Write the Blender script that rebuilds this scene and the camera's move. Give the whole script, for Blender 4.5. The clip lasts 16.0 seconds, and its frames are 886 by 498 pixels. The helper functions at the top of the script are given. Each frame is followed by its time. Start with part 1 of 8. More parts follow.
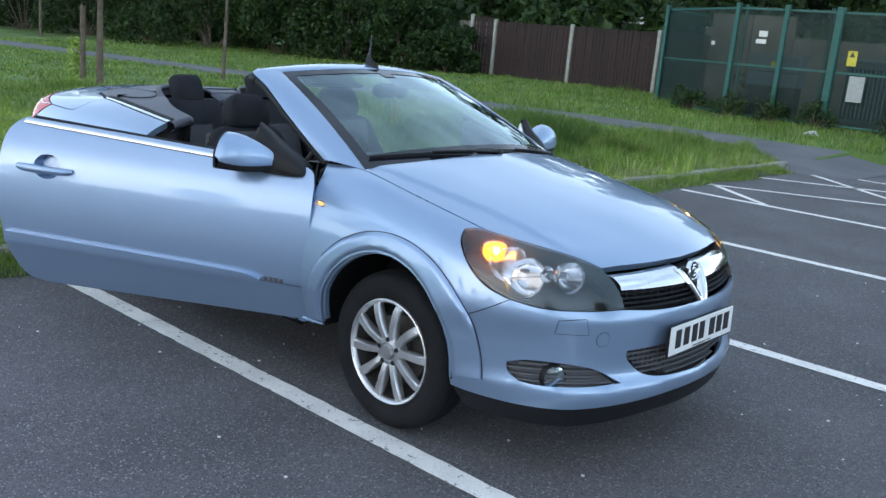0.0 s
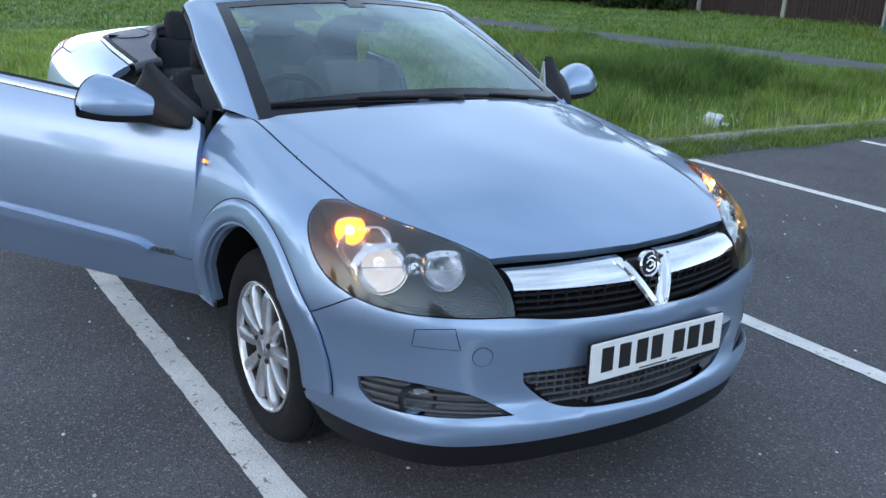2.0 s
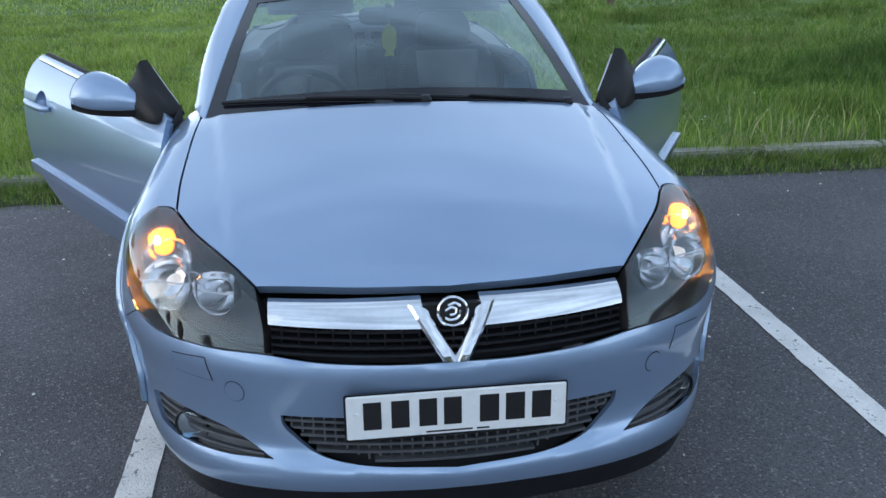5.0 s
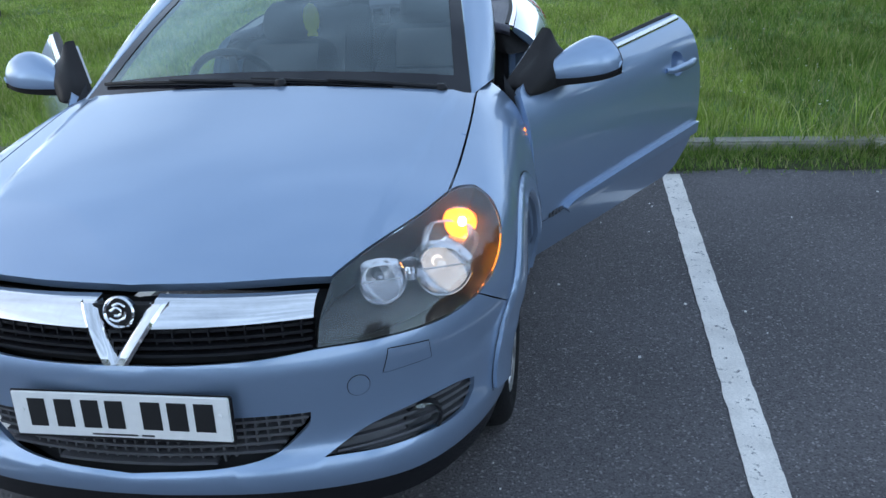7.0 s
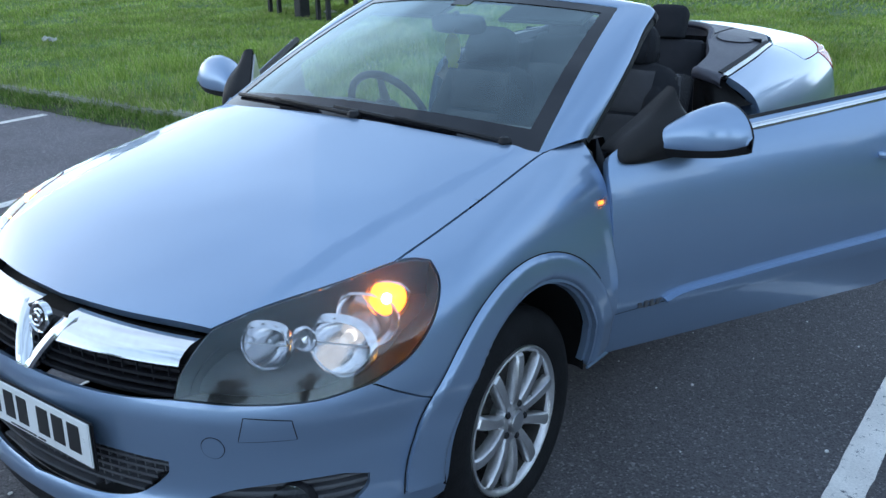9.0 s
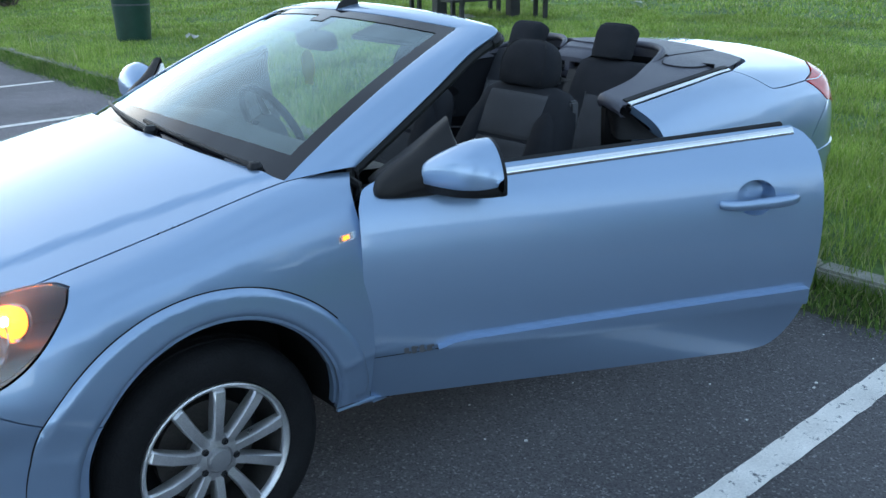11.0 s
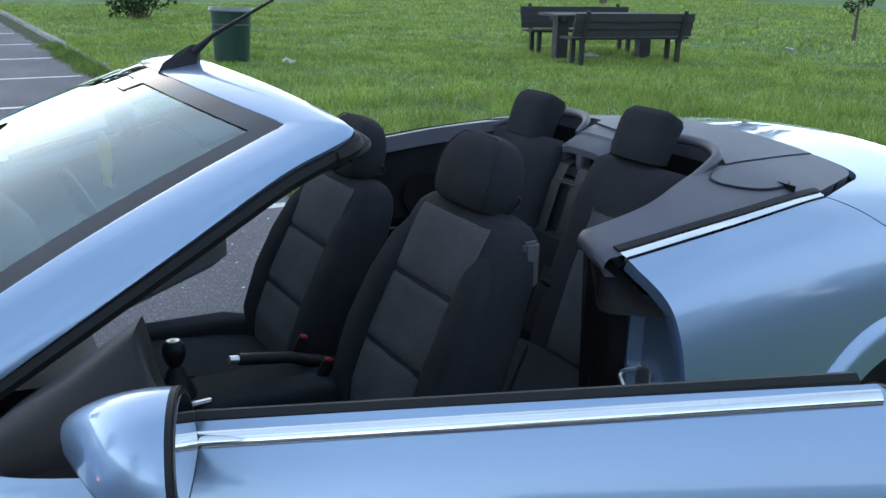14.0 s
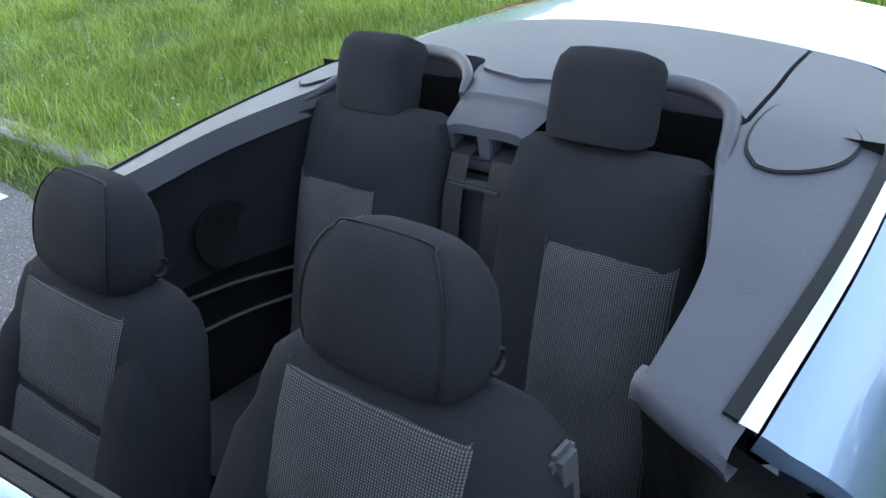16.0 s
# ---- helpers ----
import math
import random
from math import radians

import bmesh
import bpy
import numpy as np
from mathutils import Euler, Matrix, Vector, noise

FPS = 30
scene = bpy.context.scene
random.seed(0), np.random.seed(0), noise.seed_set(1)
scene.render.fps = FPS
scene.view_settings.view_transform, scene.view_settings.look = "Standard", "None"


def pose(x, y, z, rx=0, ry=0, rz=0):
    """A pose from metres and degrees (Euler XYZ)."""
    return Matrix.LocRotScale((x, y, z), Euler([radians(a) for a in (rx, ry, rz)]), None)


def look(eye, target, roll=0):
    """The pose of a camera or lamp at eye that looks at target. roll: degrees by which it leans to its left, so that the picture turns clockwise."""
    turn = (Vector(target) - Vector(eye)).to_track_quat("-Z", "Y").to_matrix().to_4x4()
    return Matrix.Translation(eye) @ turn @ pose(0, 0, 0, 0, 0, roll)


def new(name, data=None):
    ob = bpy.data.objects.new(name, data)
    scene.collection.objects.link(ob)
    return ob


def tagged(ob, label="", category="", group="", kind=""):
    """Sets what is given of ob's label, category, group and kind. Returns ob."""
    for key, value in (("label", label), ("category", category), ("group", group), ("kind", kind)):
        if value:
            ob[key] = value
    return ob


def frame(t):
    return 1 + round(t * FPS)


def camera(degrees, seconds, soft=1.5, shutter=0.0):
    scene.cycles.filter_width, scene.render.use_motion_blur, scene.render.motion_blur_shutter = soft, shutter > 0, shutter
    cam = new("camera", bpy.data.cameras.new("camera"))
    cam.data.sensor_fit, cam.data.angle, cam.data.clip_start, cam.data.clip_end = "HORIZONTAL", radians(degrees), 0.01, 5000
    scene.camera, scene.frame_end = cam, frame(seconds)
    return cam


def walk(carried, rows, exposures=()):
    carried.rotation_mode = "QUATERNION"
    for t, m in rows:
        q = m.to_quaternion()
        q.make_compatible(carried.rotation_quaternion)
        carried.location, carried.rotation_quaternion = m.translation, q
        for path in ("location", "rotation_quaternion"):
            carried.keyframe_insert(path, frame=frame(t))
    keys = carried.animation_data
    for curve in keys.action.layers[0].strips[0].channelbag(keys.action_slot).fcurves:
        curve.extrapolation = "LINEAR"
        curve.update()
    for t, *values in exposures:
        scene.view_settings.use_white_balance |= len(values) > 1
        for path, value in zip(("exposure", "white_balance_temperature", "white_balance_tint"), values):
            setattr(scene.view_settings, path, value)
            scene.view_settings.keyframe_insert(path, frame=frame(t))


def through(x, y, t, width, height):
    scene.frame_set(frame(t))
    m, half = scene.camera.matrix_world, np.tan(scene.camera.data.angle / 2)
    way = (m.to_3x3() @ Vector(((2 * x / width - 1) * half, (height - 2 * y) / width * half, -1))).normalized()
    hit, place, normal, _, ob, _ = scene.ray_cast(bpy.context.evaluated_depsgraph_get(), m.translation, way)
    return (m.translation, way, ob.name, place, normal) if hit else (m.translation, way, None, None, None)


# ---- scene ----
cam = camera(53.0, 16.0)
PATH = [
    (0, (2.295, -3.157, 1.518), (1.015, -1.691, 1.06), 5.1),
    (0.5, (2.375, -2.818, 1.511), (1.006, -1.449, 1.008), 4.6),
    (1, (2.372, -2.503, 1.534), (0.939, -1.216, 0.997), 1.8),
    (1.5, (2.436, -2.126, 1.511), (0.936, -0.936, 0.935), 2.1),
    (2, (2.441, -1.804, 1.501), (0.87, -0.727, 0.889), 3.1),
    (2.5, (2.432, -1.532, 1.519), (0.784, -0.573, 0.915), 2.0),
    (3, (2.56, -1.27, 1.531), (0.833, -0.473, 0.914), 1.9),
    (3.5, (2.634, -1.039, 1.529), (0.894, -0.318, 0.857), 1.7),
    (4, (2.621, -0.832, 1.55), (0.912, -0.2, 0.726), 3.6),
    (4.2, (2.638, -0.753, 1.567), (0.9, -0.161, 0.773), 2.9),
    (6.3, (2.726, 0.66, 1.593), (0.895, 0.407, 0.829), -3.5),
    (6.5, (2.687, 0.775, 1.587), (0.868, 0.518, 0.797), -3.6),
    (7, (2.492, 1.012, 1.56), (0.656, 0.711, 0.827), -2.9),
    (7.5, (2.368, 1.261, 1.579), (0.582, 0.635, 0.933), -2.7),
    (8, (2.231, 1.535, 1.613), (0.556, 0.678, 0.935), -0.1),
    (8.2, (2.153, 1.613, 1.605), (0.508, 0.707, 0.916), 0.4),
    (10.3, (1.187, 2.42, 1.577), (-0.097, 1.023, 0.946), -3.1),
    (10.5, (1.093, 2.511, 1.579), (-0.165, 1.093, 0.944), -2.2),
    (11, (0.856, 2.695, 1.594), (-0.375, 1.27, 0.922), -1.0),
    (11.5, (0.545, 2.755, 1.567), (-0.671, 1.313, 0.904), -1.2),
    (12, (0.251, 2.833, 1.558), (-0.902, 1.341, 0.891), -0.5),
    (12.5, (0.022, 2.83, 1.565), (-1.093, 1.316, 0.883), 1.2),
    (13, (-0.136, 2.585, 1.582), (-1.185, 1.006, 0.943), -0.1),
    (13.5, (-0.301, 2.331, 1.589), (-1.361, 0.75, 0.975), 0.0),
    (14, (-0.488, 2.06, 1.596), (-1.483, 0.44, 0.977), 1.3),
    (14.5, (-0.603, 1.766, 1.623), (-1.577, 0.146, 0.972), -0.5),
    (15, (-0.733, 1.524, 1.633), (-1.781, -0.055, 0.994), -4.2),
    (15.5, (-0.932, 1.272, 1.612), (-2.089, -0.178, 0.865), -5.3),
    (16, (-1.059, 0.966, 1.653), (-2.336, -0.234, 0.69), -7.4),
]
walk(cam, [(t, look(eye, target, roll)) for t, eye, target, roll in PATH],
     [(0.0, 0.46, 6750, 12), (2.0, 0.36, 6650, 14), (4.0, 0.22, 6750, 14), (8.0, 0.20, 6350, 14), (10.5, 0.20, 6050, 7), (11.0, 0.34, 6250, 8), (12.0, 0.46, 6450, 11), (13.0, 0.50, 6650, 13), (14.5, 0.34, 6500, 12), (15.2, 0.76, 6900, 12), (16.0, 1.10, 7000, 12)])

# ---- world, sun and exposure ----
world = bpy.data.worlds.new("evening_sky")
scene.world = world
world.use_nodes = True
wn, wl = world.node_tree.nodes, world.node_tree.links
sky = wn.new("ShaderNodeTexSky")
sky.sky_type, sky.sun_disc = "NISHITA", False
sky.sun_elevation, sky.sun_rotation = radians(12), radians(178)
sky.air_density, sky.dust_density, sky.ozone_density = 1.0, 2.0, 2.4
# broken cloud over the whole sky
wco = wn.new("ShaderNodeTexCoord")
wmap = wn.new("ShaderNodeMapping")
wmap.inputs["Scale"].default_value = (1.0, 1.0, 3.2)
wl.new(wco.outputs["Generated"], wmap.inputs["Vector"])
wnoise = wn.new("ShaderNodeTexNoise")
wnoise.inputs["Scale"].default_value, wnoise.inputs["Detail"].default_value = 3.0, 7.0
wl.new(wmap.outputs["Vector"], wnoise.inputs["Vector"])
wramp = wn.new("ShaderNodeValToRGB")
wramp.color_ramp.elements[0].position, wramp.color_ramp.elements[1].position = 0.30, 0.75
wl.new(wnoise.outputs["Fac"], wramp.inputs["Fac"])
wmix = wn.new("ShaderNodeMix")
wmix.data_type = "RGBA"
wramp.color_ramp.elements[0].color, wramp.color_ramp.elements[1].color = (0.30, 0.30, 0.30, 1), (0.80, 0.80, 0.80, 1)
wl.new(wramp.outputs["Color"], wmix.inputs[0])
wl.new(sky.outputs["Color"], wmix.inputs[6])
wmix.inputs[7].default_value = (6.8, 9.4, 12.6, 1)
# pale haze towards the horizon
wsep, wone, wpow, wk = wn.new("ShaderNodeSeparateXYZ"), wn.new("ShaderNodeMath"), wn.new("ShaderNodeMath"), wn.new("ShaderNodeMath")
wl.new(wco.outputs["Generated"], wsep.inputs[0])
wone.operation, wpow.operation, wk.operation = "SUBTRACT", "POWER", "MULTIPLY"
wone.use_clamp = True
wone.inputs[0].default_value, wpow.inputs[1].default_value, wk.inputs[1].default_value = 1.0, 4.6, 0.9
wl.new(wsep.outputs["Z"], wone.inputs[1])
wl.new(wone.outputs[0], wpow.inputs[0])
wl.new(wpow.outputs[0], wk.inputs[0])
whaze = wn.new("ShaderNodeMix")
whaze.data_type = "RGBA"
wl.new(wk.outputs[0], whaze.inputs[0])
wl.new(wmix.outputs[2], whaze.inputs[6])
whaze.inputs[7].default_value = (17.6, 22.3, 26.6, 1)
wl.new(whaze.outputs[2], wn["Background"].inputs["Color"])
wn["Background"].inputs["Strength"].default_value = 0.122
sun = new("sun", bpy.data.lights.new("sun", "SUN"))
sun.data.energy, sun.data.angle, sun.data.color = 0.18, radians(80), (1.0, 0.94, 0.86)
sun.matrix_world = look((0, 0, 0), (-0.06, 0.91, -0.40))
scene.view_settings.exposure = 0.0

# ---- materials ----
def material(name, base, rough=0.5, metal=0.0, vary=0.15, scale=6.0, bump=0.0, bump_scale=60.0, coat=0.0, second=None, spec=0.5, emit=None, strength=0.0, rough_vary=0.0, stretch=(1, 1, 1), per_object=0.0):
    """A surface with colour variation at two scales and fine relief."""
    m = bpy.data.materials.new(name)
    m.use_nodes = True
    n, l = m.node_tree.nodes, m.node_tree.links
    b = n["Principled BSDF"]
    co = n.new("ShaderNodeTexCoord")
    mp = n.new("ShaderNodeMapping")
    mp.inputs["Scale"].default_value = stretch
    l.new(co.outputs["Object"], mp.inputs["Vector"])
    big = n.new("ShaderNodeTexNoise")
    big.inputs["Scale"].default_value, big.inputs["Detail"].default_value = scale, 6
    small = n.new("ShaderNodeTexNoise")
    small.inputs["Scale"].default_value, small.inputs["Detail"].default_value = bump_scale, 4
    for t in (big, small):
        l.new(mp.outputs["Vector"], t.inputs["Vector"])
    add = n.new("ShaderNodeMath")
    add.operation = "MULTIPLY_ADD"
    l.new(small.outputs["Fac"], add.inputs[0])
    add.inputs[1].default_value = 0.5
    half = n.new("ShaderNodeMath")
    half.operation = "MULTIPLY"
    half.inputs[1].default_value = 0.6
    l.new(big.outputs["Fac"], half.inputs[0])
    l.new(half.outputs[0], add.inputs[2])
    ramp = n.new("ShaderNodeValToRGB")
    second = second or tuple(min(1, c * (1 + vary)) for c in base)
    lo = tuple(c * (1 - vary) for c in base)
    ramp.color_ramp.elements[0].position, ramp.color_ramp.elements[1].position = 0.38, 0.72
    ramp.color_ramp.elements[0].color, ramp.color_ramp.elements[1].color = (*lo, 1), (*second, 1)
    l.new(add.outputs[0], ramp.inputs["Fac"])
    col = ramp.outputs["Color"]
    if per_object:
        info, hsv = n.new("ShaderNodeObjectInfo"), n.new("ShaderNodeHueSaturation")
        mr = n.new("ShaderNodeMapRange")
        mr.inputs["To Min"].default_value, mr.inputs["To Max"].default_value = 1 - per_object, 1 + per_object
        l.new(info.outputs["Random"], mr.inputs["Value"])
        l.new(mr.outputs[0], hsv.inputs["Value"])
        l.new(col, hsv.inputs["Color"])
        col = hsv.outputs["Color"]
    l.new(col, b.inputs["Base Color"])
    b.inputs["Roughness"].default_value, b.inputs["Metallic"].default_value = rough, metal
    b.inputs["Coat Weight"].default_value, b.inputs["Coat Roughness"].default_value = coat, 0.04
    b.inputs["Specular IOR Level"].default_value = spec
    if rough_vary:
        rr = n.new("ShaderNodeMapRange")
        rr.inputs["To Min"].default_value, rr.inputs["To Max"].default_value = rough - rough_vary, rough + rough_vary
        l.new(big.outputs["Fac"], rr.inputs["Value"])
        l.new(rr.outputs[0], b.inputs["Roughness"])
    if bump:
        bp = n.new("ShaderNodeBump")
        bp.inputs["Strength"].default_value, bp.inputs["Distance"].default_value = bump, 0.01
        l.new(small.outputs["Fac"], bp.inputs["Height"])
        l.new(bp.outputs["Normal"], b.inputs["Normal"])
    if emit:
        b.inputs["Emission Color"].default_value, b.inputs["Emission Strength"].default_value = (*emit, 1), strength
    return m


def clear(name, tint, rough=0.0, ior=1.5, haze=0.0):
    """Thin glass: clear in the middle, mirror-like at a slant."""
    m = bpy.data.materials.new(name)
    m.use_nodes = True
    n, l = m.node_tree.nodes, m.node_tree.links
    n.remove(n["Principled BSDF"])
    tr, gl, mx, fr = (n.new("ShaderNode" + k) for k in ("BsdfTransparent", "BsdfGlossy", "MixShader", "Fresnel"))
    tr.inputs["Color"].default_value, gl.inputs["Roughness"].default_value, fr.inputs["IOR"].default_value = (*tint, 1), rough, ior
    gl.inputs["Color"].default_value = (0.80, 0.95, 1, 1)
    # both faces of the pane reflect
    two, den, div = (n.new("ShaderNodeMath") for _ in range(3))
    two.operation, den.operation, div.operation = "MULTIPLY", "ADD", "DIVIDE"
    two.inputs[1].default_value, den.inputs[1].default_value = 2.0, 1.0
    l.new(fr.outputs[0], two.inputs[0])
    l.new(fr.outputs[0], den.inputs[0])
    l.new(two.outputs[0], div.inputs[0])
    l.new(den.outputs[0], div.inputs[1])
    l.new(div.outputs[0], mx.inputs[0])
    l.new(tr.outputs[0], mx.inputs[1])
    l.new(gl.outputs[0], mx.inputs[2])
    out = mx.outputs[0]
    if haze:
        df, mz = n.new("ShaderNodeBsdfTranslucent"), n.new("ShaderNodeMixShader")
        df.inputs["Color"].default_value, mz.inputs[0].default_value = (0.80, 0.78, 0.78, 1), haze
        l.new(out, mz.inputs[1])
        l.new(df.outputs[0], mz.inputs[2])
        out = mz.outputs[0]
    l.new(out, n["Material Output"].inputs["Surface"])
    return m


PAINT = material("metallic_blue_paint", (0.272, 0.382, 0.548), 0.35, 0.66, 0.03, 2.0, 0.03, 900, coat=1.0)
PAINT.node_tree.nodes["Principled BSDF"].inputs["Coat IOR"].default_value = 1.62
BLACK = material("black_plastic", (0.009, 0.009, 0.011), 0.45, 0, 0.3, 20, 0.25, 400, spec=0.3)
GREYPL = material("dark_grey_plastic", (0.075, 0.077, 0.085), 0.5, 0, 0.15, 12, 0.3, 500)
RUBBER = material("tyre_rubber", (0.011, 0.011, 0.012), 0.8, 0, 0.35, 14, 0.3, 160, spec=0.2)
SEAL = material("black_rubber_seal", (0.009, 0.009, 0.010), 0.6, 0, 0.2, 30, 0.1, 200, spec=0.3)
CHROME = material("chrome", (0.82, 0.83, 0.85), 0.10, 1.0, 0.04, 8)
SATIN = material("satin_silver", (0.62, 0.63, 0.65), 0.28, 0.9, 0.08, 10, 0.05, 200)
ALLOY = material("silver_alloy_paint", (0.62, 0.62, 0.63), 0.30, 0.85, 0.2, 14, 0.1, 260, rough_vary=0.08)
DISC = material("brake_disc_steel", (0.075, 0.068, 0.062), 0.55, 0.6, 0.35, 20, 0.1, 200)
LENS = clear("clear_lamp_lens", (0.96, 0.96, 0.97), 0.02, 1.5, 0.09)
SCREEN = clear("windscreen_glass", (0.68, 0.82, 0.80), 0.0, 1.60)
REFLECT = material("lamp_reflector", (0.86, 0.86, 0.88), 0.15, 1.0, 0.05, 30)
HLBLACK = material("lamp_housing_grey", (0.062, 0.056, 0.055), 0.36, 0.45, 0.15, 20)
LIT = material("lit_white_bulb", (0.9, 0.9, 0.9), 0.3, emit=(1.0, 0.93, 0.82), strength=0.45)
AMBER = material("lit_amber_indicator", (0.9, 0.35, 0.04), 0.25, emit=(1.0, 0.22, 0.012), strength=4.0)
AMBERCORE = material("bright_amber_bulb", (0.9, 0.5, 0.1), 0.25, emit=(1.0, 0.40, 0.05), strength=110.0)
REDLAMP = material("red_tail_lamp", (0.50, 0.010, 0.014), 0.25, 0, 0.2, 30, coat=0.25)
PLATE = material("white_number_plate", (0.78, 0.78, 0.77), 0.3, 0, 0.04, 20)
INK = material("black_print", (0.012, 0.012, 0.013), 0.4)
FABRIC = material("charcoal_seat_fabric", (0.024, 0.025, 0.030), 0.9, 0, 0.25, 9, 0.5, 700, spec=0.2)
DASH = material("dashboard_plastic", (0.035, 0.036, 0.04), 0.6, 0, 0.2, 10, 0.35, 350)
MIRROR = material("mirror_glass", (0.9, 0.9, 0.9), 0.02, 1.0, 0.0)

# ---- building tools ----
from mathutils.geometry import delaunay_2d_cdt as delaunay

def curve_fn(xs, ys):
    """A smooth curve through the given knots."""
    xs, ys = np.array(xs, float), np.array(ys, float)
    d = np.diff(ys) / np.diff(xs)
    t = np.r_[d[0], (d[:-1] + d[1:]) / 2, d[-1]]
    t[1:-1][d[:-1] * d[1:] <= 0] = 0

    def f(x):
        x = np.clip(x, xs[0], xs[-1])
        i = np.clip(np.searchsorted(xs, x) - 1, 0, len(xs) - 2)
        h = xs[i + 1] - xs[i]
        s = (x - xs[i]) / h
        return (2 * s**3 - 3 * s**2 + 1) * ys[i] + (s**3 - 2 * s**2 + s) * h * t[i] + (3 * s**2 - 2 * s**3) * ys[i + 1] + (s**3 - s**2) * h * t[i + 1]
    return f


def smooth_path(pts, n=8, closed=False):
    """Points of a smooth line through pts."""
    p = np.array(pts, float)
    if len(p) == 2 and not closed:
        return p[0] + (p[1] - p[0]) * np.linspace(0, 1, n + 1)[:, None]
    if closed:
        p = np.concatenate([p[-1:], p, p[:2]])
    else:
        p = np.concatenate([[2 * p[0] - p[1]], p, [2 * p[-1] - p[-2]]])
    out = []
    for i in range(1, len(p) - 2):
        s = np.linspace(0, 1, n, endpoint=False)[:, None]
        a, b, c, d = p[i - 1:i + 3]
        out.append(0.5 * (2 * b + (c - a) * s + (2 * a - 5 * b + 4 * c - d) * s**2 + (3 * b - a - 3 * c + d) * s**3))
    return np.concatenate(out + ([] if closed else [p[-2:-1]]))


def even(p, step, closed=True):
    """The line p with points at even steps, its sharp corners kept."""
    p = np.array(p, float)
    q = np.concatenate([p, p[:1]]) if closed else p
    out = []
    for a, b in zip(q[:-1], q[1:]):
        k = max(1, int(math.ceil(np.linalg.norm(b - a) / step)))
        out += [a + (b - a) * i / k for i in range(k)]
    if not closed:
        out.append(q[-1])
    return np.array(out)


def inside(pt, poly):
    """Which of the plane points lie inside the polygon."""
    x, y = pt[:, 0], pt[:, 1]
    r = np.zeros(len(pt), bool)
    for (x0, y0), (x1, y1) in zip(poly, np.roll(poly, -1, 0)):
        if y0 != y1:
            r ^= ((y0 > y) != (y1 > y)) & (x < (x1 - x0) * (y - y0) / (y1 - y0) + x0)
    return r


def mesh_object(name, verts, faces, mat, parent=None, smooth=True, label="", normals=None):
    me = bpy.data.meshes.new(name)
    me.from_pydata([tuple(map(float, v)) for v in verts], [], [tuple(map(int, f)) for f in faces])
    me.materials.append(mat)
    if smooth:
        me.polygons.foreach_set("use_smooth", [True] * len(me.polygons))
    if normals is not None:
        flat = []
        for loop in me.loops:
            flat.append(normals[loop.vertex_index])
        me.normals_split_custom_set([tuple(map(float, q)) for q in flat])
    me.update()
    ob = new(name, me)
    if parent:
        ob.parent = parent
    return tagged(ob, label)


def part(name, bm, mat, parent=None, label="", smooth=True):
    """One bmesh as one mesh object under a thing or a part."""
    me = bpy.data.meshes.new(name)
    bm.to_mesh(me)
    bm.free()
    me.materials.append(mat)
    if smooth:
        me.polygons.foreach_set("use_smooth", [True] * len(me.polygons))
        me.set_sharp_from_angle(angle=radians(38))
    ob = new(name, me)
    if parent:
        ob.parent = parent
    return tagged(ob, label)


def box(bm, c, s, bevel=0.0, m=None, seg=2):
    """A bevelled block at c of size s added to bm."""
    r = bmesh.ops.create_cube(bm, size=1.0, matrix=(m or Matrix()) @ Matrix.Translation(c) @ Matrix.Diagonal((*s, 1)))
    if bevel:
        e = {e for v in r["verts"] for e in v.link_edges}
        bmesh.ops.bevel(bm, geom=list(e), offset=bevel, segments=seg, affect="EDGES", clamp_overlap=True)
    return bm


def lathe(bm, profile, n=32, m=None, close=False):
    """profile: (radius, height) turned about z."""
    m = m or Matrix()
    rings = []
    for r, h in profile:
        rings.append([bm.verts.new(m @ Vector((r * math.cos(2 * math.pi * i / n), r * math.sin(2 * math.pi * i / n), h))) for i in range(n)])
    for a, b in zip(rings[:-1], rings[1:]):
        for i in range(n):
            bm.faces.new((a[i], a[(i + 1) % n], b[(i + 1) % n], b[i]))
    if close:
        bm.faces.new(rings[0][::-1])
        bm.faces.new(rings[-1])
    return bm


def tube(bm, path, r, n=8, caps=True, flat=1.0, r2=None):
    """A round bar along path; r may be a list of radii."""
    path = [Vector(map(float, p)) for p in path]
    rs = [float(r)] * len(path) if np.isscalar(r) else [float(q) for q in r]
    rings, up = [], Vector((0, 0, 1))
    for i, p in enumerate(path):
        d = (path[min(i + 1, len(path) - 1)] - path[max(i - 1, 0)]).normalized()
        a = d.cross(up)
        a = a.normalized() if a.length > 0.05 else d.cross(Vector((0, 1, 0))).normalized()
        b = a.cross(d)
        rings.append([bm.verts.new(p + rs[i] * (a * math.cos(2 * math.pi * k / n) + b * flat * math.sin(2 * math.pi * k / n))) for k in range(n)])
    for q, s in zip(rings[:-1], rings[1:]):
        for k in range(n):
            bm.faces.new((q[k], s[k], s[(k + 1) % n], q[(k + 1) % n]))
    if caps:
        bm.faces.new(rings[0])
        bm.faces.new(rings[-1][::-1])
    return bm


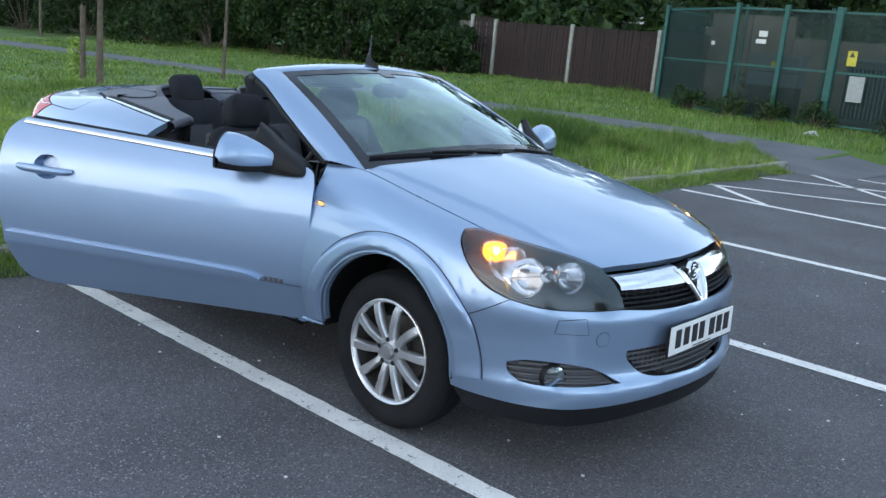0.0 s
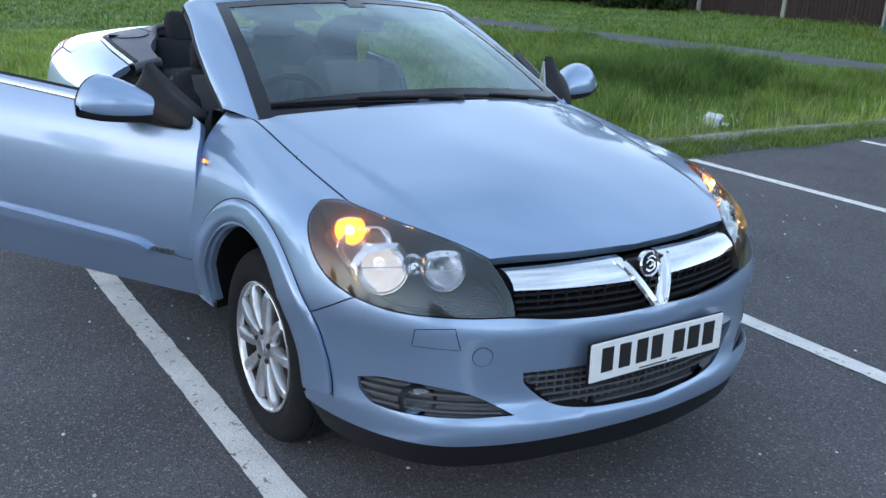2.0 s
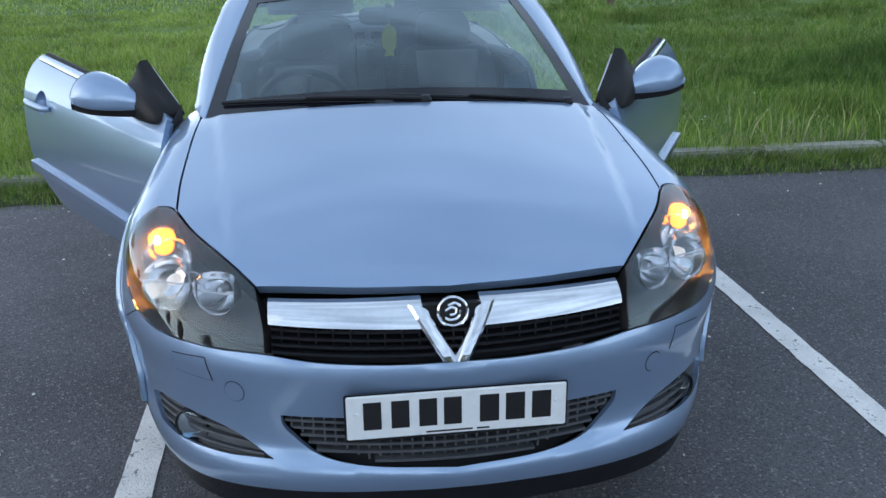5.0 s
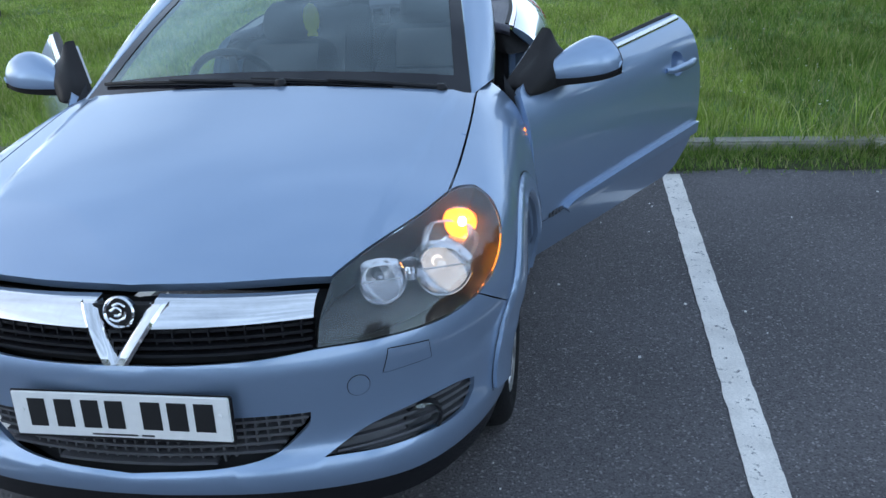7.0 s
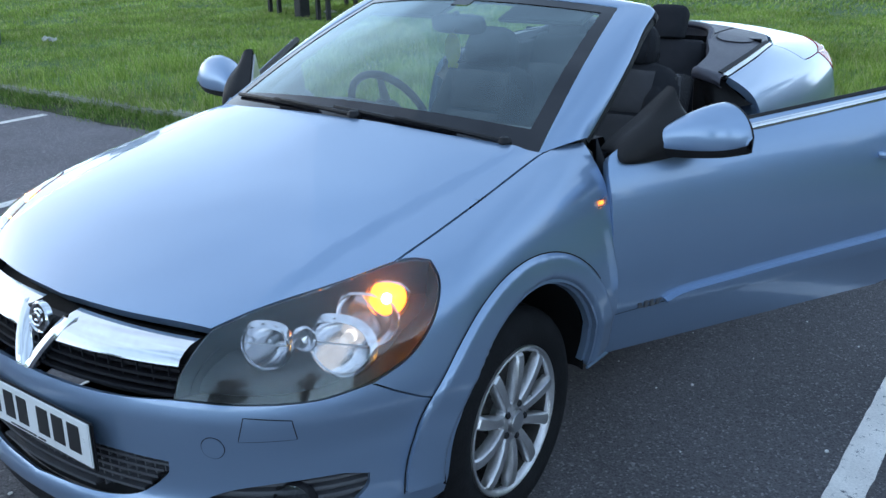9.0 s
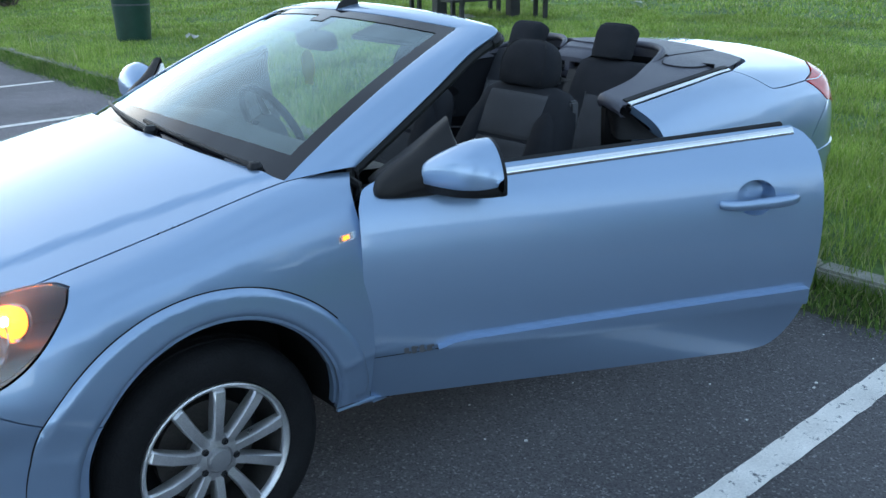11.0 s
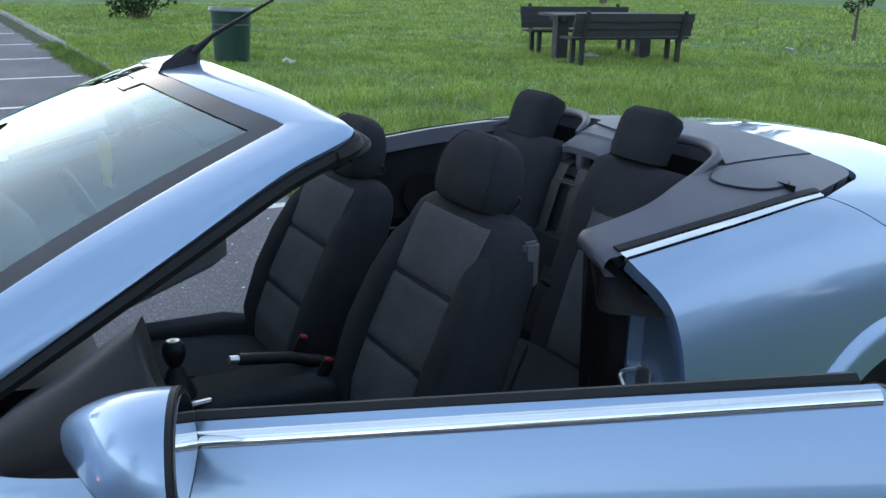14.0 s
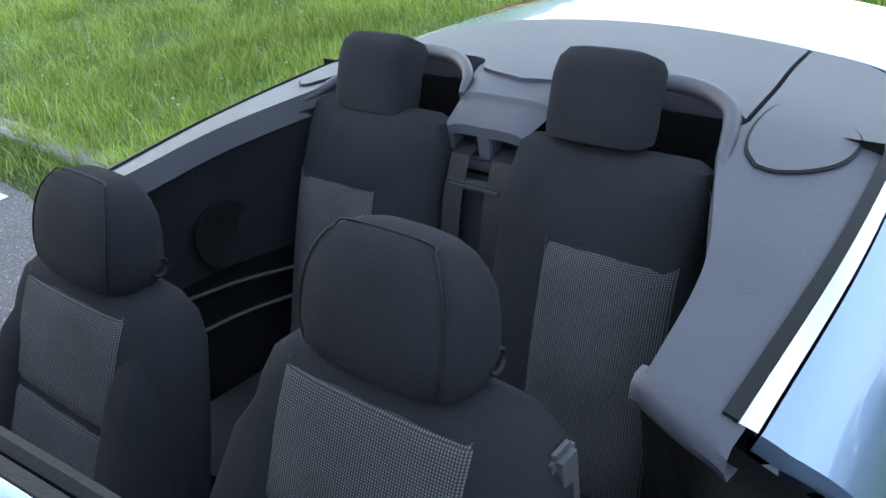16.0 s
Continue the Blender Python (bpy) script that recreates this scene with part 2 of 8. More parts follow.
def slab(bm, poly, axis_m, depth, bevel=0.0):
    """A flat outline (list of x, y) given depth along z, laid by axis_m."""
    vs = [bm.verts.new(axis_m @ Vector((x, y, 0))) for x, y in poly]
    f = bm.faces.new(vs)
    r = bmesh.ops.extrude_face_region(bm, geom=[f])
    nv = [v for v in r["geom"] if isinstance(v, bmesh.types.BMVert)]
    off = axis_m.to_3x3() @ Vector((0, 0, depth))
    bmesh.ops.translate(bm, verts=nv, vec=off)
    bmesh.ops.recalc_face_normals(bm, faces=list({x for v in vs + nv for x in v.link_faces}))
    if bevel:
        es = [e for e in {e for v in nv for e in v.link_edges} if all(v in nv for v in e.verts)]
        bmesh.ops.bevel(bm, geom=es, offset=bevel, segments=2, affect="EDGES", clamp_overlap=True)
    return bm


def loft(bm, rows, closed=False):
    """A sheet through rows of points of equal number."""
    vs = [[bm.verts.new(tuple(map(float, p))) for p in r] for r in rows]
    k = len(vs[0])
    for a, b in zip(vs[:-1], vs[1:]):
        for i in range(k if closed else k - 1):
            bm.faces.new((a[i], a[(i + 1) % k], b[(i + 1) % k], b[i]))
    return bm

# ---- the car's outer form: side, front, rear and top, rounded into one another ----
AXLE_R, HUB_Z = -2.614, 0.315
side_w = curve_fn((0.15, 0.22, 0.30, 0.40, 0.465, 0.50, 0.60, 0.70, 0.80, 0.88, 0.94, 0.99, 1.05, 1.12), (0.772, 0.799, 0.827, 0.854, 0.868, 0.876, 0.873, 0.861, 0.841, 0.812, 0.775, 0.735, 0.67, 0.58))
nose_x = curve_fn((0.12, 0.2, 0.27, 0.33, 0.35, 0.375, 0.40, 0.46, 0.54, 0.60, 0.63, 0.66, 0.70, 0.76, 0.82, 0.9, 1.1), (0.84, 0.872, 0.898, 0.912, 0.911, 0.896, 0.885, 0.881, 0.886, 0.890, 0.884, 0.872, 0.853, 0.815, 0.75, 0.62, 0.2))
tail_x = curve_fn((0.15, 0.3, 0.45, 0.6, 0.75, 0.9, 1.0, 1.1), (-3.30, -3.41, -3.50, -3.545, -3.545, -3.51, -3.46, -3.36))
top_z = curve_fn((-3.55, -3.42, -3.25, -3.0, -2.7, -2.4, -2.1, -1.79, -1.2, -0.33, 0.0, 0.334, 0.5, 0.69, 0.80, 0.92), (0.975, 1.022, 1.047, 1.066, 1.088, 1.105, 1.095, 1.068, 1.05, 1.036, 0.985, 0.922, 0.878, 0.815, 0.765, 0.69))


def smooth_max(a, b, k):
    h = np.maximum(k - np.abs(a - b), 0) / k
    return np.maximum(a, b) + h * h * k * 0.25


def ramp01(a, b, v):
    s = np.clip((v - a) / (b - a), 0, 1)
    return s * s * (3 - 2 * s)


def flank(p):
    x, y, z = p[:, 0], np.abs(p[:, 1]), p[:, 2]
    w = side_w(z) - 0.15 * np.clip(x - 0.05, 0, 9) ** 2 - 0.075 * np.clip(-2.55 - x, 0, 9) ** 2
    return y - w


def body(p):
    x, y, z = p[:, 0], np.abs(p[:, 1]), p[:, 2]
    mix = ramp01(0.50, 0.66, z)
    front = x - (nose_x(z) - (0.36 + 0.025 * mix) * y**2 - (0.62 - 0.27 * mix) * y**6)
    rear = tail_x(z) + 0.34 * y**2 + 0.5 * y**6 - x
    crown = np.where(x > -1.2, 0.135, 0.17)
    # the bonnet's raised middle, with a crease on each side
    crease_y = 0.632 - (x + 0.33) * 0.115
    dome = 0.008 * ramp01(crease_y + 0.017, crease_y - 0.021, y) * ramp01(-0.6, -0.35, x) * ramp01(0.70, 0.45, x)
    top = z - (top_z(x) + dome - crown * y**2)
    f = smooth_max(flank(p), front, 0.16)
    f = smooth_max(f, rear, 0.09)
    return smooth_max(f, top, 0.075)


def project(fn, p, d, far=0.8):
    """Move the points p along -d from outside until they meet the surface."""
    lo, hi = np.full(len(p), far), np.full(len(p), far)
    found = np.zeros(len(p), bool)
    for s in np.linspace(far, -far, 65):
        v = fn(p + d * s)
        hit = (v < 0) & ~found
        lo[hit] = s
        found |= hit
        hi[~found] = s
    for _ in range(22):
        mid = (lo + hi) / 2
        neg = fn(p + d * mid[:, None]) < 0
        lo, hi = np.where(neg, mid, lo), np.where(neg, hi, mid)
    return p + d * hi[:, None]


def slope(fn, p, e=1e-3):
    g = np.stack([fn(p + e * a) - fn(p - e * a) for a in np.eye(3)], 1)
    return g / np.maximum(np.linalg.norm(g, axis=1, keepdims=True), 1e-9)


def snap(fn, p):
    """Points near the surface brought onto it."""
    for _ in range(6):
        g = np.stack([fn(p + 1e-3 * a) - fn(p - 1e-3 * a) for a in np.eye(3)], 1) / 2e-3
        p = p - np.clip(fn(p) / np.maximum((g * g).sum(1), 1e-6), -0.1, 0.1)[:, None] * g
    return p


def panel(name, mat, parent, way, curves, holes=(), fn=body, step=0.03, gap=0.0025, flange=0.014, lift=0.0, both=False, flip=False, label="", move=None, seam=False, own=True):
    """A skin cut from the surface fn inside an outline of smooth curves, seen along way, with edges turned in.
    flip: its mirror image; both: the half and its mirror image in one sheet."""
    d = np.array(way, float) / np.linalg.norm(way)
    u = np.cross((0, 0, 1.0), d) if abs(d[2]) < 0.9 else np.array((1.0, 0, 0))
    u /= np.linalg.norm(u)
    v = np.cross(d, u)
    flat = lambda q: np.stack([np.asarray(q) @ u, np.asarray(q) @ v], 1)

    def ring(cs, grow):
        pts = np.concatenate([smooth_path(c)[:-1] for c in cs])
        q = flat(snap(fn, pts))
        q = q[np.r_[True, np.linalg.norm(np.diff(q, axis=0), axis=1) > 1e-4]]
        if np.linalg.norm(q[0] - q[-1]) < 1e-4:
            q = q[:-1]
        q = even(q, step * 0.6)
        area = 0.5 * np.sum(q[:, 0] * np.roll(q[:, 1], -1) - np.roll(q[:, 0], -1) * q[:, 1])
        if area < 0:
            q = q[::-1]
        t = np.roll(q, -1, 0) - np.roll(q, 1, 0)
        t /= np.maximum(np.linalg.norm(t, axis=1, keepdims=True), 1e-9)
        return q + grow * np.stack([t[:, 1], -t[:, 0]], 1)

    outer = ring(curves, -gap)
    inner = [ring(h, gap) for h in holes]
    lo, hi = outer.min(0), outer.max(0)
    gx, gy = np.meshgrid(np.arange(lo[0], hi[0], step), np.arange(lo[1], hi[1], step))
    gx[1::2] += step / 2
    g = np.stack([gx.ravel(), gy.ravel()], 1)
    ok = inside(g, outer)
    for h in inner:
        ok &= ~inside(g, h)
    g = g[ok]
    edge_pts = np.concatenate([outer] + inner)
    if len(g):
        near = np.min([np.min(np.hypot(g[:, None, 0] - c[None, :, 0], g[:, None, 1] - c[None, :, 1]), axis=1) for c in np.array_split(edge_pts, max(1, len(edge_pts) // 200))], axis=0)
        g = g[near > step * 0.45]
    loops, base = [], 0
    for r in [outer] + inner:
        loops.append(list(range(base, base + len(r))))
        base += len(r)
    edges = [(a, b) for r in loops for a, b in zip(r, r[1:] + r[:1])]
    pts = np.concatenate([edge_pts, g])
    from_cdt = delaunay([Vector(map(float, q)) for q in pts], edges, [], 0, 1e-6)
    p2 = np.array([tuple(q) for q in from_cdt[0]])
    tri = np.array([f for f in from_cdt[2] if len(f) == 3])
    mid = p2[tri].mean(1)
    ok = inside(mid, outer)
    for h in inner:
        ok &= ~inside(mid, h)
    tri = tri[ok]
    p3 = project(fn, p2[:, :1] * u + p2[:, 1:] * v + d * np.mean([np.mean(np.asarray(c) @ d) for c in curves]), d)
    nn = slope(fn, p3)
    p3 = p3 + nn * (lift(p3)[:, None] if callable(lift) else lift)
    if seam:
        mid_line = np.abs(p3[:, 1]) < 0.008
        p3[mid_line, 1], nn[mid_line, 1] = 0.0, 0.0
    a = np.cross(p3[tri[:, 1]] - p3[tri[:, 0]], p3[tri[:, 2]] - p3[tri[:, 0]])
    tri[np.sum(a * nn[tri[:, 0]], 1) < 0] = tri[np.sum(a * nn[tri[:, 0]], 1) < 0][:, ::-1]
    # the edges turned in
    count = {}
    for t in tri:
        for i in range(3):
            count[(t[i], t[(i + 1) % 3])] = 1
    rim = [(i, j) for i, j in count if (j, i) not in count and not (seam and abs(p3[i][1]) < 0.004 and abs(p3[j][1]) < 0.004)]
    verts, norms, faces = list(p3), list(nn), [tuple(t) for t in tri]
    if flange:
        made = {}
        for i in sorted({k for e in rim for k in e}):
            made[i] = (len(verts), len(verts) + 1)
            verts += [p3[i], p3[i] - nn[i] * flange]
            norms += [(0, 0, 0), (0, 0, 0)]
        for i, j in rim:
            faces.append((made[j][0], made[i][0], made[i][1], made[j][1]))
    verts, norms = np.array(verts), np.array(norms)
    if both or flip:
        m = np.array((1, -1, 1))
        mv, mn, mf = verts * m, norms * m, [f[::-1] for f in faces]
        if both:
            k = len(verts)
            verts, norms, faces = np.concatenate([verts, mv]), np.concatenate([norms, mn]), faces + [tuple(i + k for i in f) for f in mf]
        else:
            verts, norms, faces = mv, mn, mf
    if move is not None:
        h = np.c_[verts, np.ones(len(verts))] @ np.array(move).T
        verts, norms = h[:, :3], norms @ np.array(move)[:3, :3].T
    return mesh_object(name, verts, faces, mat, parent, True, label, norms if own else None)


def on_skin(p, way, fn=body):
    """The place on the surface behind the given point."""
    d = np.array(way, float) / np.linalg.norm(way)
    return project(fn, np.array([p], float), d)[0]


car = tagged(new("car"), "light metallic blue convertible, roof down, both doors open, on asphalt", "car")

# shared lines of the left half
HL_IN, HL_UP, HL_BON, HL_TIP, HL_MID, HL_LOW = (0.783, 0.432, 0.636), (0.69, 0.455, 0.762), (0.334, 0.68, 0.856), (0.278, 0.738, 0.846), (0.375, 0.79, 0.74), (0.518, 0.735, 0.655)
edge_grille = [HL_IN, (0.755, 0.435, 0.69), HL_UP]
edge_bonnet = [HL_UP, (0.60, 0.525, 0.80), (0.46, 0.62, 0.835), HL_BON]
edge_tip = [HL_BON, (0.30, 0.705, 0.858), HL_TIP]
edge_outer = [HL_TIP, (0.305, 0.772, 0.80), HL_MID, (0.44, 0.77, 0.69), HL_LOW]
edge_under = [HL_LOW, (0.60, 0.66, 0.635), (0.70, 0.55, 0.63), HL_IN]
SPLIT = (0.318, 0.86, 0.553)
edge_split = [HL_LOW, (0.42, 0.80, 0.60), SPLIT]
bonnet_side = [HL_BON, (0.16, 0.69, 0.895), (-0.1, 0.69, 0.94), (-0.335, 0.682, 0.975)]


def arc(cx, a0, a1, r=0.348, n=14, up=0.0):
    return [(cx + r * math.cos(radians(a)), 0.86, HUB_Z + up + r * math.sin(radians(a))) for a in np.linspace(a0, a1, n)]


ARCH_UP = 0.050  # the front opening is struck from a centre above the hub
front_arch = arc(0, 32.8, 177, 0.347, 16, ARCH_UP)


TL_A, TL_B, TL_D = (-2.98, 0.748, 0.942), (-3.19, 0.64, 0.98), (-3.10, 0.802, 0.848)

# bonnet
half = [(0.772, 0.0, 0.78), (0.752, 0.22, 0.78), HL_UP]
rear_edge = [(-0.335, 0.682, 0.97), (-0.25, 0.40, 1.0), (-0.215, 0.0, 1.02)]
flip_y = lambda c: [(x, -y, z) for x, y, z in c]
panel("bonnet", PAINT, car, (0, 0, 1), [half, edge_bonnet, bonnet_side, rear_edge, flip_y(rear_edge)[::-1], flip_y(bonnet_side)[::-1], flip_y(edge_bonnet)[::-1], flip_y(half)[::-1]], step=0.017, flange=0.03)
# wings, sills, quarter panels
wing = [bonnet_side[::-1], edge_tip, edge_outer, edge_split, front_arch, [(-0.343, 0.86, 0.338), (-0.462, 0.85, 0.331)],
        [(-0.462, 0.85, 0.331), (-0.462, 0.86, 0.6), (-0.47, 0.80, 0.90)], [(-0.47, 0.80, 0.90), (-0.485, 0.77, 0.945), (-0.52, 0.722, 0.992)], [(-0.52, 0.722, 0.992), (-0.43, 0.695, 0.99), (-0.335, 0.682, 0.975)]]
quarter = [[(-1.835, 0.86, 0.25), (-1.80, 0.86, 0.36), (-1.842, 0.87, 0.6), (-1.842, 0.82, 0.86), (-1.80, 0.735, 0.965)], [(-1.80, 0.735, 0.965), (-1.795, 0.70, 0.985)],
           [(-1.795, 0.70, 0.985), (-2.15, 0.69, 1.012), (-2.53, 0.652, 1.03)], [(-2.53, 0.652, 1.03), (-2.59, 0.70, 0.995), (-2.645, 0.752, 0.958)], [(-2.645, 0.752, 0.958), (-2.685, 0.765, 0.945), (-2.80, 0.762, 0.941), TL_A],
           [TL_A, TL_D], [TL_D, (-2.95, 0.85, 0.75), (-2.788, 0.865, 0.616)], arc(AXLE_R, 120, 2), [(-2.266, 0.86, 0.315), (-2.27, 0.86, 0.25)], [(-2.27, 0.86, 0.25), (-1.835, 0.86, 0.25)]]
sill = [[(-0.475, 0.85, 0.318), (-0.485, 0.85, 0.296)], [(-0.485, 0.85, 0.296), (-1.82, 0.85, 0.292)], [(-1.82, 0.85, 0.292), (-1.835, 0.85, 0.247)], [(-1.835, 0.85, 0.247), (-2.27, 0.85, 0.247)], [(-2.27, 0.85, 0.247), (-2.27, 0.85, 0.215)], [(-2.27, 0.85, 0.215), (-1.2, 0.85, 0.235), (-0.7, 0.85, 0.268), (-0.42, 0.85, 0.310)], [(-0.42, 0.85, 0.310), (-0.475, 0.85, 0.318)]]
for side in (False, True):
    panel("wing", PAINT, car, (0.15, 1, 0.5), wing, step=0.025, flip=side)
    panel("quarter_panel", PAINT, car, (-0.1, 1, 0.35), quarter, step=0.028, flip=side, flange=0.03)
    panel("sill", PAINT, car, (0, 1, 0), sill, step=0.04, flip=side, flange=0.03, lift=-0.006)

def swell(p):
    """The rear lip stands proud of the panel."""
    return 0.001 + 0.018 * ramp01(0.445, 0.405, np.hypot(p[:, 0] - AXLE_R, p[:, 2] - HUB_Z))


def swell_front(p):
    """A step at the rim, a broad face, and a turned-in inner band."""
    outer = np.hypot(p[:, 0] - 0.02, p[:, 2] - HUB_Z - 0.008)
    inner = np.hypot(p[:, 0], p[:, 2] - HUB_Z - ARCH_UP)
    return 0.0005 + 0.013 * ramp01(0.475, 0.460, outer) - 0.034 * ramp01(0.366, 0.346, inner)


def flare(flip):
    """The swollen lips of the wheel arches."""
    inner, outer = arc(AXLE_R, 4, 172, 0.345, 24), arc(AXLE_R, 4, 172, 0.442, 24)
    panel("arch_lip", PAINT, car, (0, 1, 0.12), [outer, [outer[-1], inner[-1]], inner[::-1], [inner[0], outer[0]]], step=0.014, gap=0.0, flange=0.02, lift=swell, flip=flip, own=False)
    inner = [(0.345, 0.86, 0.335)] + arc(0, 0, 180, 0.344, 30, ARCH_UP) + [(-0.344, 0.86, 0.345)]
    outer = arc(0.02, 6, 172, 0.475, 34, 0.008)
    lip = panel("arch_lip", PAINT, car, (0, 1, 0.12), [outer, [outer[-1], inner[-1]], inner[::-1], [inner[0], outer[0]]], step=0.010, gap=0.0, flange=0.02, lift=swell_front, flip=flip, own=False)
    rim, low = arc(0.02, 5, 140, 0.4785, 40, 0.008), arc(0.02, 5, 140, 0.4745, 40, 0.008)
    panel("arch_groove", SEAL, lip, (0, 1, 0.12), [rim, [rim[-1], low[-1]], low[::-1], [low[0], rim[0]]], step=0.02, gap=0.0, flange=0, lift=0.002, flip=flip)
    side = -1 if flip else 1
    edge = [on_skin((x, 0.9, z), (0, 1, 0), flank) + np.array((0, 0.002, 0)) for x, z in ((-0.346, 0.338), (-0.40, 0.334), (-0.475, 0.331))]
    part("wing_edge", tube(bmesh.new(), [(p[0], p[1] * side, p[2]) for p in edge], 0.005, 8), PAINT, car)


for side in (False, True):
    flare(side)
# front bumper with its openings
fog_hole = [[(0.56, 0.79, 0.435), (0.62, 0.735, 0.452), (0.70, 0.63, 0.448), (0.76, 0.53, 0.425), (0.815, 0.435, 0.368)], [(0.815, 0.435, 0.368), (0.75, 0.55, 0.358), (0.67, 0.66, 0.362), (0.60, 0.755, 0.378)], [(0.60, 0.755, 0.378), (0.565, 0.785, 0.405), (0.56, 0.79, 0.435)]]
low_grille = [[(0.9, 0.0, 0.49), (0.87, 0.25, 0.49), (0.835, 0.42, 0.487)], [(0.835, 0.42, 0.487), (0.83, 0.405, 0.45), (0.855, 0.33, 0.395), (0.88, 0.2, 0.368), (0.9, 0.0, 0.36)]]
bumper_edge = [[(0.88, 0.0, 0.632), (0.865, 0.15, 0.628), (0.83, 0.30, 0.628), HL_IN], edge_under[::-1], edge_split, arc(0, 32.8, 4, 0.347, 6, ARCH_UP), [(0.347, 0.86, 0.335), (0.352, 0.86, 0.284)],
               [(0.352, 0.86, 0.284), (0.5, 0.79, 0.282), (0.68, 0.64, 0.286), (0.8, 0.45, 0.298), (0.875, 0.2, 0.309), (0.9, 0.0, 0.310)], [(0.9, 0.0, 0.310), (0.9, 0.0, 0.358)], low_grille[1][::-1], low_grille[0][::-1], [(0.9, 0.0, 0.492), (0.88, 0.0, 0.632)]]
bumper = panel("front_bumper", PAINT, car, (1, 0.75, 0.08), bumper_edge, holes=[fog_hole], step=0.022, both=True, gap=0.001, seam=True)
lip_edge = [[(0.352, 0.84, 0.282), (0.5, 0.79, 0.280), (0.68, 0.64, 0.284), (0.8, 0.45, 0.296), (0.875, 0.2, 0.307), (0.9, 0, 0.308)], [(0.9, 0, 0.308), (0.88, 0.0, 0.232)], [(0.88, 0.0, 0.232), (0.84, 0.3, 0.230), (0.66, 0.62, 0.215), (0.40, 0.82, 0.21)], [(0.40, 0.82, 0.21), (0.352, 0.84, 0.282)]]
panel("chin_spoiler", BLACK, bumper, (1, 0.75, 0.0), lip_edge, step=0.03, both=True, gap=0.0, lift=-0.004, seam=True, flange=0.05, label="black plastic chin spoiler")
# rear bumper, boot lid
panel("rear_bumper", PAINT, car, (-1, 0.8, 0.1), [[TL_D, (-2.95, 0.85, 0.75), (-2.788, 0.865, 0.616)], arc(AXLE_R, 120, 176, n=8), [(-2.962, 0.86, 0.335), (-2.97, 0.84, 0.285)], [(-2.97, 0.84, 0.285), (-3.2, 0.74, 0.30), (-3.45, 0.0, 0.30)], [(-3.45, 0.0, 0.30), (-3.5, 0.0, 0.72)], [(-3.5, 0, 0.72), (-3.42, 0.45, 0.73), TL_D]], step=0.04, both=True, seam=True)
boot_front = [(-2.53, 0.652, 1.03), (-2.70, 0.59, 1.03), (-2.80, 0.548, 1.03), (-2.842, 0.48, 1.04), (-2.845, 0.3, 1.06), (-2.85, 0.0, 1.075)]
boot = [boot_front[::-1], [(-2.53, 0.652, 1.03), (-2.59, 0.70, 0.995), (-2.645, 0.752, 0.958)], [(-2.645, 0.752, 0.958), (-2.685, 0.765, 0.945), (-2.80, 0.762, 0.941), TL_A], [TL_A, (-3.09, 0.715, 0.967), TL_B], [TL_B, (-3.36, 0.5, 0.965), (-3.42, 0.3, 0.95), (-3.46, 0, 0.955)], [(-3.46, 0, 0.955), (-2.85, 0, 1.075)]]
boot_lid = panel("boot_lid", PAINT, car, (-0.25, 0.55, 1), boot, step=0.03, both=True, seam=True, flange=0.02)
panel("boot_face", PAINT, boot_lid, (-1, 0.4, 0.2), [[(-3.46, 0, 0.935), (-3.42, 0.4, 0.925), (-3.36, 0.52, 0.905)], [(-3.36, 0.52, 0.905), (-3.42, 0.5, 0.74)], [(-3.42, 0.5, 0.74), (-3.5, 0, 0.72)], [(-3.5, 0, 0.72), (-3.46, 0, 0.935)]], step=0.05, both=True, seam=True)
for side in (False, True):
    panel("tail_lamp", REDLAMP, car, (-1, 0.9, 0.2), [[TL_A, (-3.09, 0.715, 0.967), TL_B], [TL_B, (-3.36, 0.52, 0.95)], [(-3.36, 0.52, 0.95), (-3.40, 0.5, 0.77)], [(-3.40, 0.5, 0.77), (-3.28, 0.70, 0.79), TL_D], [TL_D, TL_A]], step=0.03, flip=side, lift=0.003, label="red tail lamp")
    panel("tail_lamp_strip", CHROME, bpy.data.objects["tail_lamp.001" if side else "tail_lamp"], (-1, 0.9, 0.2), [[(-2.985, 0.748, 0.944), (-3.10, 0.74, 0.937), (-3.2, 0.69, 0.93)], [(-3.2, 0.69, 0.93), (-3.2, 0.69, 0.924)], [(-3.2, 0.69, 0.924), (-3.10, 0.74, 0.931), (-2.985, 0.748, 0.938)], [(-2.985, 0.748, 0.938), (-2.985, 0.748, 0.944)]], step=0.012, gap=0, flip=side, lift=0.006, flange=0.004)

# ---- doors ----
def blob(bm, c, half, e=0.75, n=28, m=16, shape=None, mat4=None):
    """A rounded block: a superellipsoid; shape may move its points."""
    sp = lambda v, k: math.copysign(abs(v) ** k, v)
    rows = []
    for i in range(m + 1):
        b = math.pi * (i / m - 0.5)
        row = []
        for j in range(n):
            a = 2 * math.pi * j / n
            q = Vector((half[0] * sp(math.cos(b), e) * sp(math.cos(a), e), half[1] * sp(math.cos(b), e) * sp(math.sin(a), e), half[2] * sp(math.sin(b), e)))
            if shape:
                q = shape(q)
            q = Vector(c) + q
            row.append(mat4 @ q if mat4 else q)
        rows.append(row)
    loft(bm, rows, True)
    bmesh.ops.remove_doubles(bm, verts=bm.verts, dist=1e-5)
    bmesh.ops.recalc_face_normals(bm, faces=bm.faces)
    return bm


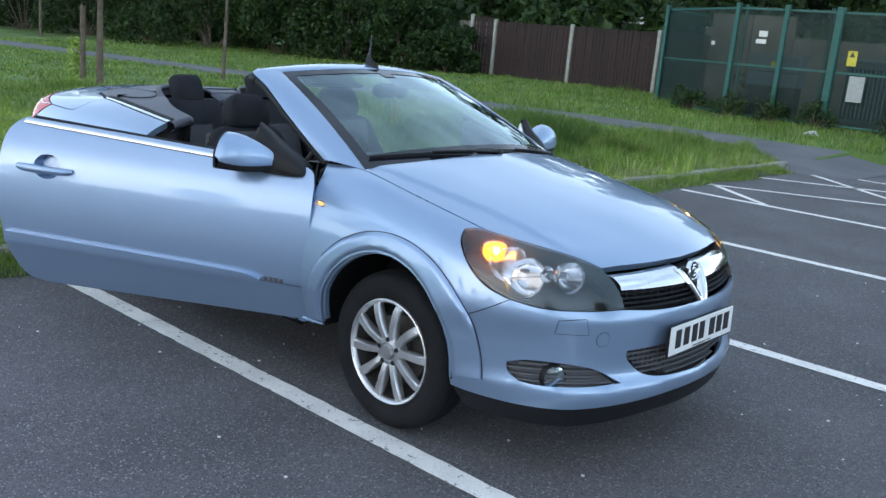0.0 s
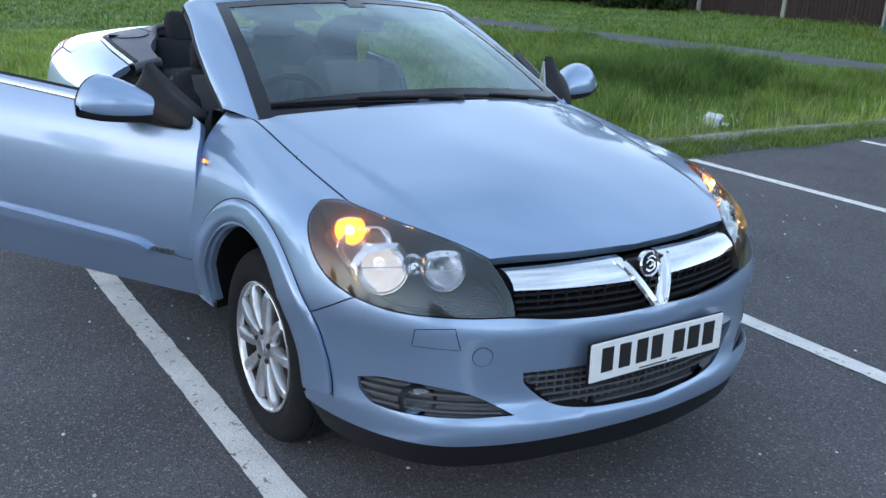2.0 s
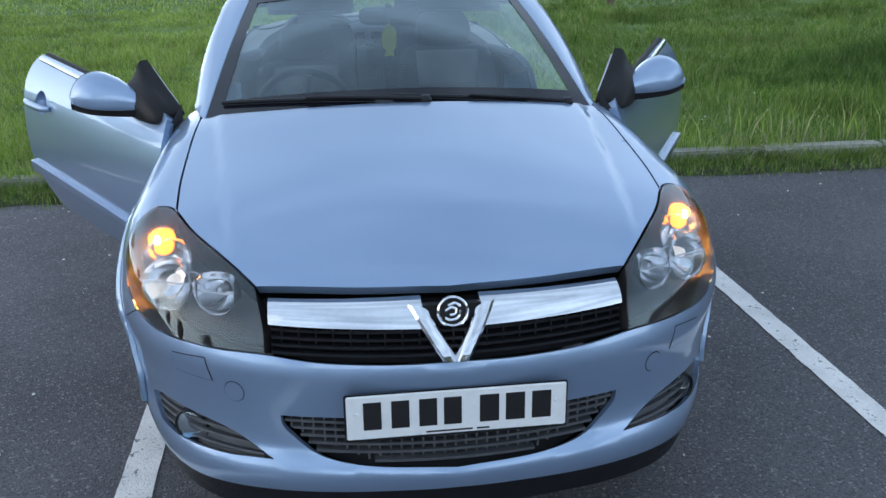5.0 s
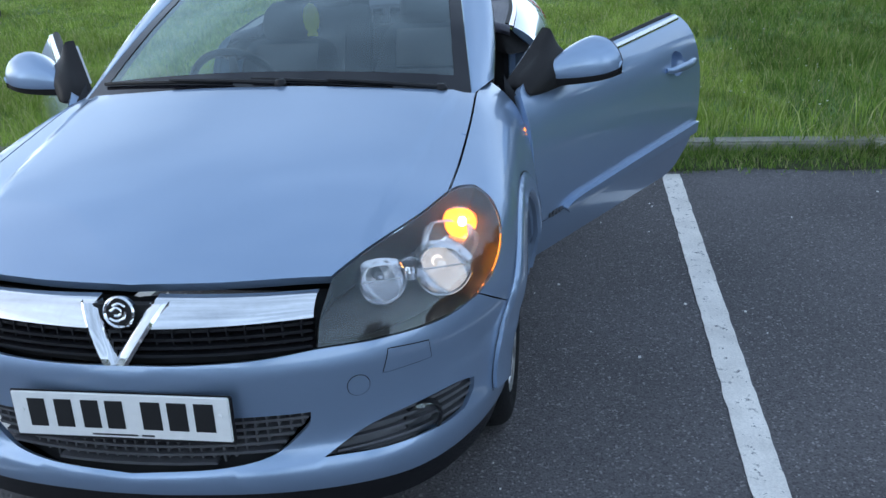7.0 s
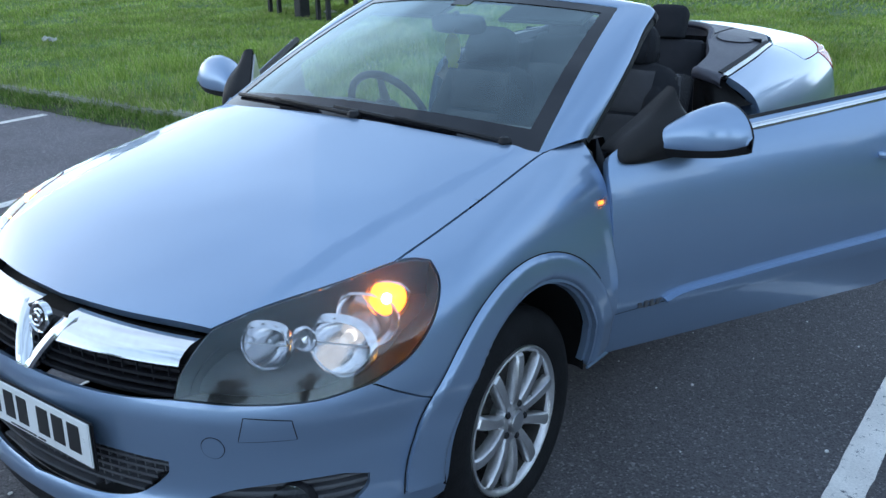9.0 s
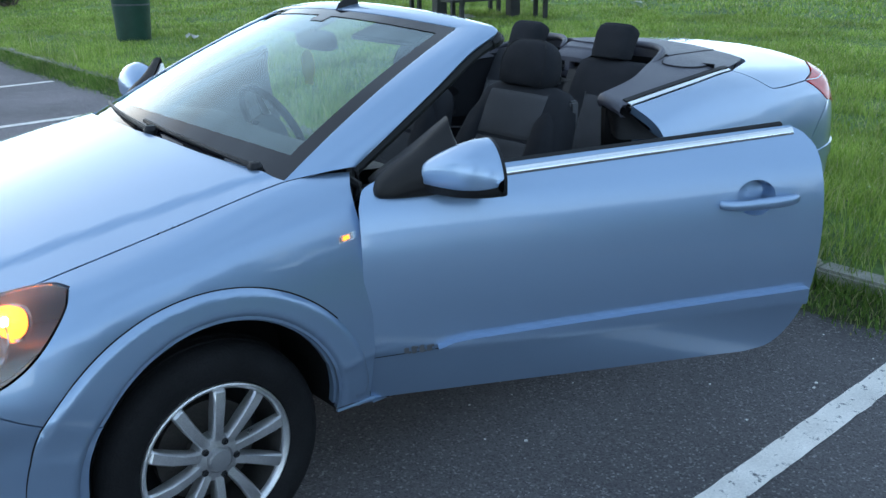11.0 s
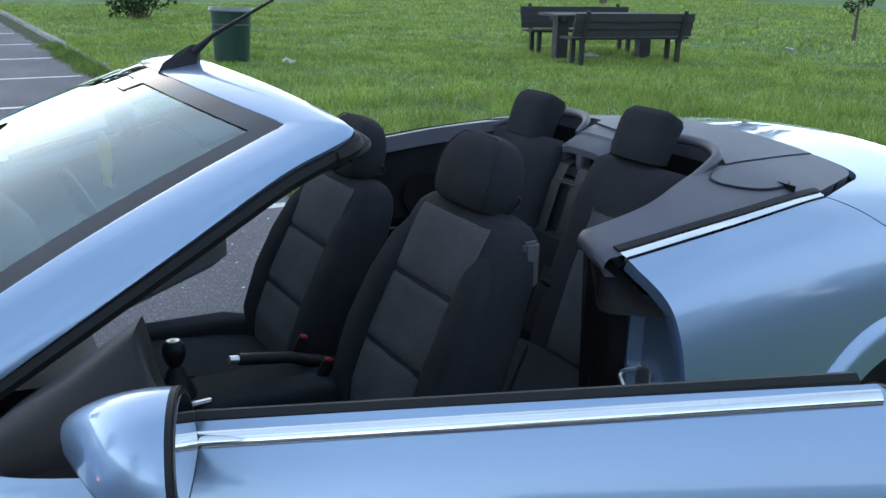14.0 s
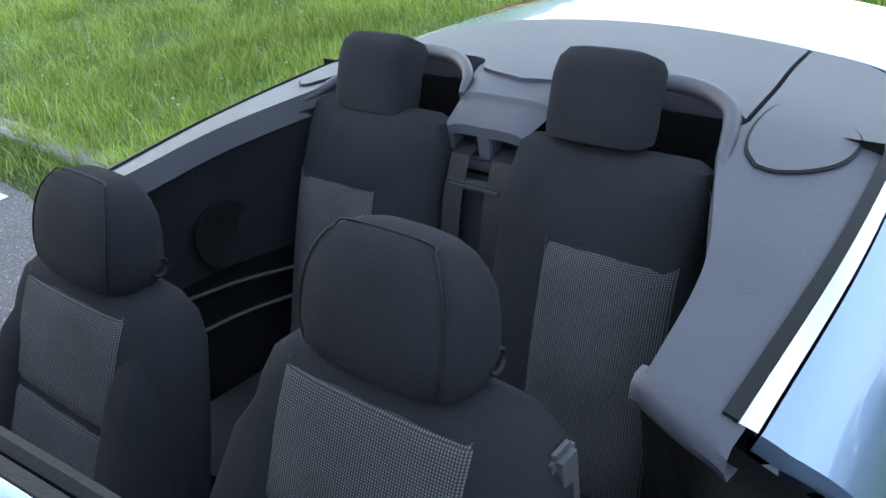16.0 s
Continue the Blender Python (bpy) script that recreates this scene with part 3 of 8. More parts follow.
def skin_strip(name, mat, parent, line, width, lift, flip=False, way=(0, 1, 0.1), fn=flank, label="", flange=0.006, step=0.02, taper=0.0):
    """A narrow strip that follows the skin along a line."""
    up = smooth_path(line, 10)
    w = width * np.ones(len(up))
    if taper:
        w = width * np.clip(np.linspace(0, 1, len(up)) / taper, 0.12, 1)
    dn = up - np.stack([0 * w, 0 * w, w], 1)
    return panel(name, mat, parent, way, [[tuple(a) for a in up], [tuple(up[-1]), tuple(dn[-1])], [tuple(a) for a in dn[::-1]], [tuple(dn[0]), tuple(up[0])]], fn=fn, step=step, gap=0.0, flange=flange, lift=lift, flip=flip, label=label)


BADGE = material("dull_badge_metal", (0.20, 0.21, 0.23), 0.35, 0.8, 0.1, 30)
MIRRORBASE = material("charcoal_mirror_base", (0.011, 0.0098, 0.0102), 0.5, 0, 0.15, 14, 0.15, 400, spec=0.3)


def smooth_rows(grid, n):
    """More rows between those of a grid, along smooth lines."""
    cols = [smooth_path(grid[:, j], n) for j in range(grid.shape[1])]
    return np.array(cols).transpose(1, 0, 2)


DOOR = [[(-0.466, 0.85, 0.300), (-0.466, 0.86, 0.6), (-0.474, 0.80, 0.90)], [(-0.474, 0.80, 0.90), (-0.49, 0.77, 0.94), (-0.53, 0.74, 0.948)], [(-0.53, 0.74, 0.948), (-1.1, 0.73, 0.970), (-1.762, 0.72, 0.992)],
        [(-1.762, 0.72, 0.992), (-1.805, 0.74, 0.962), (-1.835, 0.78, 0.90), (-1.836, 0.86, 0.70), (-1.815, 0.87, 0.50), (-1.785, 0.86, 0.38), (-1.735, 0.85, 0.302), (-1.66, 0.84, 0.280)], [(-1.66, 0.84, 0.280), (-0.466, 0.85, 0.300)]]
RECESS = [[(-1.622 + 0.058 * math.cos(a), 0.83, 0.822 + 0.052 * math.sin(a)) for a in np.linspace(0, 2 * math.pi, 17)]]


def make_door(flip, degrees):
    sgn = -1 if flip else 1
    # the hinge leans, so that the door rises as it opens
    hinge = Matrix.Translation((-0.475, 0.821 * sgn, 0.6))
    swing = hinge @ Matrix.Rotation(radians(-degrees * sgn), 4, Vector((0.177, -0.111 * sgn, 1)).normalized()) @ hinge.inverted()
    door = panel("door", PAINT, car, (0, 1, 0), DOOR, holes=[RECESS], fn=flank, step=0.03, flip=flip, flange=0.03, label="light blue car door standing wide open")
    door.matrix_basis = swing
    my = Matrix.Diagonal((1, sgn, 1, 1))
    # inner lining
    bm = bmesh.new()
    prof = [(0.30, 0.80), (0.34, 0.735), (0.45, 0.72), (0.52, 0.70), (0.60, 0.695), (0.66, 0.665), (0.70, 0.665), (0.74, 0.70), (0.88, 0.70), (0.95, 0.69), (0.985, 0.705)]
    rows = []
    for x in np.linspace(-0.50, -1.73, 20):
        e = 0.025 * max(0, (x + 0.50 + 0.1) / 0.1) + 0.05 * max(0, (-1.70 - x) / 0.1)
        rows.append([(x, y + e, z + 0.02 * (-(x + 0.5)) / 1.3 * (z > 0.9) - (0.045 if z > 0.9 else 0)) for z, y in prof])
    loft(bm, rows)
    for x0, s in ((-0.49, 0), (-1.73, 0)):
        vs = [bm.verts.new((x0, y, z)) for z, y in prof[:1] + prof[-1:]] + [bm.verts.new((x0, w, z)) for z, w in ((0.92, 0.765), (0.84, 0.805), (0.6, 0.85), (0.33, 0.82))]
        bm.faces.new(vs)
    bmesh.ops.transform(bm, matrix=my, verts=bm.verts)
    bmesh.ops.recalc_face_normals(bm, faces=bm.faces)
    part("door_lining", bm, DASH, door, "dark grey plastic door lining")
    # handle and its cup
    bm = bmesh.new()
    rows = []
    for r, d in ((1.05, 0.004), (1.0, -0.006), (0.97, -0.040), (0.86, -0.056), (0.02, -0.060)):
        row = []
        for a in np.linspace(0, 2 * math.pi, 24, endpoint=False):
            x, z = -1.622 + 0.058 * r * math.cos(a), 0.822 + 0.052 * r * math.sin(a)
            y = side_w(np.array([z]))[0] + (d if r < 1.04 else -0.002)
            row.append((x, y * sgn, z))
        rows.append(row)
    loft(bm, rows, True)
    bmesh.ops.recalc_face_normals(bm, faces=bm.faces)
    part("handle_cup", bm, PAINT, door)
    bm = bmesh.new()
    pts = [(-1.507, 0.842), (-1.54, 0.862), (-1.61, 0.870), (-1.68, 0.872), (-1.725, 0.866), (-1.738, 0.85)]
    path = smooth_path([(x, y * sgn, 0.815 - 0.02 * (x + 1.5)) for x, y in pts], 5)
    tube(bm, path, [0.009 + 0.006 * math.sin(math.pi * min(1, i / (len(path) - 1))) for i in range(len(path))], 10, flat=1.15)
    part("door_handle", bm, PAINT, door)
    # waist strip, seal, side moulding, badge
    bm = bmesh.new()
    rows = []
    for x, z in zip(np.linspace(-0.70, -1.765, 22), np.linspace(0.952, 0.9885, 22)):
        y = side_w(np.array([z]))[0]
        rows.append([(x, (y + o) * sgn, z + h) for o, h in ((0.010, -0.020), (0.0135, -0.015), (0.0135, -0.009), (0.009, -0.002), (0.003, 0.002), (-0.004, 0.003), (-0.010, 0.001), (-0.012, -0.006))])
    loft(bm, rows)
    bmesh.ops.recalc_face_normals(bm, faces=bm.faces)
    part("waist_strip", bm, CHROME, door, "bright chrome waist strip")
    bm = bmesh.new()
    path = [(x, (side_w(np.array([z]))[0] - 0.027) * sgn, z + 0.002) for x, z in zip(np.linspace(-0.70, -1.74, 14), np.linspace(0.952, 0.985, 14))]
    tube(bm, path, 0.017, 8)
    part("window_seal", bm, SEAL, door, "black rubber window seal")
    skin_strip("side_moulding", PAINT, door, [(-0.665, 0.87, 0.492), (-0.74, 0.87, 0.506), (-0.9, 0.87, 0.512), (-1.3, 0.87, 0.522), (-1.80, 0.87, 0.532)], 0.046, 0.021, flip, flange=0.024, taper=0.16)
    # a black strip draws the shadow along the moulding's lower edge
    skin_strip("moulding_shadow_gap", SEAL, door, [(-0.66, 0.87, 0.479), (-0.9, 0.87, 0.467), (-1.3, 0.87, 0.477), (-1.80, 0.87, 0.487)], 0.004, 0.001, flip, flange=0)
    bm = bmesh.new()
    for i, (dx, h) in enumerate(((0, 0.018), (0.022, 0.024), (0.044, 0.024), (0.066, 0.020))):
        box(bm, (-0.575 - dx, (flank_y(-0.575 - dx, 0.488) + 0.003) * sgn, 0.486), (0.014, 0.006, h), 0.002)
        box(bm, (-0.583 - dx, (flank_y(-0.583 - dx, 0.488) + 0.003) * sgn, 0.486 + (0.007 if i % 2 else -0.007)), (0.010, 0.006, 0.006), 0.001)
    part("door_badge", bm, BADGE, door, "small dull metal badge")
    # the shade of the fold ahead of the moulding, drawn as a black line
    skin_strip("crease", SEAL, door, [(-0.47, 0.87, 0.471), (-0.55, 0.87, 0.474), (-0.66, 0.87, 0.478)], 0.003, 0.0008, flip, flange=0)
    # mirror: a dark block that grows out of the sail at the window's front corner
    bm = bmesh.new()
    rows = []
    for y, pts in ((0.69, ((-0.528, 0.930), (-0.533, 0.955), (-0.63, 1.02), (-0.728, 1.092), (-0.742, 1.094), (-0.75, 1.02), (-0.755, 0.95), (-0.65, 0.930))),
                   (0.725, ((-0.530, 0.925), (-0.535, 0.962), (-0.63, 1.022), (-0.728, 1.090), (-0.742, 1.092), (-0.75, 1.02), (-0.755, 0.95), (-0.65, 0.925))),
                   (0.755, ((-0.530, 0.922), (-0.535, 0.968), (-0.62, 1.020), (-0.70, 1.050), (-0.75, 1.050), (-0.775, 1.0), (-0.775, 0.94), (-0.65, 0.920))),
                   (0.785, ((-0.532, 0.920), (-0.538, 0.962), (-0.62, 1.008), (-0.70, 1.025), (-0.76, 1.022), (-0.785, 0.985), (-0.785, 0.94), (-0.66, 0.918))),
                   (0.800, ((-0.542, 0.922), (-0.548, 0.955), (-0.62, 0.992), (-0.70, 1.005), (-0.76, 1.000), (-0.785, 0.97), (-0.785, 0.94), (-0.68, 0.918))),
                   (0.812, ((-0.575, 0.926), (-0.582, 0.945), (-0.64, 0.968), (-0.70, 0.975), (-0.76, 0.972), (-0.78, 0.958), (-0.78, 0.942), (-0.70, 0.924)))):
        rows.append([(x, y, z) for x, z in pts])
    grid = np.array([smooth_path(r, 4, True) for r in rows])
    grid = smooth_rows(grid, 4)
    loft(bm, [list(r) for r in grid] + [[tuple(grid[-1].mean(0) + 0.05 * (p - grid[-1].mean(0))) for p in grid[-1]]], True)
    bmesh.ops.transform(bm, matrix=my, verts=bm.verts)
    bmesh.ops.recalc_face_normals(bm, faces=bm.faces)
    part("mirror_arm", bm, MIRRORBASE, door, "dark smooth plastic mirror base")

    # the housing in slices from the arm outwards: front, rear, lower edge, crown
    key = smooth_path([(0.765, -0.628, 0.956, 1.000), (0.782, -0.634, 0.956, 1.034), (0.808, -0.650, 0.957, 1.062), (0.850, -0.682, 0.960, 1.084), (0.895, -0.716, 0.966, 1.083), (0.930, -0.748, 0.973, 1.066), (0.954, -0.784, 0.981, 1.038), (0.966, -0.814, 0.989, 1.012)], 4)

    def rear(y):
        return -0.803 - 0.14 * (y - 0.742)
    over, under = [], []
    for y, xf, zb, zt in key:
        xr, zm = rear(y), zb + 0.14 * (zt - zb)
        over.append([(xr + (xf - xr) * math.sin(a) ** 0.95, y, zm + (zt - zm) * math.cos(a) ** 0.92) for a in np.linspace(0, math.pi / 2, 16)] + [(xf + 0.001, y, zm - 0.6 * (zm - zb)), (xf - 0.002, y, zb)])
        deep = 0.034 - 0.05 * (y - 0.742)
        under.append([(xf - 0.004, y, zb), (xf - 0.006, y, zb - 0.5 * deep), (xf - 0.014, y, zb - 0.9 * deep), (xf - 0.030, y, zb - deep), ((xf + xr) / 2, y, zb - deep), (xr + 0.006, y, zb - deep), (xr, y, zb - 0.8 * deep), (xr, y, zb)])
    for rows in (over, under):
        end, mid = rows[-1], np.mean(rows[-1], 0)
        rows.append([tuple(mid + 0.82 * (np.array(p) - mid) + np.array((0, 0.004, 0))) for p in end])
        rows.append([tuple(mid + 0.05 * (np.array(p) - mid) + np.array((0, 0.006, 0))) for p in end])
        first = np.mean(rows[0], 0)
        rows.insert(0, [tuple(first + 0.9 * (np.array(p) - first) + np.array((0, -0.003, 0))) for p in rows[0]])
    for name, rows, mat, label in (("mirror_housing", over, PAINT, ""), ("mirror_under", under, MIRRORBASE, "black plastic lower mirror shell")):
        bm = loft(bmesh.new(), rows)
        bmesh.ops.transform(bm, matrix=my, verts=bm.verts)
        bmesh.ops.recalc_face_normals(bm, faces=bm.faces)
        part(name, bm, mat, door, label)
    # silver trim on the sail's inner face
    inner = my @ Matrix(((1, 0, 0, 0), (0, 0, -1, 0.690), (0, 1, 0, 0), (0, 0, 0, 1)))
    part("sail_trim", slab(bmesh.new(), [(-0.56, 0.965), (-0.63, 1.012), (-0.722, 1.078), (-0.738, 1.080), (-0.744, 1.02), (-0.748, 0.965)], inner, 0.008, 0.002), SATIN, door, "silver inner mirror trim")
    # rim and glass close the back
    edge = [(y, zt) for y, xf, zb, zt in key] + [(y, zb - 0.024) for y, xf, zb, zt in key[::-1]]
    back = my @ Matrix(((0.14, 0, -1, rear(0.848)), (-1, 0, -0.14, 0.848), (0, 1, 0, 1.0), (0, 0, 0, 1)))
    flat = [(0.848 - y, z - 1.0) for y, z in edge]
    part("mirror_rim", slab(bmesh.new(), flat, back, 0.010, 0.002), BLACK, door)
    back = my @ Matrix(((0.14, 0, -1, rear(0.848) - 0.008), (-1, 0, -0.14, 0.848), (0, 1, 0, 1.0), (0, 0, 0, 1)))
    part("mirror_glass", slab(bmesh.new(), [(a * 0.88, 0.008 + (b - 0.008) * 0.84) for a, b in flat], back, 0.003), MIRROR, door, "mirror glass", smooth=False)
    return door


def flank_y(x, z):
    return on_skin((x, 0.9, z), (0, 1, 0), flank)[1]


door_left = make_door(False, 30.7)
door_right = make_door(True, 35.0)

# ---- windscreen and its frame ----
def screen_pt(s, v):
    b = np.array((-0.225 - 0.105 * s * s, 0.668 * s, 1.012 - 0.045 * s * s))
    t = np.array((-0.995 - 0.085 * s * s, 0.54 * s, 1.338 - 0.036 * s * s))
    p = b + (t - b) * v
    return p + np.array((0.35, 0, 0.94)) * 0.028 * math.sin(math.pi * v) * (1 - 0.4 * s * s)


bm = loft(bmesh.new(), [[screen_pt(s, v) for s in np.linspace(-1, 1, 33)] for v in np.linspace(0, 1, 21)])
bmesh.ops.recalc_face_normals(bm, faces=bm.faces)
windscreen = part("windscreen", bm, SCREEN, car, "slanted windscreen glass")
windscreen.visible_shadow = False
FRIT = material("black_glass_border", (0.010, 0.010, 0.014), 0.06, 0, 0.1, 30)
bm = bmesh.new()
on_glass = lambda p: p + np.array((0.0008, 0, 0.0022))
for vs, ss in (((0.0, 0.04, 0.08, 0.115), np.linspace(-1, 1, 33)), ((0.94, 0.97, 1.0), np.linspace(-1, 1, 33)), (np.linspace(0.115, 0.94, 12), np.linspace(0.925, 1, 3)), (np.linspace(0.115, 0.94, 12), np.linspace(-1, -0.925, 3))):
    loft(bm, [[on_glass(screen_pt(s, v)) for s in ss] for v in vs])
part("screen_border", bm, FRIT, windscreen, "black ceramic screen border")
bm = bmesh.new()
loft(bm, [[on_glass(screen_pt(s, v)) for s in np.linspace(-0.07, 0.07, 5)] for v in (0.885, 0.91, 0.94)])
part("sensor_patch", bm, FRIT, windscreen)

glass_edge = smooth_path([screen_pt(1, v) for v in (0, 0.25, 0.5, 0.75, 0.92)] + [screen_pt(1.0, 0.988), screen_pt(0.965, 1.0), screen_pt(0.75, 1), screen_pt(0.5, 1), screen_pt(0.25, 1), screen_pt(0.0, 1)], 6)
outer_edge = smooth_path([(-0.53, 0.725, 0.985), (-0.69, 0.715, 1.075), (-0.86, 0.695, 1.165), (-1.02, 0.665, 1.245), (-1.122, 0.650, 1.282), (-1.170, 0.632, 1.299), (-1.178, 0.585, 1.310), (-1.157, 0.42, 1.332), (-1.14, 0.28, 1.345), (-1.125, 0.14, 1.353), (-1.12, 0.0, 1.356)], 6)
rows = []
for g, o in zip(glass_edge, outer_edge):
    w = o - g
    n = np.cross(w, np.array((-1.0, 0.0, 0.45)) if g[1] > 0.55 else np.array((0.0, -1.0, 0.0)))
    n = n / np.linalg.norm(n) * (1 if n[2] > 0 or n[1] > 0 else -1)
    outn = n if n[2] > 0 else -n
    rows.append([g - outn * 0.008, g + outn * 0.004, g + w * 0.06 + outn * 0.007, g + w * 0.35 + outn * 0.010, g + w * 0.65 + outn * 0.010, g + w * 0.92 + outn * 0.005, o - outn * 0.003, o - outn * 0.022 - w * 0.05])
rows_r = [[p * np.array((1, -1, 1)) for p in r] for r in rows]
bm = loft(bmesh.new(), rows + rows_r[::-1][1:])
bmesh.ops.recalc_face_normals(bm, faces=bm.faces)
frame_ob = part("windscreen_frame", bm, PAINT, car)
inner_rows = [[r[0], r[0] * 0.55 + r[-1] * 0.45 + np.array((-0.01, -0.02 * (r[0][1] > 0.3), -0.03)), r[-1]] for r in rows]
bm = loft(bmesh.new(), inner_rows + [[p * np.array((1, -1, 1)) for p in r] for r in inner_rows[::-1][1:]])
part("pillar_trim", bm, SEAL, frame_ob, "dark inner pillar lining")
seal_path = [r[-1] + np.array((-0.008, 0.0, -0.004)) for r in rows]
bm = tube(bmesh.new(), seal_path + [p * np.array((1, -1, 1)) for p in seal_path[::-1][1:]], 0.017, 8)
part("frame_seal", bm, SEAL, frame_ob, "black rubber seal")
rear_path = [p + np.array((-0.026, -0.006, -0.006)) for p in seal_path if p[0] < -1.09]
bm = tube(bmesh.new(), rear_path + [p * np.array((1, -1, 1)) for p in rear_path[::-1][1:]], 0.010, 8)
part("header_seal", bm, SEAL, frame_ob, "black rubber header seal")
for s in (1, -1):
    bm = tube(bmesh.new(), [(-0.50, 0.715 * s, 0.955), (-0.535, 0.722 * s, 0.93), (-0.53, 0.735 * s, 0.89)], 0.016, 8)
    tube(bm, [(-0.53, 0.70 * s, 0.98), (-0.52, 0.705 * s, 0.95), (-0.50, 0.72 * s, 0.90), (-0.49, 0.76 * s, 0.84)], 0.017, 8)
    part("hinge_gaiter", bm, SEAL, frame_ob, "black rubber hinge cover")
# aerial
bm = bmesh.new()
loft(bm, [[(x, y * 1.0, z) for x, y in [(-1.045 + a * k + dx, b * k) for a, b in ((0.055, 0), (0.03, 0.018), (-0.03, 0.02), (-0.045, 0), (-0.03, -0.02), (0.03, -0.018))]] for z, k, dx in ((1.340, 1.0, 0), (1.362, 0.85, -0.005), (1.385, 0.5, -0.022), (1.400, 0.22, -0.035))], True)
tube(bm, [(-1.075, 0.006, 1.385), (-1.11, 0.04, 1.425), (-1.215, 0.145, 1.505)], [0.010, 0.005, 0.003], 8)
part("aerial", bm, BLACK, frame_ob, "black roof aerial")
# scuttle and wipers
bm = loft(bmesh.new(), [[(-0.205 - 0.11 * s * s + dx, 0.675 * s, 1.002 - 0.045 * s * s + dz) for s in np.linspace(-1, 1, 25)] for dx, dz in ((0.03, -0.025), (0.0, -0.016), (-0.03, 0.003))])
part("scuttle_panel", bm, BLACK, car, "black plastic scuttle panel")
for root, tip in (((0.10, 0.018), (-0.90, 0.085)), ((0.86, 0.008), (-0.03, 0.055))):
    bm = bmesh.new()
    lift = np.array((0.008, 0, 0.014))
    a = [screen_pt(root[0] + (tip[0] - root[0]) * k, root[1] + (tip[1] - root[1]) * k) + lift for k in np.linspace(0, 0.97, 14)]
    tube(bm, [p + lift * 0.4 for p in a[:9]], [0.009 - 0.0005 * i for i in range(9)], 8)
    tube(bm, [screen_pt(root[0] * 0.75 + tip[0] * 0.25 + (tip[0] - root[0]) * 0.78 * k, root[1] + 0.25 * (tip[1] - root[1]) + (tip[1] - root[1]) * 0.75 * k + 0.004) + np.array((0.006, 0, 0.010)) for k in np.linspace(0, 1, 12)], 0.007, 6)
    lathe(bm, [(0.02, 0.0), (0.022, 0.018), (0.014, 0.03), (0.001, 0.033)], 14, Matrix.Translation(screen_pt(*root) + np.array((0.005, 0, 0.0))))
    part("wiper", bm, BLACK, car, "black windscreen wiper")

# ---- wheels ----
# dark colour that stands in for the shade inside the wheel
BARRELSHADE = material("shade_dark_wheel_barrel", (0.035, 0.032, 0.03), 0.75, 0.2, 0.3, 20, 0.2, 200)


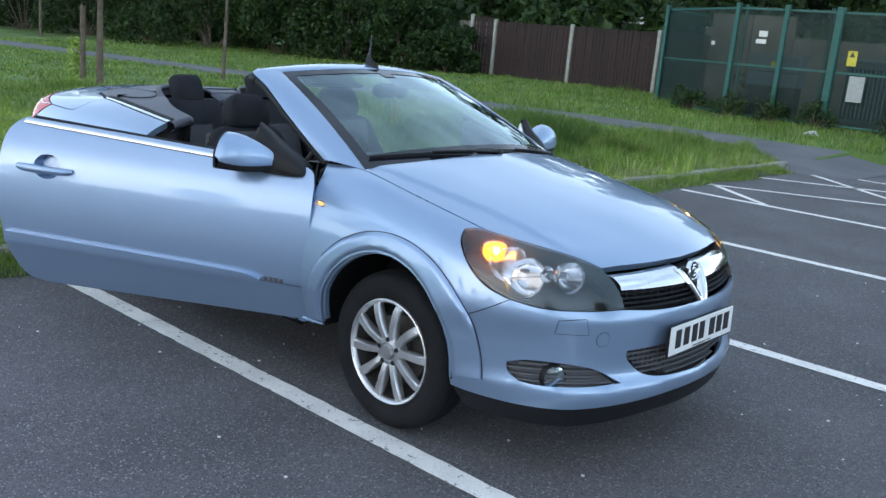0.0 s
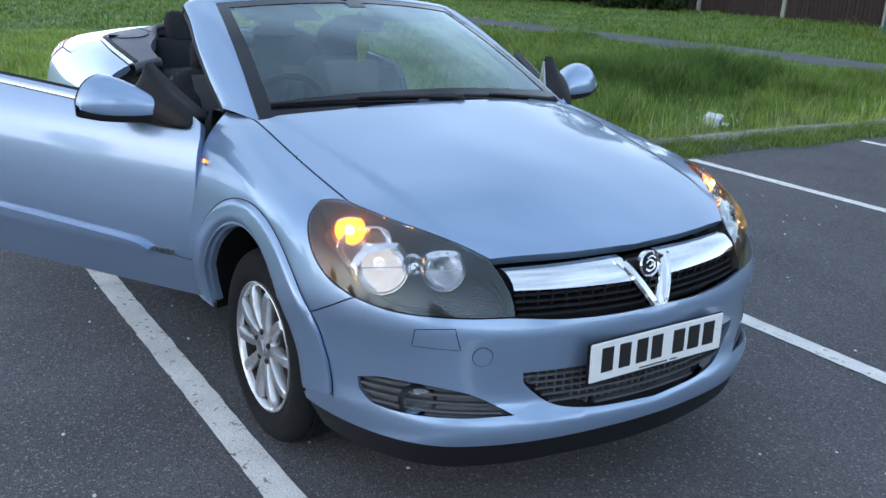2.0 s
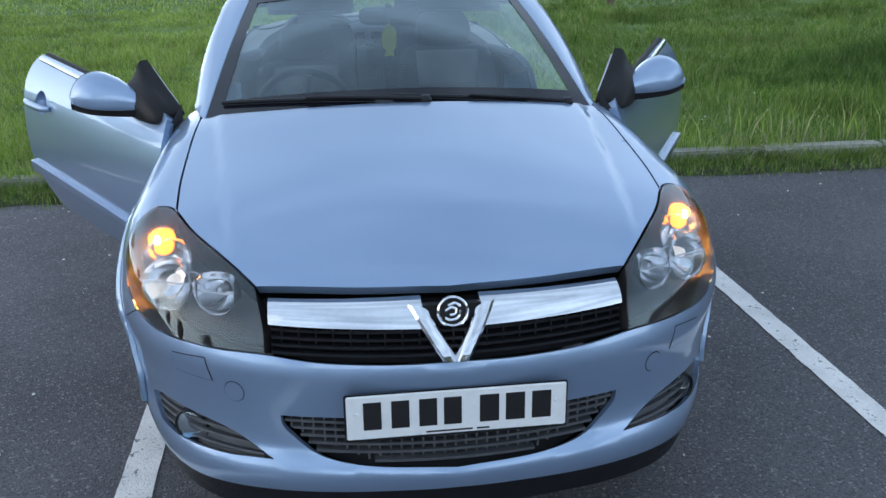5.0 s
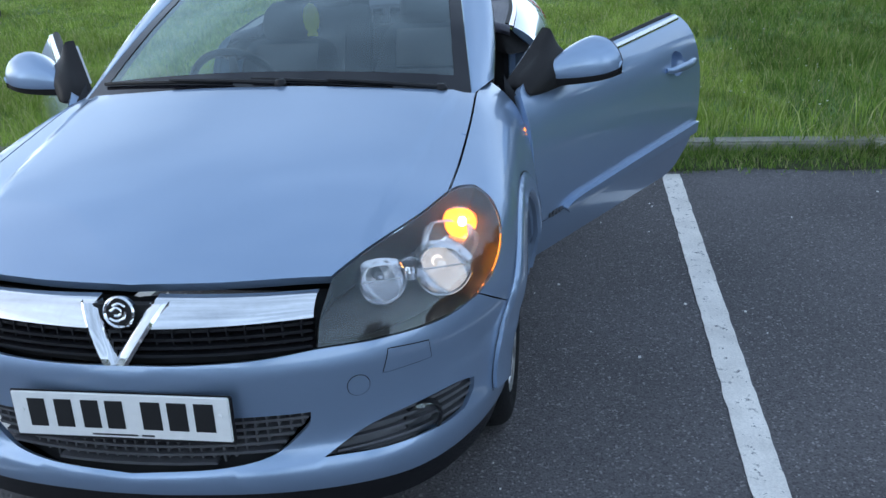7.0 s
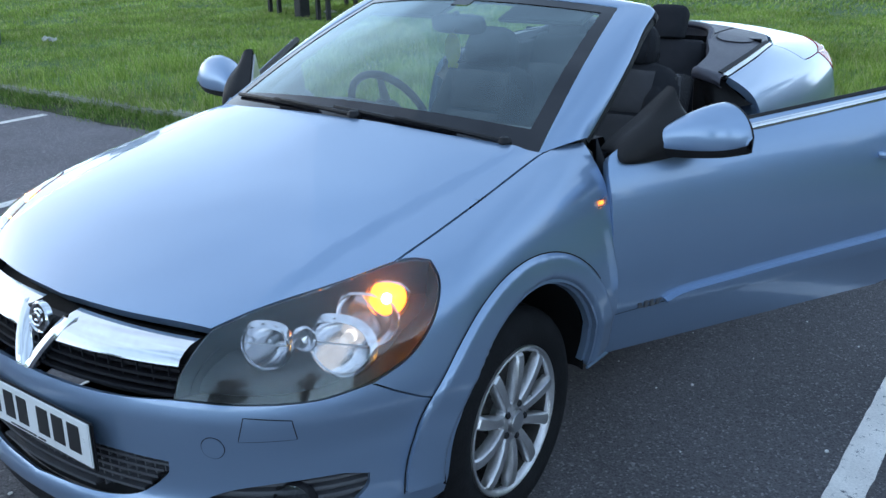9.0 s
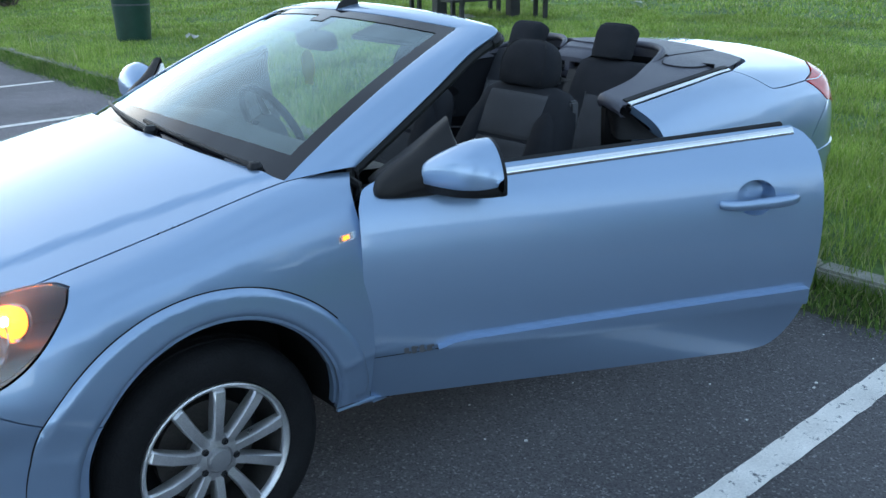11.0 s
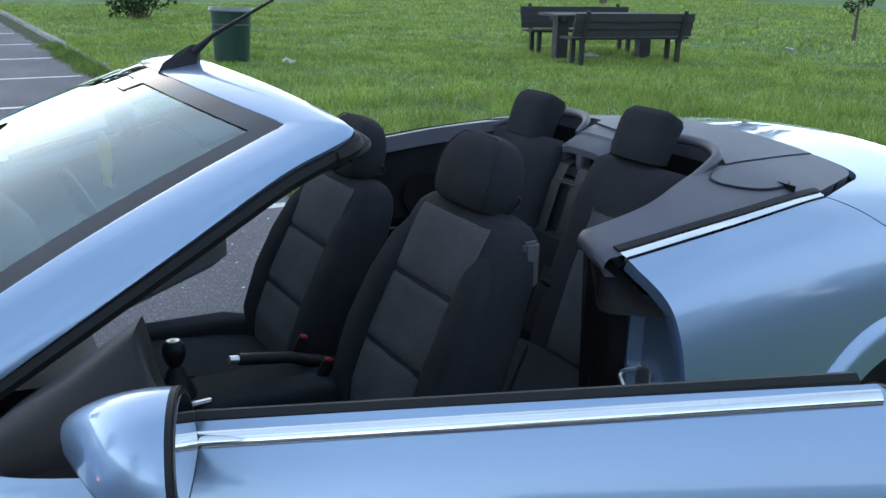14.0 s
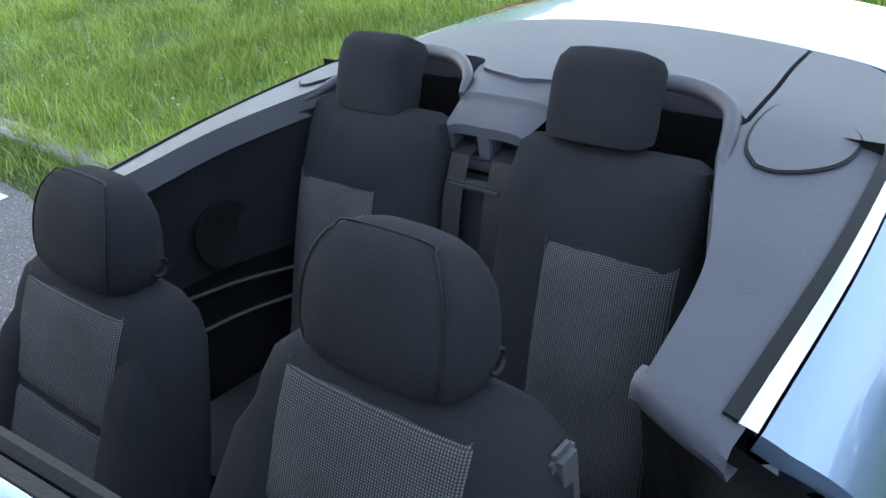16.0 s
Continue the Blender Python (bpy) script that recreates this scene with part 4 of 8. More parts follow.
def make_wheel(x, y, spin):
    wheel = new("wheel_rim")
    rim, spokes = bmesh.new(), []
    # barrel and lip; the wheel's axle is local z, outside up
    lathe(rim, [(0.1925, 0.012), (0.195, 0.022), (0.1995, 0.028), (0.2065, 0.032), (0.2105, 0.030), (0.2115, 0.022), (0.206, 0.016)], 56)
    for k in range(10):
        a = 2 * math.pi * k / 10 + spin
        rot = Matrix.Rotation(a, 4, "Z")
        rows = []
        for r, w, h, t in ((0.040, 0.018, 0.020, 0.03), (0.06, 0.0145, 0.026, 0.032), (0.09, 0.0145, 0.032, 0.034), (0.13, 0.0160, 0.036, 0.034), (0.17, 0.0172, 0.035, 0.03), (0.190, 0.0172, 0.031, 0.026), (0.199, 0.019, 0.020, 0.02)):
            bend = 0.004 * math.sin((r - 0.04) / 0.156 * math.pi)
            rows.append([rot @ Vector((r, s * w + bend, z)) for s, z in ((-1, h - t), (-1, h - 0.006), (-0.72, h), (0.72, h), (1, h - 0.006), (1, h - t))])
        spokes.append(rows)
    lathe(rim, [(0.066, -0.02), (0.066, 0.012), (0.060, 0.022), (0.038, 0.026), (0.036, 0.020), (0.033, 0.020), (0.031, 0.032), (0.02, 0.034), (0.001, 0.034)], 40)
    bmesh.ops.recalc_face_normals(rim, faces=rim.faces)
    out = Matrix.Translation((x, y, HUB_Z)) @ Matrix.Rotation(radians(-90 if y > 0 else 90), 4, "X") @ Matrix.Translation((0, 0, 0.012))
    bpy.data.objects.remove(wheel)
    wheel = part("wheel", rim, ALLOY, car, "silver ten-spoke alloy wheel")
    wheel.matrix_basis = out
    for rows in spokes:
        bm = loft(bmesh.new(), rows)
        bmesh.ops.recalc_face_normals(bm, faces=bm.faces)
        part("spoke", bm, ALLOY, wheel)
    bm = lathe(bmesh.new(), [(0.206, -0.13), (0.206, 0.014), (0.2125, 0.024), (0.222, 0.030), (0.242, 0.0385), (0.262, 0.040), (0.283, 0.034), (0.298, 0.024), (0.308, 0.010), (0.313, -0.008), (0.313, -0.0125), (0.306, -0.013), (0.306, -0.020), (0.3145, -0.021), (0.316, -0.043), (0.308, -0.044), (0.308, -0.052), (0.316, -0.053), (0.316, -0.08), (0.313, -0.105), (0.298, -0.125), (0.262, -0.14), (0.206, -0.13)], 64)
    bmesh.ops.recalc_face_normals(bm, faces=bm.faces)
    part("tyre", bm, RUBBER, wheel, "black road tyre")
    bm = lathe(bmesh.new(), [(0.045, -0.02), (0.06, -0.045), (0.139, -0.045), (0.14, -0.058), (0.139, -0.07), (0.05, -0.07)], 40)
    part("brake_disc", bm, DISC, wheel, "rusty steel brake disc")
    bm = lathe(bmesh.new(), [(0.20, -0.1), (0.0, -0.1)], 30)
    part("backing_plate", bm, BLACK, wheel)
    # the barrel is coloured dark so the gaps between spokes look shaded
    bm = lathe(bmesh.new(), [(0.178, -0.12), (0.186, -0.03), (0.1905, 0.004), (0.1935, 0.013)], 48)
    part("barrel", bm, BARRELSHADE, wheel, "wheel barrel coloured dark for the shade behind the spokes")
    for k in range(5):
        a = 2 * math.pi * k / 5 + spin + 0.3
        bm = lathe(bmesh.new(), [(0.010, 0.015), (0.010, 0.027), (0.007, 0.031), (0.001, 0.031)], 6, Matrix.Translation((0.049 * math.cos(a), 0.049 * math.sin(a), 0)))
        part("wheel_bolt", bm, BLACK, wheel, smooth=False)
    bm = lathe(bmesh.new(), [(0.029, 0.0335), (0.028, 0.0365), (0.001, 0.0375)], 32)
    part("hub_cap", bm, SATIN, wheel)
    return wheel


for x, y, spin in ((0, 0.765, 0.2), (0, -0.765, 0.1), (AXLE_R, 0.765, 0.42), (AXLE_R, -0.765, 0.0)):
    make_wheel(x, y, spin)
    s = 1 if y > 0 else -1
    up = ARCH_UP if x == 0 else 0.0
    turn = np.linspace(-0.12 if up else 0.02, math.pi + (0.12 if up else -0.02), 28)
    bm = loft(bmesh.new(), [[(x + r * math.cos(a), yy * s, HUB_Z + up + r * math.sin(a)) for a in turn] for yy, r in ((0.825 if up else 0.845, 0.352), (0.79, 0.368), (0.52, 0.368))])
    v0 = [(x + 0.368 * math.cos(a), 0.52 * s, HUB_Z + up + 0.368 * math.sin(a)) for a in turn]
    bm.faces.new([bm.verts.new(p) for p in v0])
    part("arch_liner", bm, SEAL, car, "black wheel arch liner")

# ---- lamps ----
def tuck(bm, depth=0.012):
    """Keep what lies in a lamp behind its lens."""
    p = np.array([v.co for v in bm.verts])
    f, g = body(p), slope(body, p)
    for v, a, n in zip(bm.verts, f, g):
        if a > -depth:
            v.co -= Vector(n * (a + depth))
    return bm


def lamp_unit(flip):
    s = -1 if flip else 1
    my = Matrix.Diagonal((1, s, 1, 1))
    outline = [edge_grille, edge_bonnet, edge_tip, edge_outer, edge_under]
    lamp = panel("headlight", LENS, car, (1, 0.8, 0.5), outline, step=0.022, flip=flip, gap=0.003, flange=0.004, lift=0.001, label="large clear headlamp with lit white and amber bulbs")
    lamp.visible_shadow = False
    panel("lamp_housing", HLBLACK, lamp, (1, 0.8, 0.5), outline, step=0.03, flip=flip, gap=0.004, flange=0.0, lift=-0.10, label="dark grey lamp housing")
    bm = bmesh.new()
    cols = panel("lamp_edge", HLBLACK, lamp, (1, 0.8, 0.5), outline, step=0.03, flip=flip, gap=0.0032, flange=0.105, lift=-0.004)
    # keep only the turned-in rim of the edge
    me = cols.data
    b2 = bmesh.new()
    b2.from_mesh(me)
    bmesh.ops.delete(b2, geom=[f for f in b2.faces if len(f.verts) == 3], context="FACES")
    me2 = bpy.data.meshes.new("lamp_edge")
    b2.to_mesh(me2)
    b2.free()
    me2.materials.append(HLBLACK)
    cols.data = me2
    for c, r, glow, name in (((0.509, 0.65, 0.702), 0.064, True, "low_beam"), ((0.625, 0.535, 0.715), 0.050, True, "high_beam")):
        way = Vector((1, 0.42, 0.12)).normalized()
        p = on_skin(c, (1, 0.8, 0.5))
        m = my @ Matrix.Translation(Vector(p) - way * 0.048) @ way.to_track_quat("Z", "Y").to_matrix().to_4x4()
        bm = lathe(bmesh.new(), [(r * 1.24, -0.012), (r * 1.2, 0.004), (r * 1.1, 0.010), (r * 1.06, 0.004), (r * 1.03, -0.002), (r, 0.004), (r * 0.93, -0.014), (r * 0.7, -0.036), (r * 0.4, -0.052), (r * 0.16, -0.056), (0.002, -0.056)], 32, m)
        bmesh.ops.recalc_face_normals(bm, faces=bm.faces)
        part(name, tuck(bm), REFLECT, lamp, "chrome lamp reflector")
        bm = lathe(bmesh.new(), [(r * 0.20, -0.05), (r * 0.22, -0.03), (r * 0.18, -0.016), (0.001, -0.012)], 16, m)
        part("bulb", bm, LIT if name == "low_beam" else SATIN, lamp, "lit white bulb" if name == "low_beam" else "")
        bm = tube(bmesh.new(), [m @ Vector((-r * 0.9, 0, -0.004)), m @ Vector((r * 0.9, 0, -0.004))], 0.002, 6)
        part("bulb_bar", tuck(bm), SATIN, lamp)
    # small middle reflector and the bright collar round the indicator
    p = on_skin((0.575, 0.595, 0.722), (1, 0.8, 0.5))
    way = Vector((1, 0.42, 0.12)).normalized()
    m = my @ Matrix.Translation(Vector(p) - way * 0.062) @ way.to_track_quat("Z", "Y").to_matrix().to_4x4()
    bm = lathe(bmesh.new(), [(0.030, 0.002), (0.028, 0.004), (0.026, -0.004), (0.018, -0.016), (0.001, -0.02)], 24, m)
    part("position_lamp", tuck(bm), REFLECT, lamp)
    p = on_skin((0.455, 0.675, 0.752), (1, 0.8, 0.5))
    m = my @ Matrix.Translation(Vector(p) - way * 0.066) @ way.to_track_quat("Z", "Y").to_matrix().to_4x4()
    bm = lathe(bmesh.new(), [(0.075, 0.006), (0.072, 0.008), (0.066, -0.004), (0.045, -0.022), (0.001, -0.03)], 32, m)
    part("reflector_bowl", tuck(bm), REFLECT, lamp)
    p = on_skin((0.395, 0.70, 0.79), (1, 0.8, 0.5))
    way = Vector((1, 0.6, 0.25)).normalized()
    m = my @ Matrix.Translation(Vector(p) - way * 0.045) @ way.to_track_quat("Z", "Y").to_matrix().to_4x4()
    bm = lathe(bmesh.new(), [(0.042, 0.0), (0.041, 0.010), (0.033, 0.019), (0.018, 0.024), (0.001, 0.026)], 24, m)
    part("indicator", tuck(bm, 0.008), AMBER, lamp, "glowing amber indicator lamp")
    part("indicator_bulb", lathe(bmesh.new(), [(0.013, 0.022), (0.010, 0.029), (0.001, 0.031)], 14, m), AMBERCORE, lamp, "bright amber bulb")
    bm = lathe(bmesh.new(), [(0.050, 0.004), (0.052, -0.002), (0.044, -0.012)], 24, m)
    part("indicator_ring", tuck(bm), REFLECT, lamp)
    # side repeater
    panel("side_repeater", LENS, car, (0, 1, 0), [[(-0.385, 0.85, 0.824), (-0.392, 0.85, 0.848)], [(-0.392, 0.85, 0.848), (-0.442, 0.85, 0.852)], [(-0.442, 0.85, 0.852), (-0.438, 0.85, 0.828)], [(-0.438, 0.85, 0.828), (-0.385, 0.85, 0.824)]], step=0.01, flip=flip, gap=0, lift=0.006, flange=0.008, label="small side repeater lamp")
    panel("repeater_glow", AMBER, bpy.data.objects[lamp.name], (0, 1, 0), [[(-0.402, 0.85, 0.831), (-0.405, 0.85, 0.843)], [(-0.405, 0.85, 0.843), (-0.424, 0.85, 0.844)], [(-0.424, 0.85, 0.844), (-0.422, 0.85, 0.833)], [(-0.422, 0.85, 0.833), (-0.402, 0.85, 0.831)]], step=0.01, flip=flip, gap=0, lift=0.002, flange=0.0)
    panel("repeater_base", REFLECT, lamp, (0, 1, 0), [[(-0.387, 0.85, 0.825), (-0.394, 0.85, 0.847)], [(-0.394, 0.85, 0.847), (-0.440, 0.85, 0.851)], [(-0.440, 0.85, 0.851), (-0.436, 0.85, 0.829)], [(-0.436, 0.85, 0.829), (-0.387, 0.85, 0.825)]], step=0.01, flip=flip, gap=0, lift=0.0008, flange=0.0)
    # fog lamp and its insert
    insert = panel("fog_insert", GREYPL, bumper, (1, 0.75, 0.08), fog_hole, step=0.02, flip=flip, gap=0.0, lift=-0.026, flange=0, label="dark grey fog lamp surround")
    for z in (0.378, 0.398, 0.418, 0.437):
        a, b = ((0.80, 0.46, z), (0.585, 0.768, z)) if z < 0.39 else (((0.785, 0.495, z), (0.575, 0.78, z)) if z < 0.41 else (((0.765, 0.53, z), (0.572, 0.785, z)) if z < 0.43 else ((0.72, 0.60, z), (0.60, 0.75, z))))
        pts = [on_skin(np.array(a) + (np.array(b) - np.array(a)) * k, (1, 0.75, 0.08)) for k in np.linspace(0, 1, 16)]
        nn = slope(body, np.array(pts))
        rows = [[np.array(q) - n * d + np.array((0, 0, h)) for d, h in ((0.028, 0.007), (0.012, 0.004), (0.010, -0.002), (0.028, -0.009))] for q, n in zip(pts, nn)]
        bm = loft(bmesh.new(), rows)
        bmesh.ops.transform(bm, matrix=my, verts=bm.verts)
        bmesh.ops.recalc_face_normals(bm, faces=bm.faces)
        part("fog_slat", bm, GREYPL, bumper)
    p = on_skin((0.672, 0.640, 0.392), (1, 0.75, 0.08))
    way = Vector((1, 0.45, 0.0)).normalized()
    m = my @ Matrix.Translation(Vector(p) - way * 0.010) @ way.to_track_quat("Z", "Y").to_matrix().to_4x4()
    bm = lathe(bmesh.new(), [(0.052, -0.020), (0.050, -0.004), (0.046, 0.002), (0.043, 0.000), (0.040, -0.008)], 32, m)
    part("fog_ring", bm, BLACK, bumper)
    bm = lathe(bmesh.new(), [(0.042, -0.004), (0.040, -0.014), (0.026, -0.026), (0.001, -0.030)], 28, m)
    part("fog_reflector", bm, REFLECT, bumper, "chrome fog lamp reflector")
    bm = lathe(bmesh.new(), [(0.042, -0.002), (0.025, 0.004), (0.001, 0.006)], 28, m)
    part("fog_lens", bm, LENS, bumper, "clear fog lamp glass").visible_shadow = False
    # washer flap and towing cap: fine grooves with a raised cover
    flap = [[(0.72, 0.575, 0.612), (0.665, 0.655, 0.608)], [(0.665, 0.655, 0.608), (0.66, 0.66, 0.565)], [(0.66, 0.66, 0.565), (0.735, 0.565, 0.560)], [(0.735, 0.565, 0.560), (0.72, 0.575, 0.612)]]
    panel("flap_seam", SEAL, bumper, (1, 0.75, 0.08), flap, step=0.015, flip=flip, gap=-0.0022, lift=0.0008, flange=0)
    panel("washer_flap", PAINT, bumper, (1, 0.75, 0.08), flap, step=0.015, flip=flip, gap=0.0, lift=0.0022, flange=0.001)
    cap = [[tuple(np.array((0.785, 0.525, 0.539)) + 0.026 * (math.cos(a) * np.array((0.5, -0.86, 0)) + math.sin(a) * np.array((0, 0, 1)))) for a in np.linspace(0, 2 * math.pi, 17)]]
    panel("cap_seam", SEAL, bumper, (1, 0.75, 0.08), cap, step=0.012, flip=flip, gap=-0.0018, lift=0.0008, flange=0)
    panel("towing_cap", PAINT, bumper, (1, 0.75, 0.08), cap, step=0.012, flip=flip, gap=0.0, lift=0.0022, flange=0.001)
    return lamp


lamp_unit(False)
lamp_unit(True)

# ---- grille, badge, number plate ----
grille = panel("grille_back", SEAL, car, (1, 0.3, 0.2), [[(0.772, 0, 0.785), (0.752, 0.22, 0.785), HL_UP], edge_grille[::-1], [HL_IN, (0.83, 0.30, 0.626), (0.88, 0, 0.626)], [(0.88, 0, 0.626), (0.772, 0, 0.785)]], step=0.03, both=True, seam=True, gap=-0.006, flange=0, lift=-0.06, label="black grille opening")
for z in (0.642, 0.658, 0.674, 0.690):
    bm = bmesh.new()
    pts = [on_skin((0.8, y, z), (1, 0, 0)) for y in np.linspace(-0.425, 0.425, 25)]
    loft(bm, [[p + np.array((-0.02 - d, 0, h)) for d, h in ((0.03, 0.003), (0.0, 0.004), (0.0, -0.003), (0.03, -0.004))] for p in pts])
    bmesh.ops.recalc_face_normals(bm, faces=bm.faces)
    part("grille_slat", bm, BLACK, grille)
for y in np.linspace(-0.40, 0.40, 21):
    a = on_skin((0.8, y, 0.665), (1, 0, 0))
    bm = box(bmesh.new(), (a[0] - 0.045, y, 0.668), (0.03, 0.004, 0.075))
    part("grille_rib", bm, BLACK, grille)


def bar_half(s):
    """The bright bar from the lamp to the middle, with its leg of the V."""
    bm = bmesh.new()
    pts = []
    for y in np.linspace(0.430, 0.070, 18):
        k = (0.430 - y) / 0.36
        zt, zb = 0.752 - 0.008 * k, 0.703 + 0.004 * k
        zt, zb = 0.7425 + 0.007 * k, 0.700 - 0.004 * k
        row = []
        for z, d in ((zt + 0.004, -0.02), (zt, 0.002), (zt - 0.010, 0.010), ((zt + zb) / 2, 0.014), (zb + 0.006, 0.010), (zb, 0.0), (zb - 0.004, -0.02)):
            q = on_skin((0.8, y, z), (1, 0, 0))
            row.append((q[0] + d - 0.012, y * s, z))
        pts.append(row)
    loft(bm, pts)
    v = []
    for k in np.linspace(0, 1, 10):
        z = 0.7485 - k * 0.113
        yc, w = 0.084 * (1 - k) + 0.014 * k, 0.021 - 0.003 * k
        q = on_skin((0.8, 0.03, z), (1, 0, 0))[0]
        v.append([(q + d - 0.004, (yc + o * w) * s, z) for o, d in ((-1, -0.02), (-0.95, 0.004), (-0.5, 0.012), (0.5, 0.012), (0.95, 0.004), (1, -0.02))])
    loft(bm, v)
    bmesh.ops.recalc_face_normals(bm, faces=bm.faces)
    return part("grille_bar", bm, CHROME, grille, "bright chrome grille bar")


bar_half(1)
bar_half(-1)
bx = on_skin((0.8, 0, 0.728), (1, 0, 0))[0]
bm = bmesh.new()
slab(bm, [(-0.07, 0.748), (0.07, 0.748), (0.01, 0.655), (-0.01, 0.655)], Matrix(((0, 0, 1, bx - 0.03), (1, 0, 0, 0), (0, 1, 0, 0), (0, 0, 0, 1))), 0.02)
part("badge_back", bm, SEAL, grille, smooth=False)
bmat = Matrix.Translation((bx + 0.002, 0, 0.735)) @ Matrix.Rotation(radians(78), 4, "Y")
bm = lathe(bmesh.new(), [(0.037, -0.01), (0.038, 0.004), (0.034, 0.008), (0.030, 0.004)], 36, bmat)
badge = part("badge", bm, CHROME, grille, "round chrome badge")
bm = lathe(bmesh.new(), [(0.031, 0.003), (0.001, 0.004)], 36, bmat)
part("badge_face", bm, BLACK, grille)
bm = bmesh.new()
for pts in (((-0.02, -0.012), (-0.005, -0.018), (0.012, -0.012), (0.018, 0.004)), ((-0.018, 0.004), (-0.004, 0.012), (0.008, 0.006), (0.004, -0.004), (-0.008, -0.006)), ((-0.012, 0.016), (0.004, 0.022), (0.018, 0.014))):
    tube(bm, [bmat @ Vector((-v, u, 0.007)) for u, v in [tuple(q) for q in smooth_path(pts, 4)]], 0.0035, 6)
part("badge_relief", bm, CHROME, grille)

plate_m = Matrix.Translation((0.9015, 0, 0.514)) @ Matrix.Rotation(radians(-2), 4, "Y") @ Matrix(((0, 0, 1, 0), (1, 0, 0, 0), (0, 1, 0, 0), (0, 0, 0, 1)))
bm = bmesh.new()
box(bm, (0, 0, 0), (0.52, 0.111, 0.006), 0.0025, plate_m)
plate = part("number_plate", bm, PLATE, car, "white front number plate with dark bars")
for i, u in enumerate((-0.2, -0.135, -0.07, -0.012, 0.075, 0.137, 0.2)):
    bm = box(bmesh.new(), (u, 0.004, 0.0036), (0.042 if i < 4 else 0.046, 0.070, 0.0014), 0, plate_m)
    part("plate_bar", bm, INK, plate, smooth=False)
for u, w in ((-0.02, 0.11), (0.06, 0.03)):
    part("plate_small_bar", box(bmesh.new(), (u, -0.047, 0.0036), (w, 0.004, 0.001), 0, plate_m), INK, plate, smooth=False)
for u in (-0.237, 0.237):
    part("plate_screw", lathe(bmesh.new(), [(0.006, 0.003), (0.005, 0.0055), (0.001, 0.006)], 12, plate_m @ Matrix.Translation((u, 0.01, 0))), PLATE, plate)
part("plate_holder", box(bmesh.new(), (0, -0.004, -0.006), (0.53, 0.122, 0.008), 0.003, plate_m), BLACK, plate)
# lower grille mesh
lg = panel("lower_grille", SEAL, bumper, (1, 0.3, 0), low_grille + [[(0.9, 0, 0.36), (0.9, 0, 0.49)]], step=0.04, both=True, seam=True, gap=-0.004, flange=0, lift=-0.05)
for z in (0.376, 0.395, 0.414, 0.433, 0.452, 0.471):
    ymax = 0.405 - 0.95 * max(0, 0.47 - z) ** 1.0 - (0.12 if z < 0.38 else 0)
    pts = [on_skin((0.85, y, z), (1, 0, 0)) for y in np.linspace(-ymax, ymax, 25)]
    bm = loft(bmesh.new(), [[p + np.array((-0.010 - d, 0, h)) for d, h in ((0.03, 0.004), (0.0, 0.004), (0.0, -0.003), (0.03, -0.004))] for p in pts])
    bmesh.ops.recalc_face_normals(bm, faces=bm.faces)
    part("lower_slat", bm, GREYPL, bumper)
for y in np.linspace(-0.39, 0.39, 31):
    z0 = 0.366 + max(0, (abs(y) - 0.2)) * 0.45
    a = on_skin((0.85, y, 0.43), (1, 0, 0))[0]
    part("lower_rib", box(bmesh.new(), (a - 0.028, y, (z0 + 0.486) / 2), (0.03, 0.005, 0.486 - z0)), GREYPL, bumper)

# ---- deck behind the seats, jambs ----
LINER = material("black_folded_rubber", (0.009, 0.0085, 0.009), 0.5, 0, 0.3, 14, 0.10, 120, spec=0.2)
deck_in = [(-1.79, 0.565, 1.015), (-2.0, 0.535, 1.04), (-2.18, 0.465, 1.06), (-2.33, 0.405, 1.07)]
deck_mid = [(-2.33, 0.405, 1.07), (-2.362, 0.418, 1.075), (-2.395, 0.427, 1.08)]
deck_out = [(-1.79, 0.678, 0.99), (-2.15, 0.668, 1.015), (-2.52, 0.636, 1.03)]
hatch = [[(-2.263, 0.495, 1.06), (-2.30, 0.466, 1.065), (-2.363, 0.447, 1.07), (-2.44, 0.440, 1.075), (-2.488, 0.446, 1.075), (-2.505, 0.475, 1.07), (-2.487, 0.53, 1.065), (-2.472, 0.572, 1.055), (-2.43, 0.592, 1.05), (-2.36, 0.592, 1.05), (-2.304, 0.566, 1.05), (-2.266, 0.525, 1.055), (-2.263, 0.495, 1.06)]]
DECK = material("dark_grey_soft_deck_cover", (0.074, 0.073, 0.094), 0.45, 0, 0.10, 7, 0.18, 500)
bf = [(-2.52, 0.636, 1.03), (-2.69, 0.578, 1.03), (-2.79, 0.535, 1.03), (-2.83, 0.475, 1.04), (-2.833, 0.372, 1.06)]
split = [(-2.395, 0.427, 1.08), (-2.55, 0.410, 1.08), (-2.70, 0.386, 1.07), (-2.833, 0.372, 1.06)]
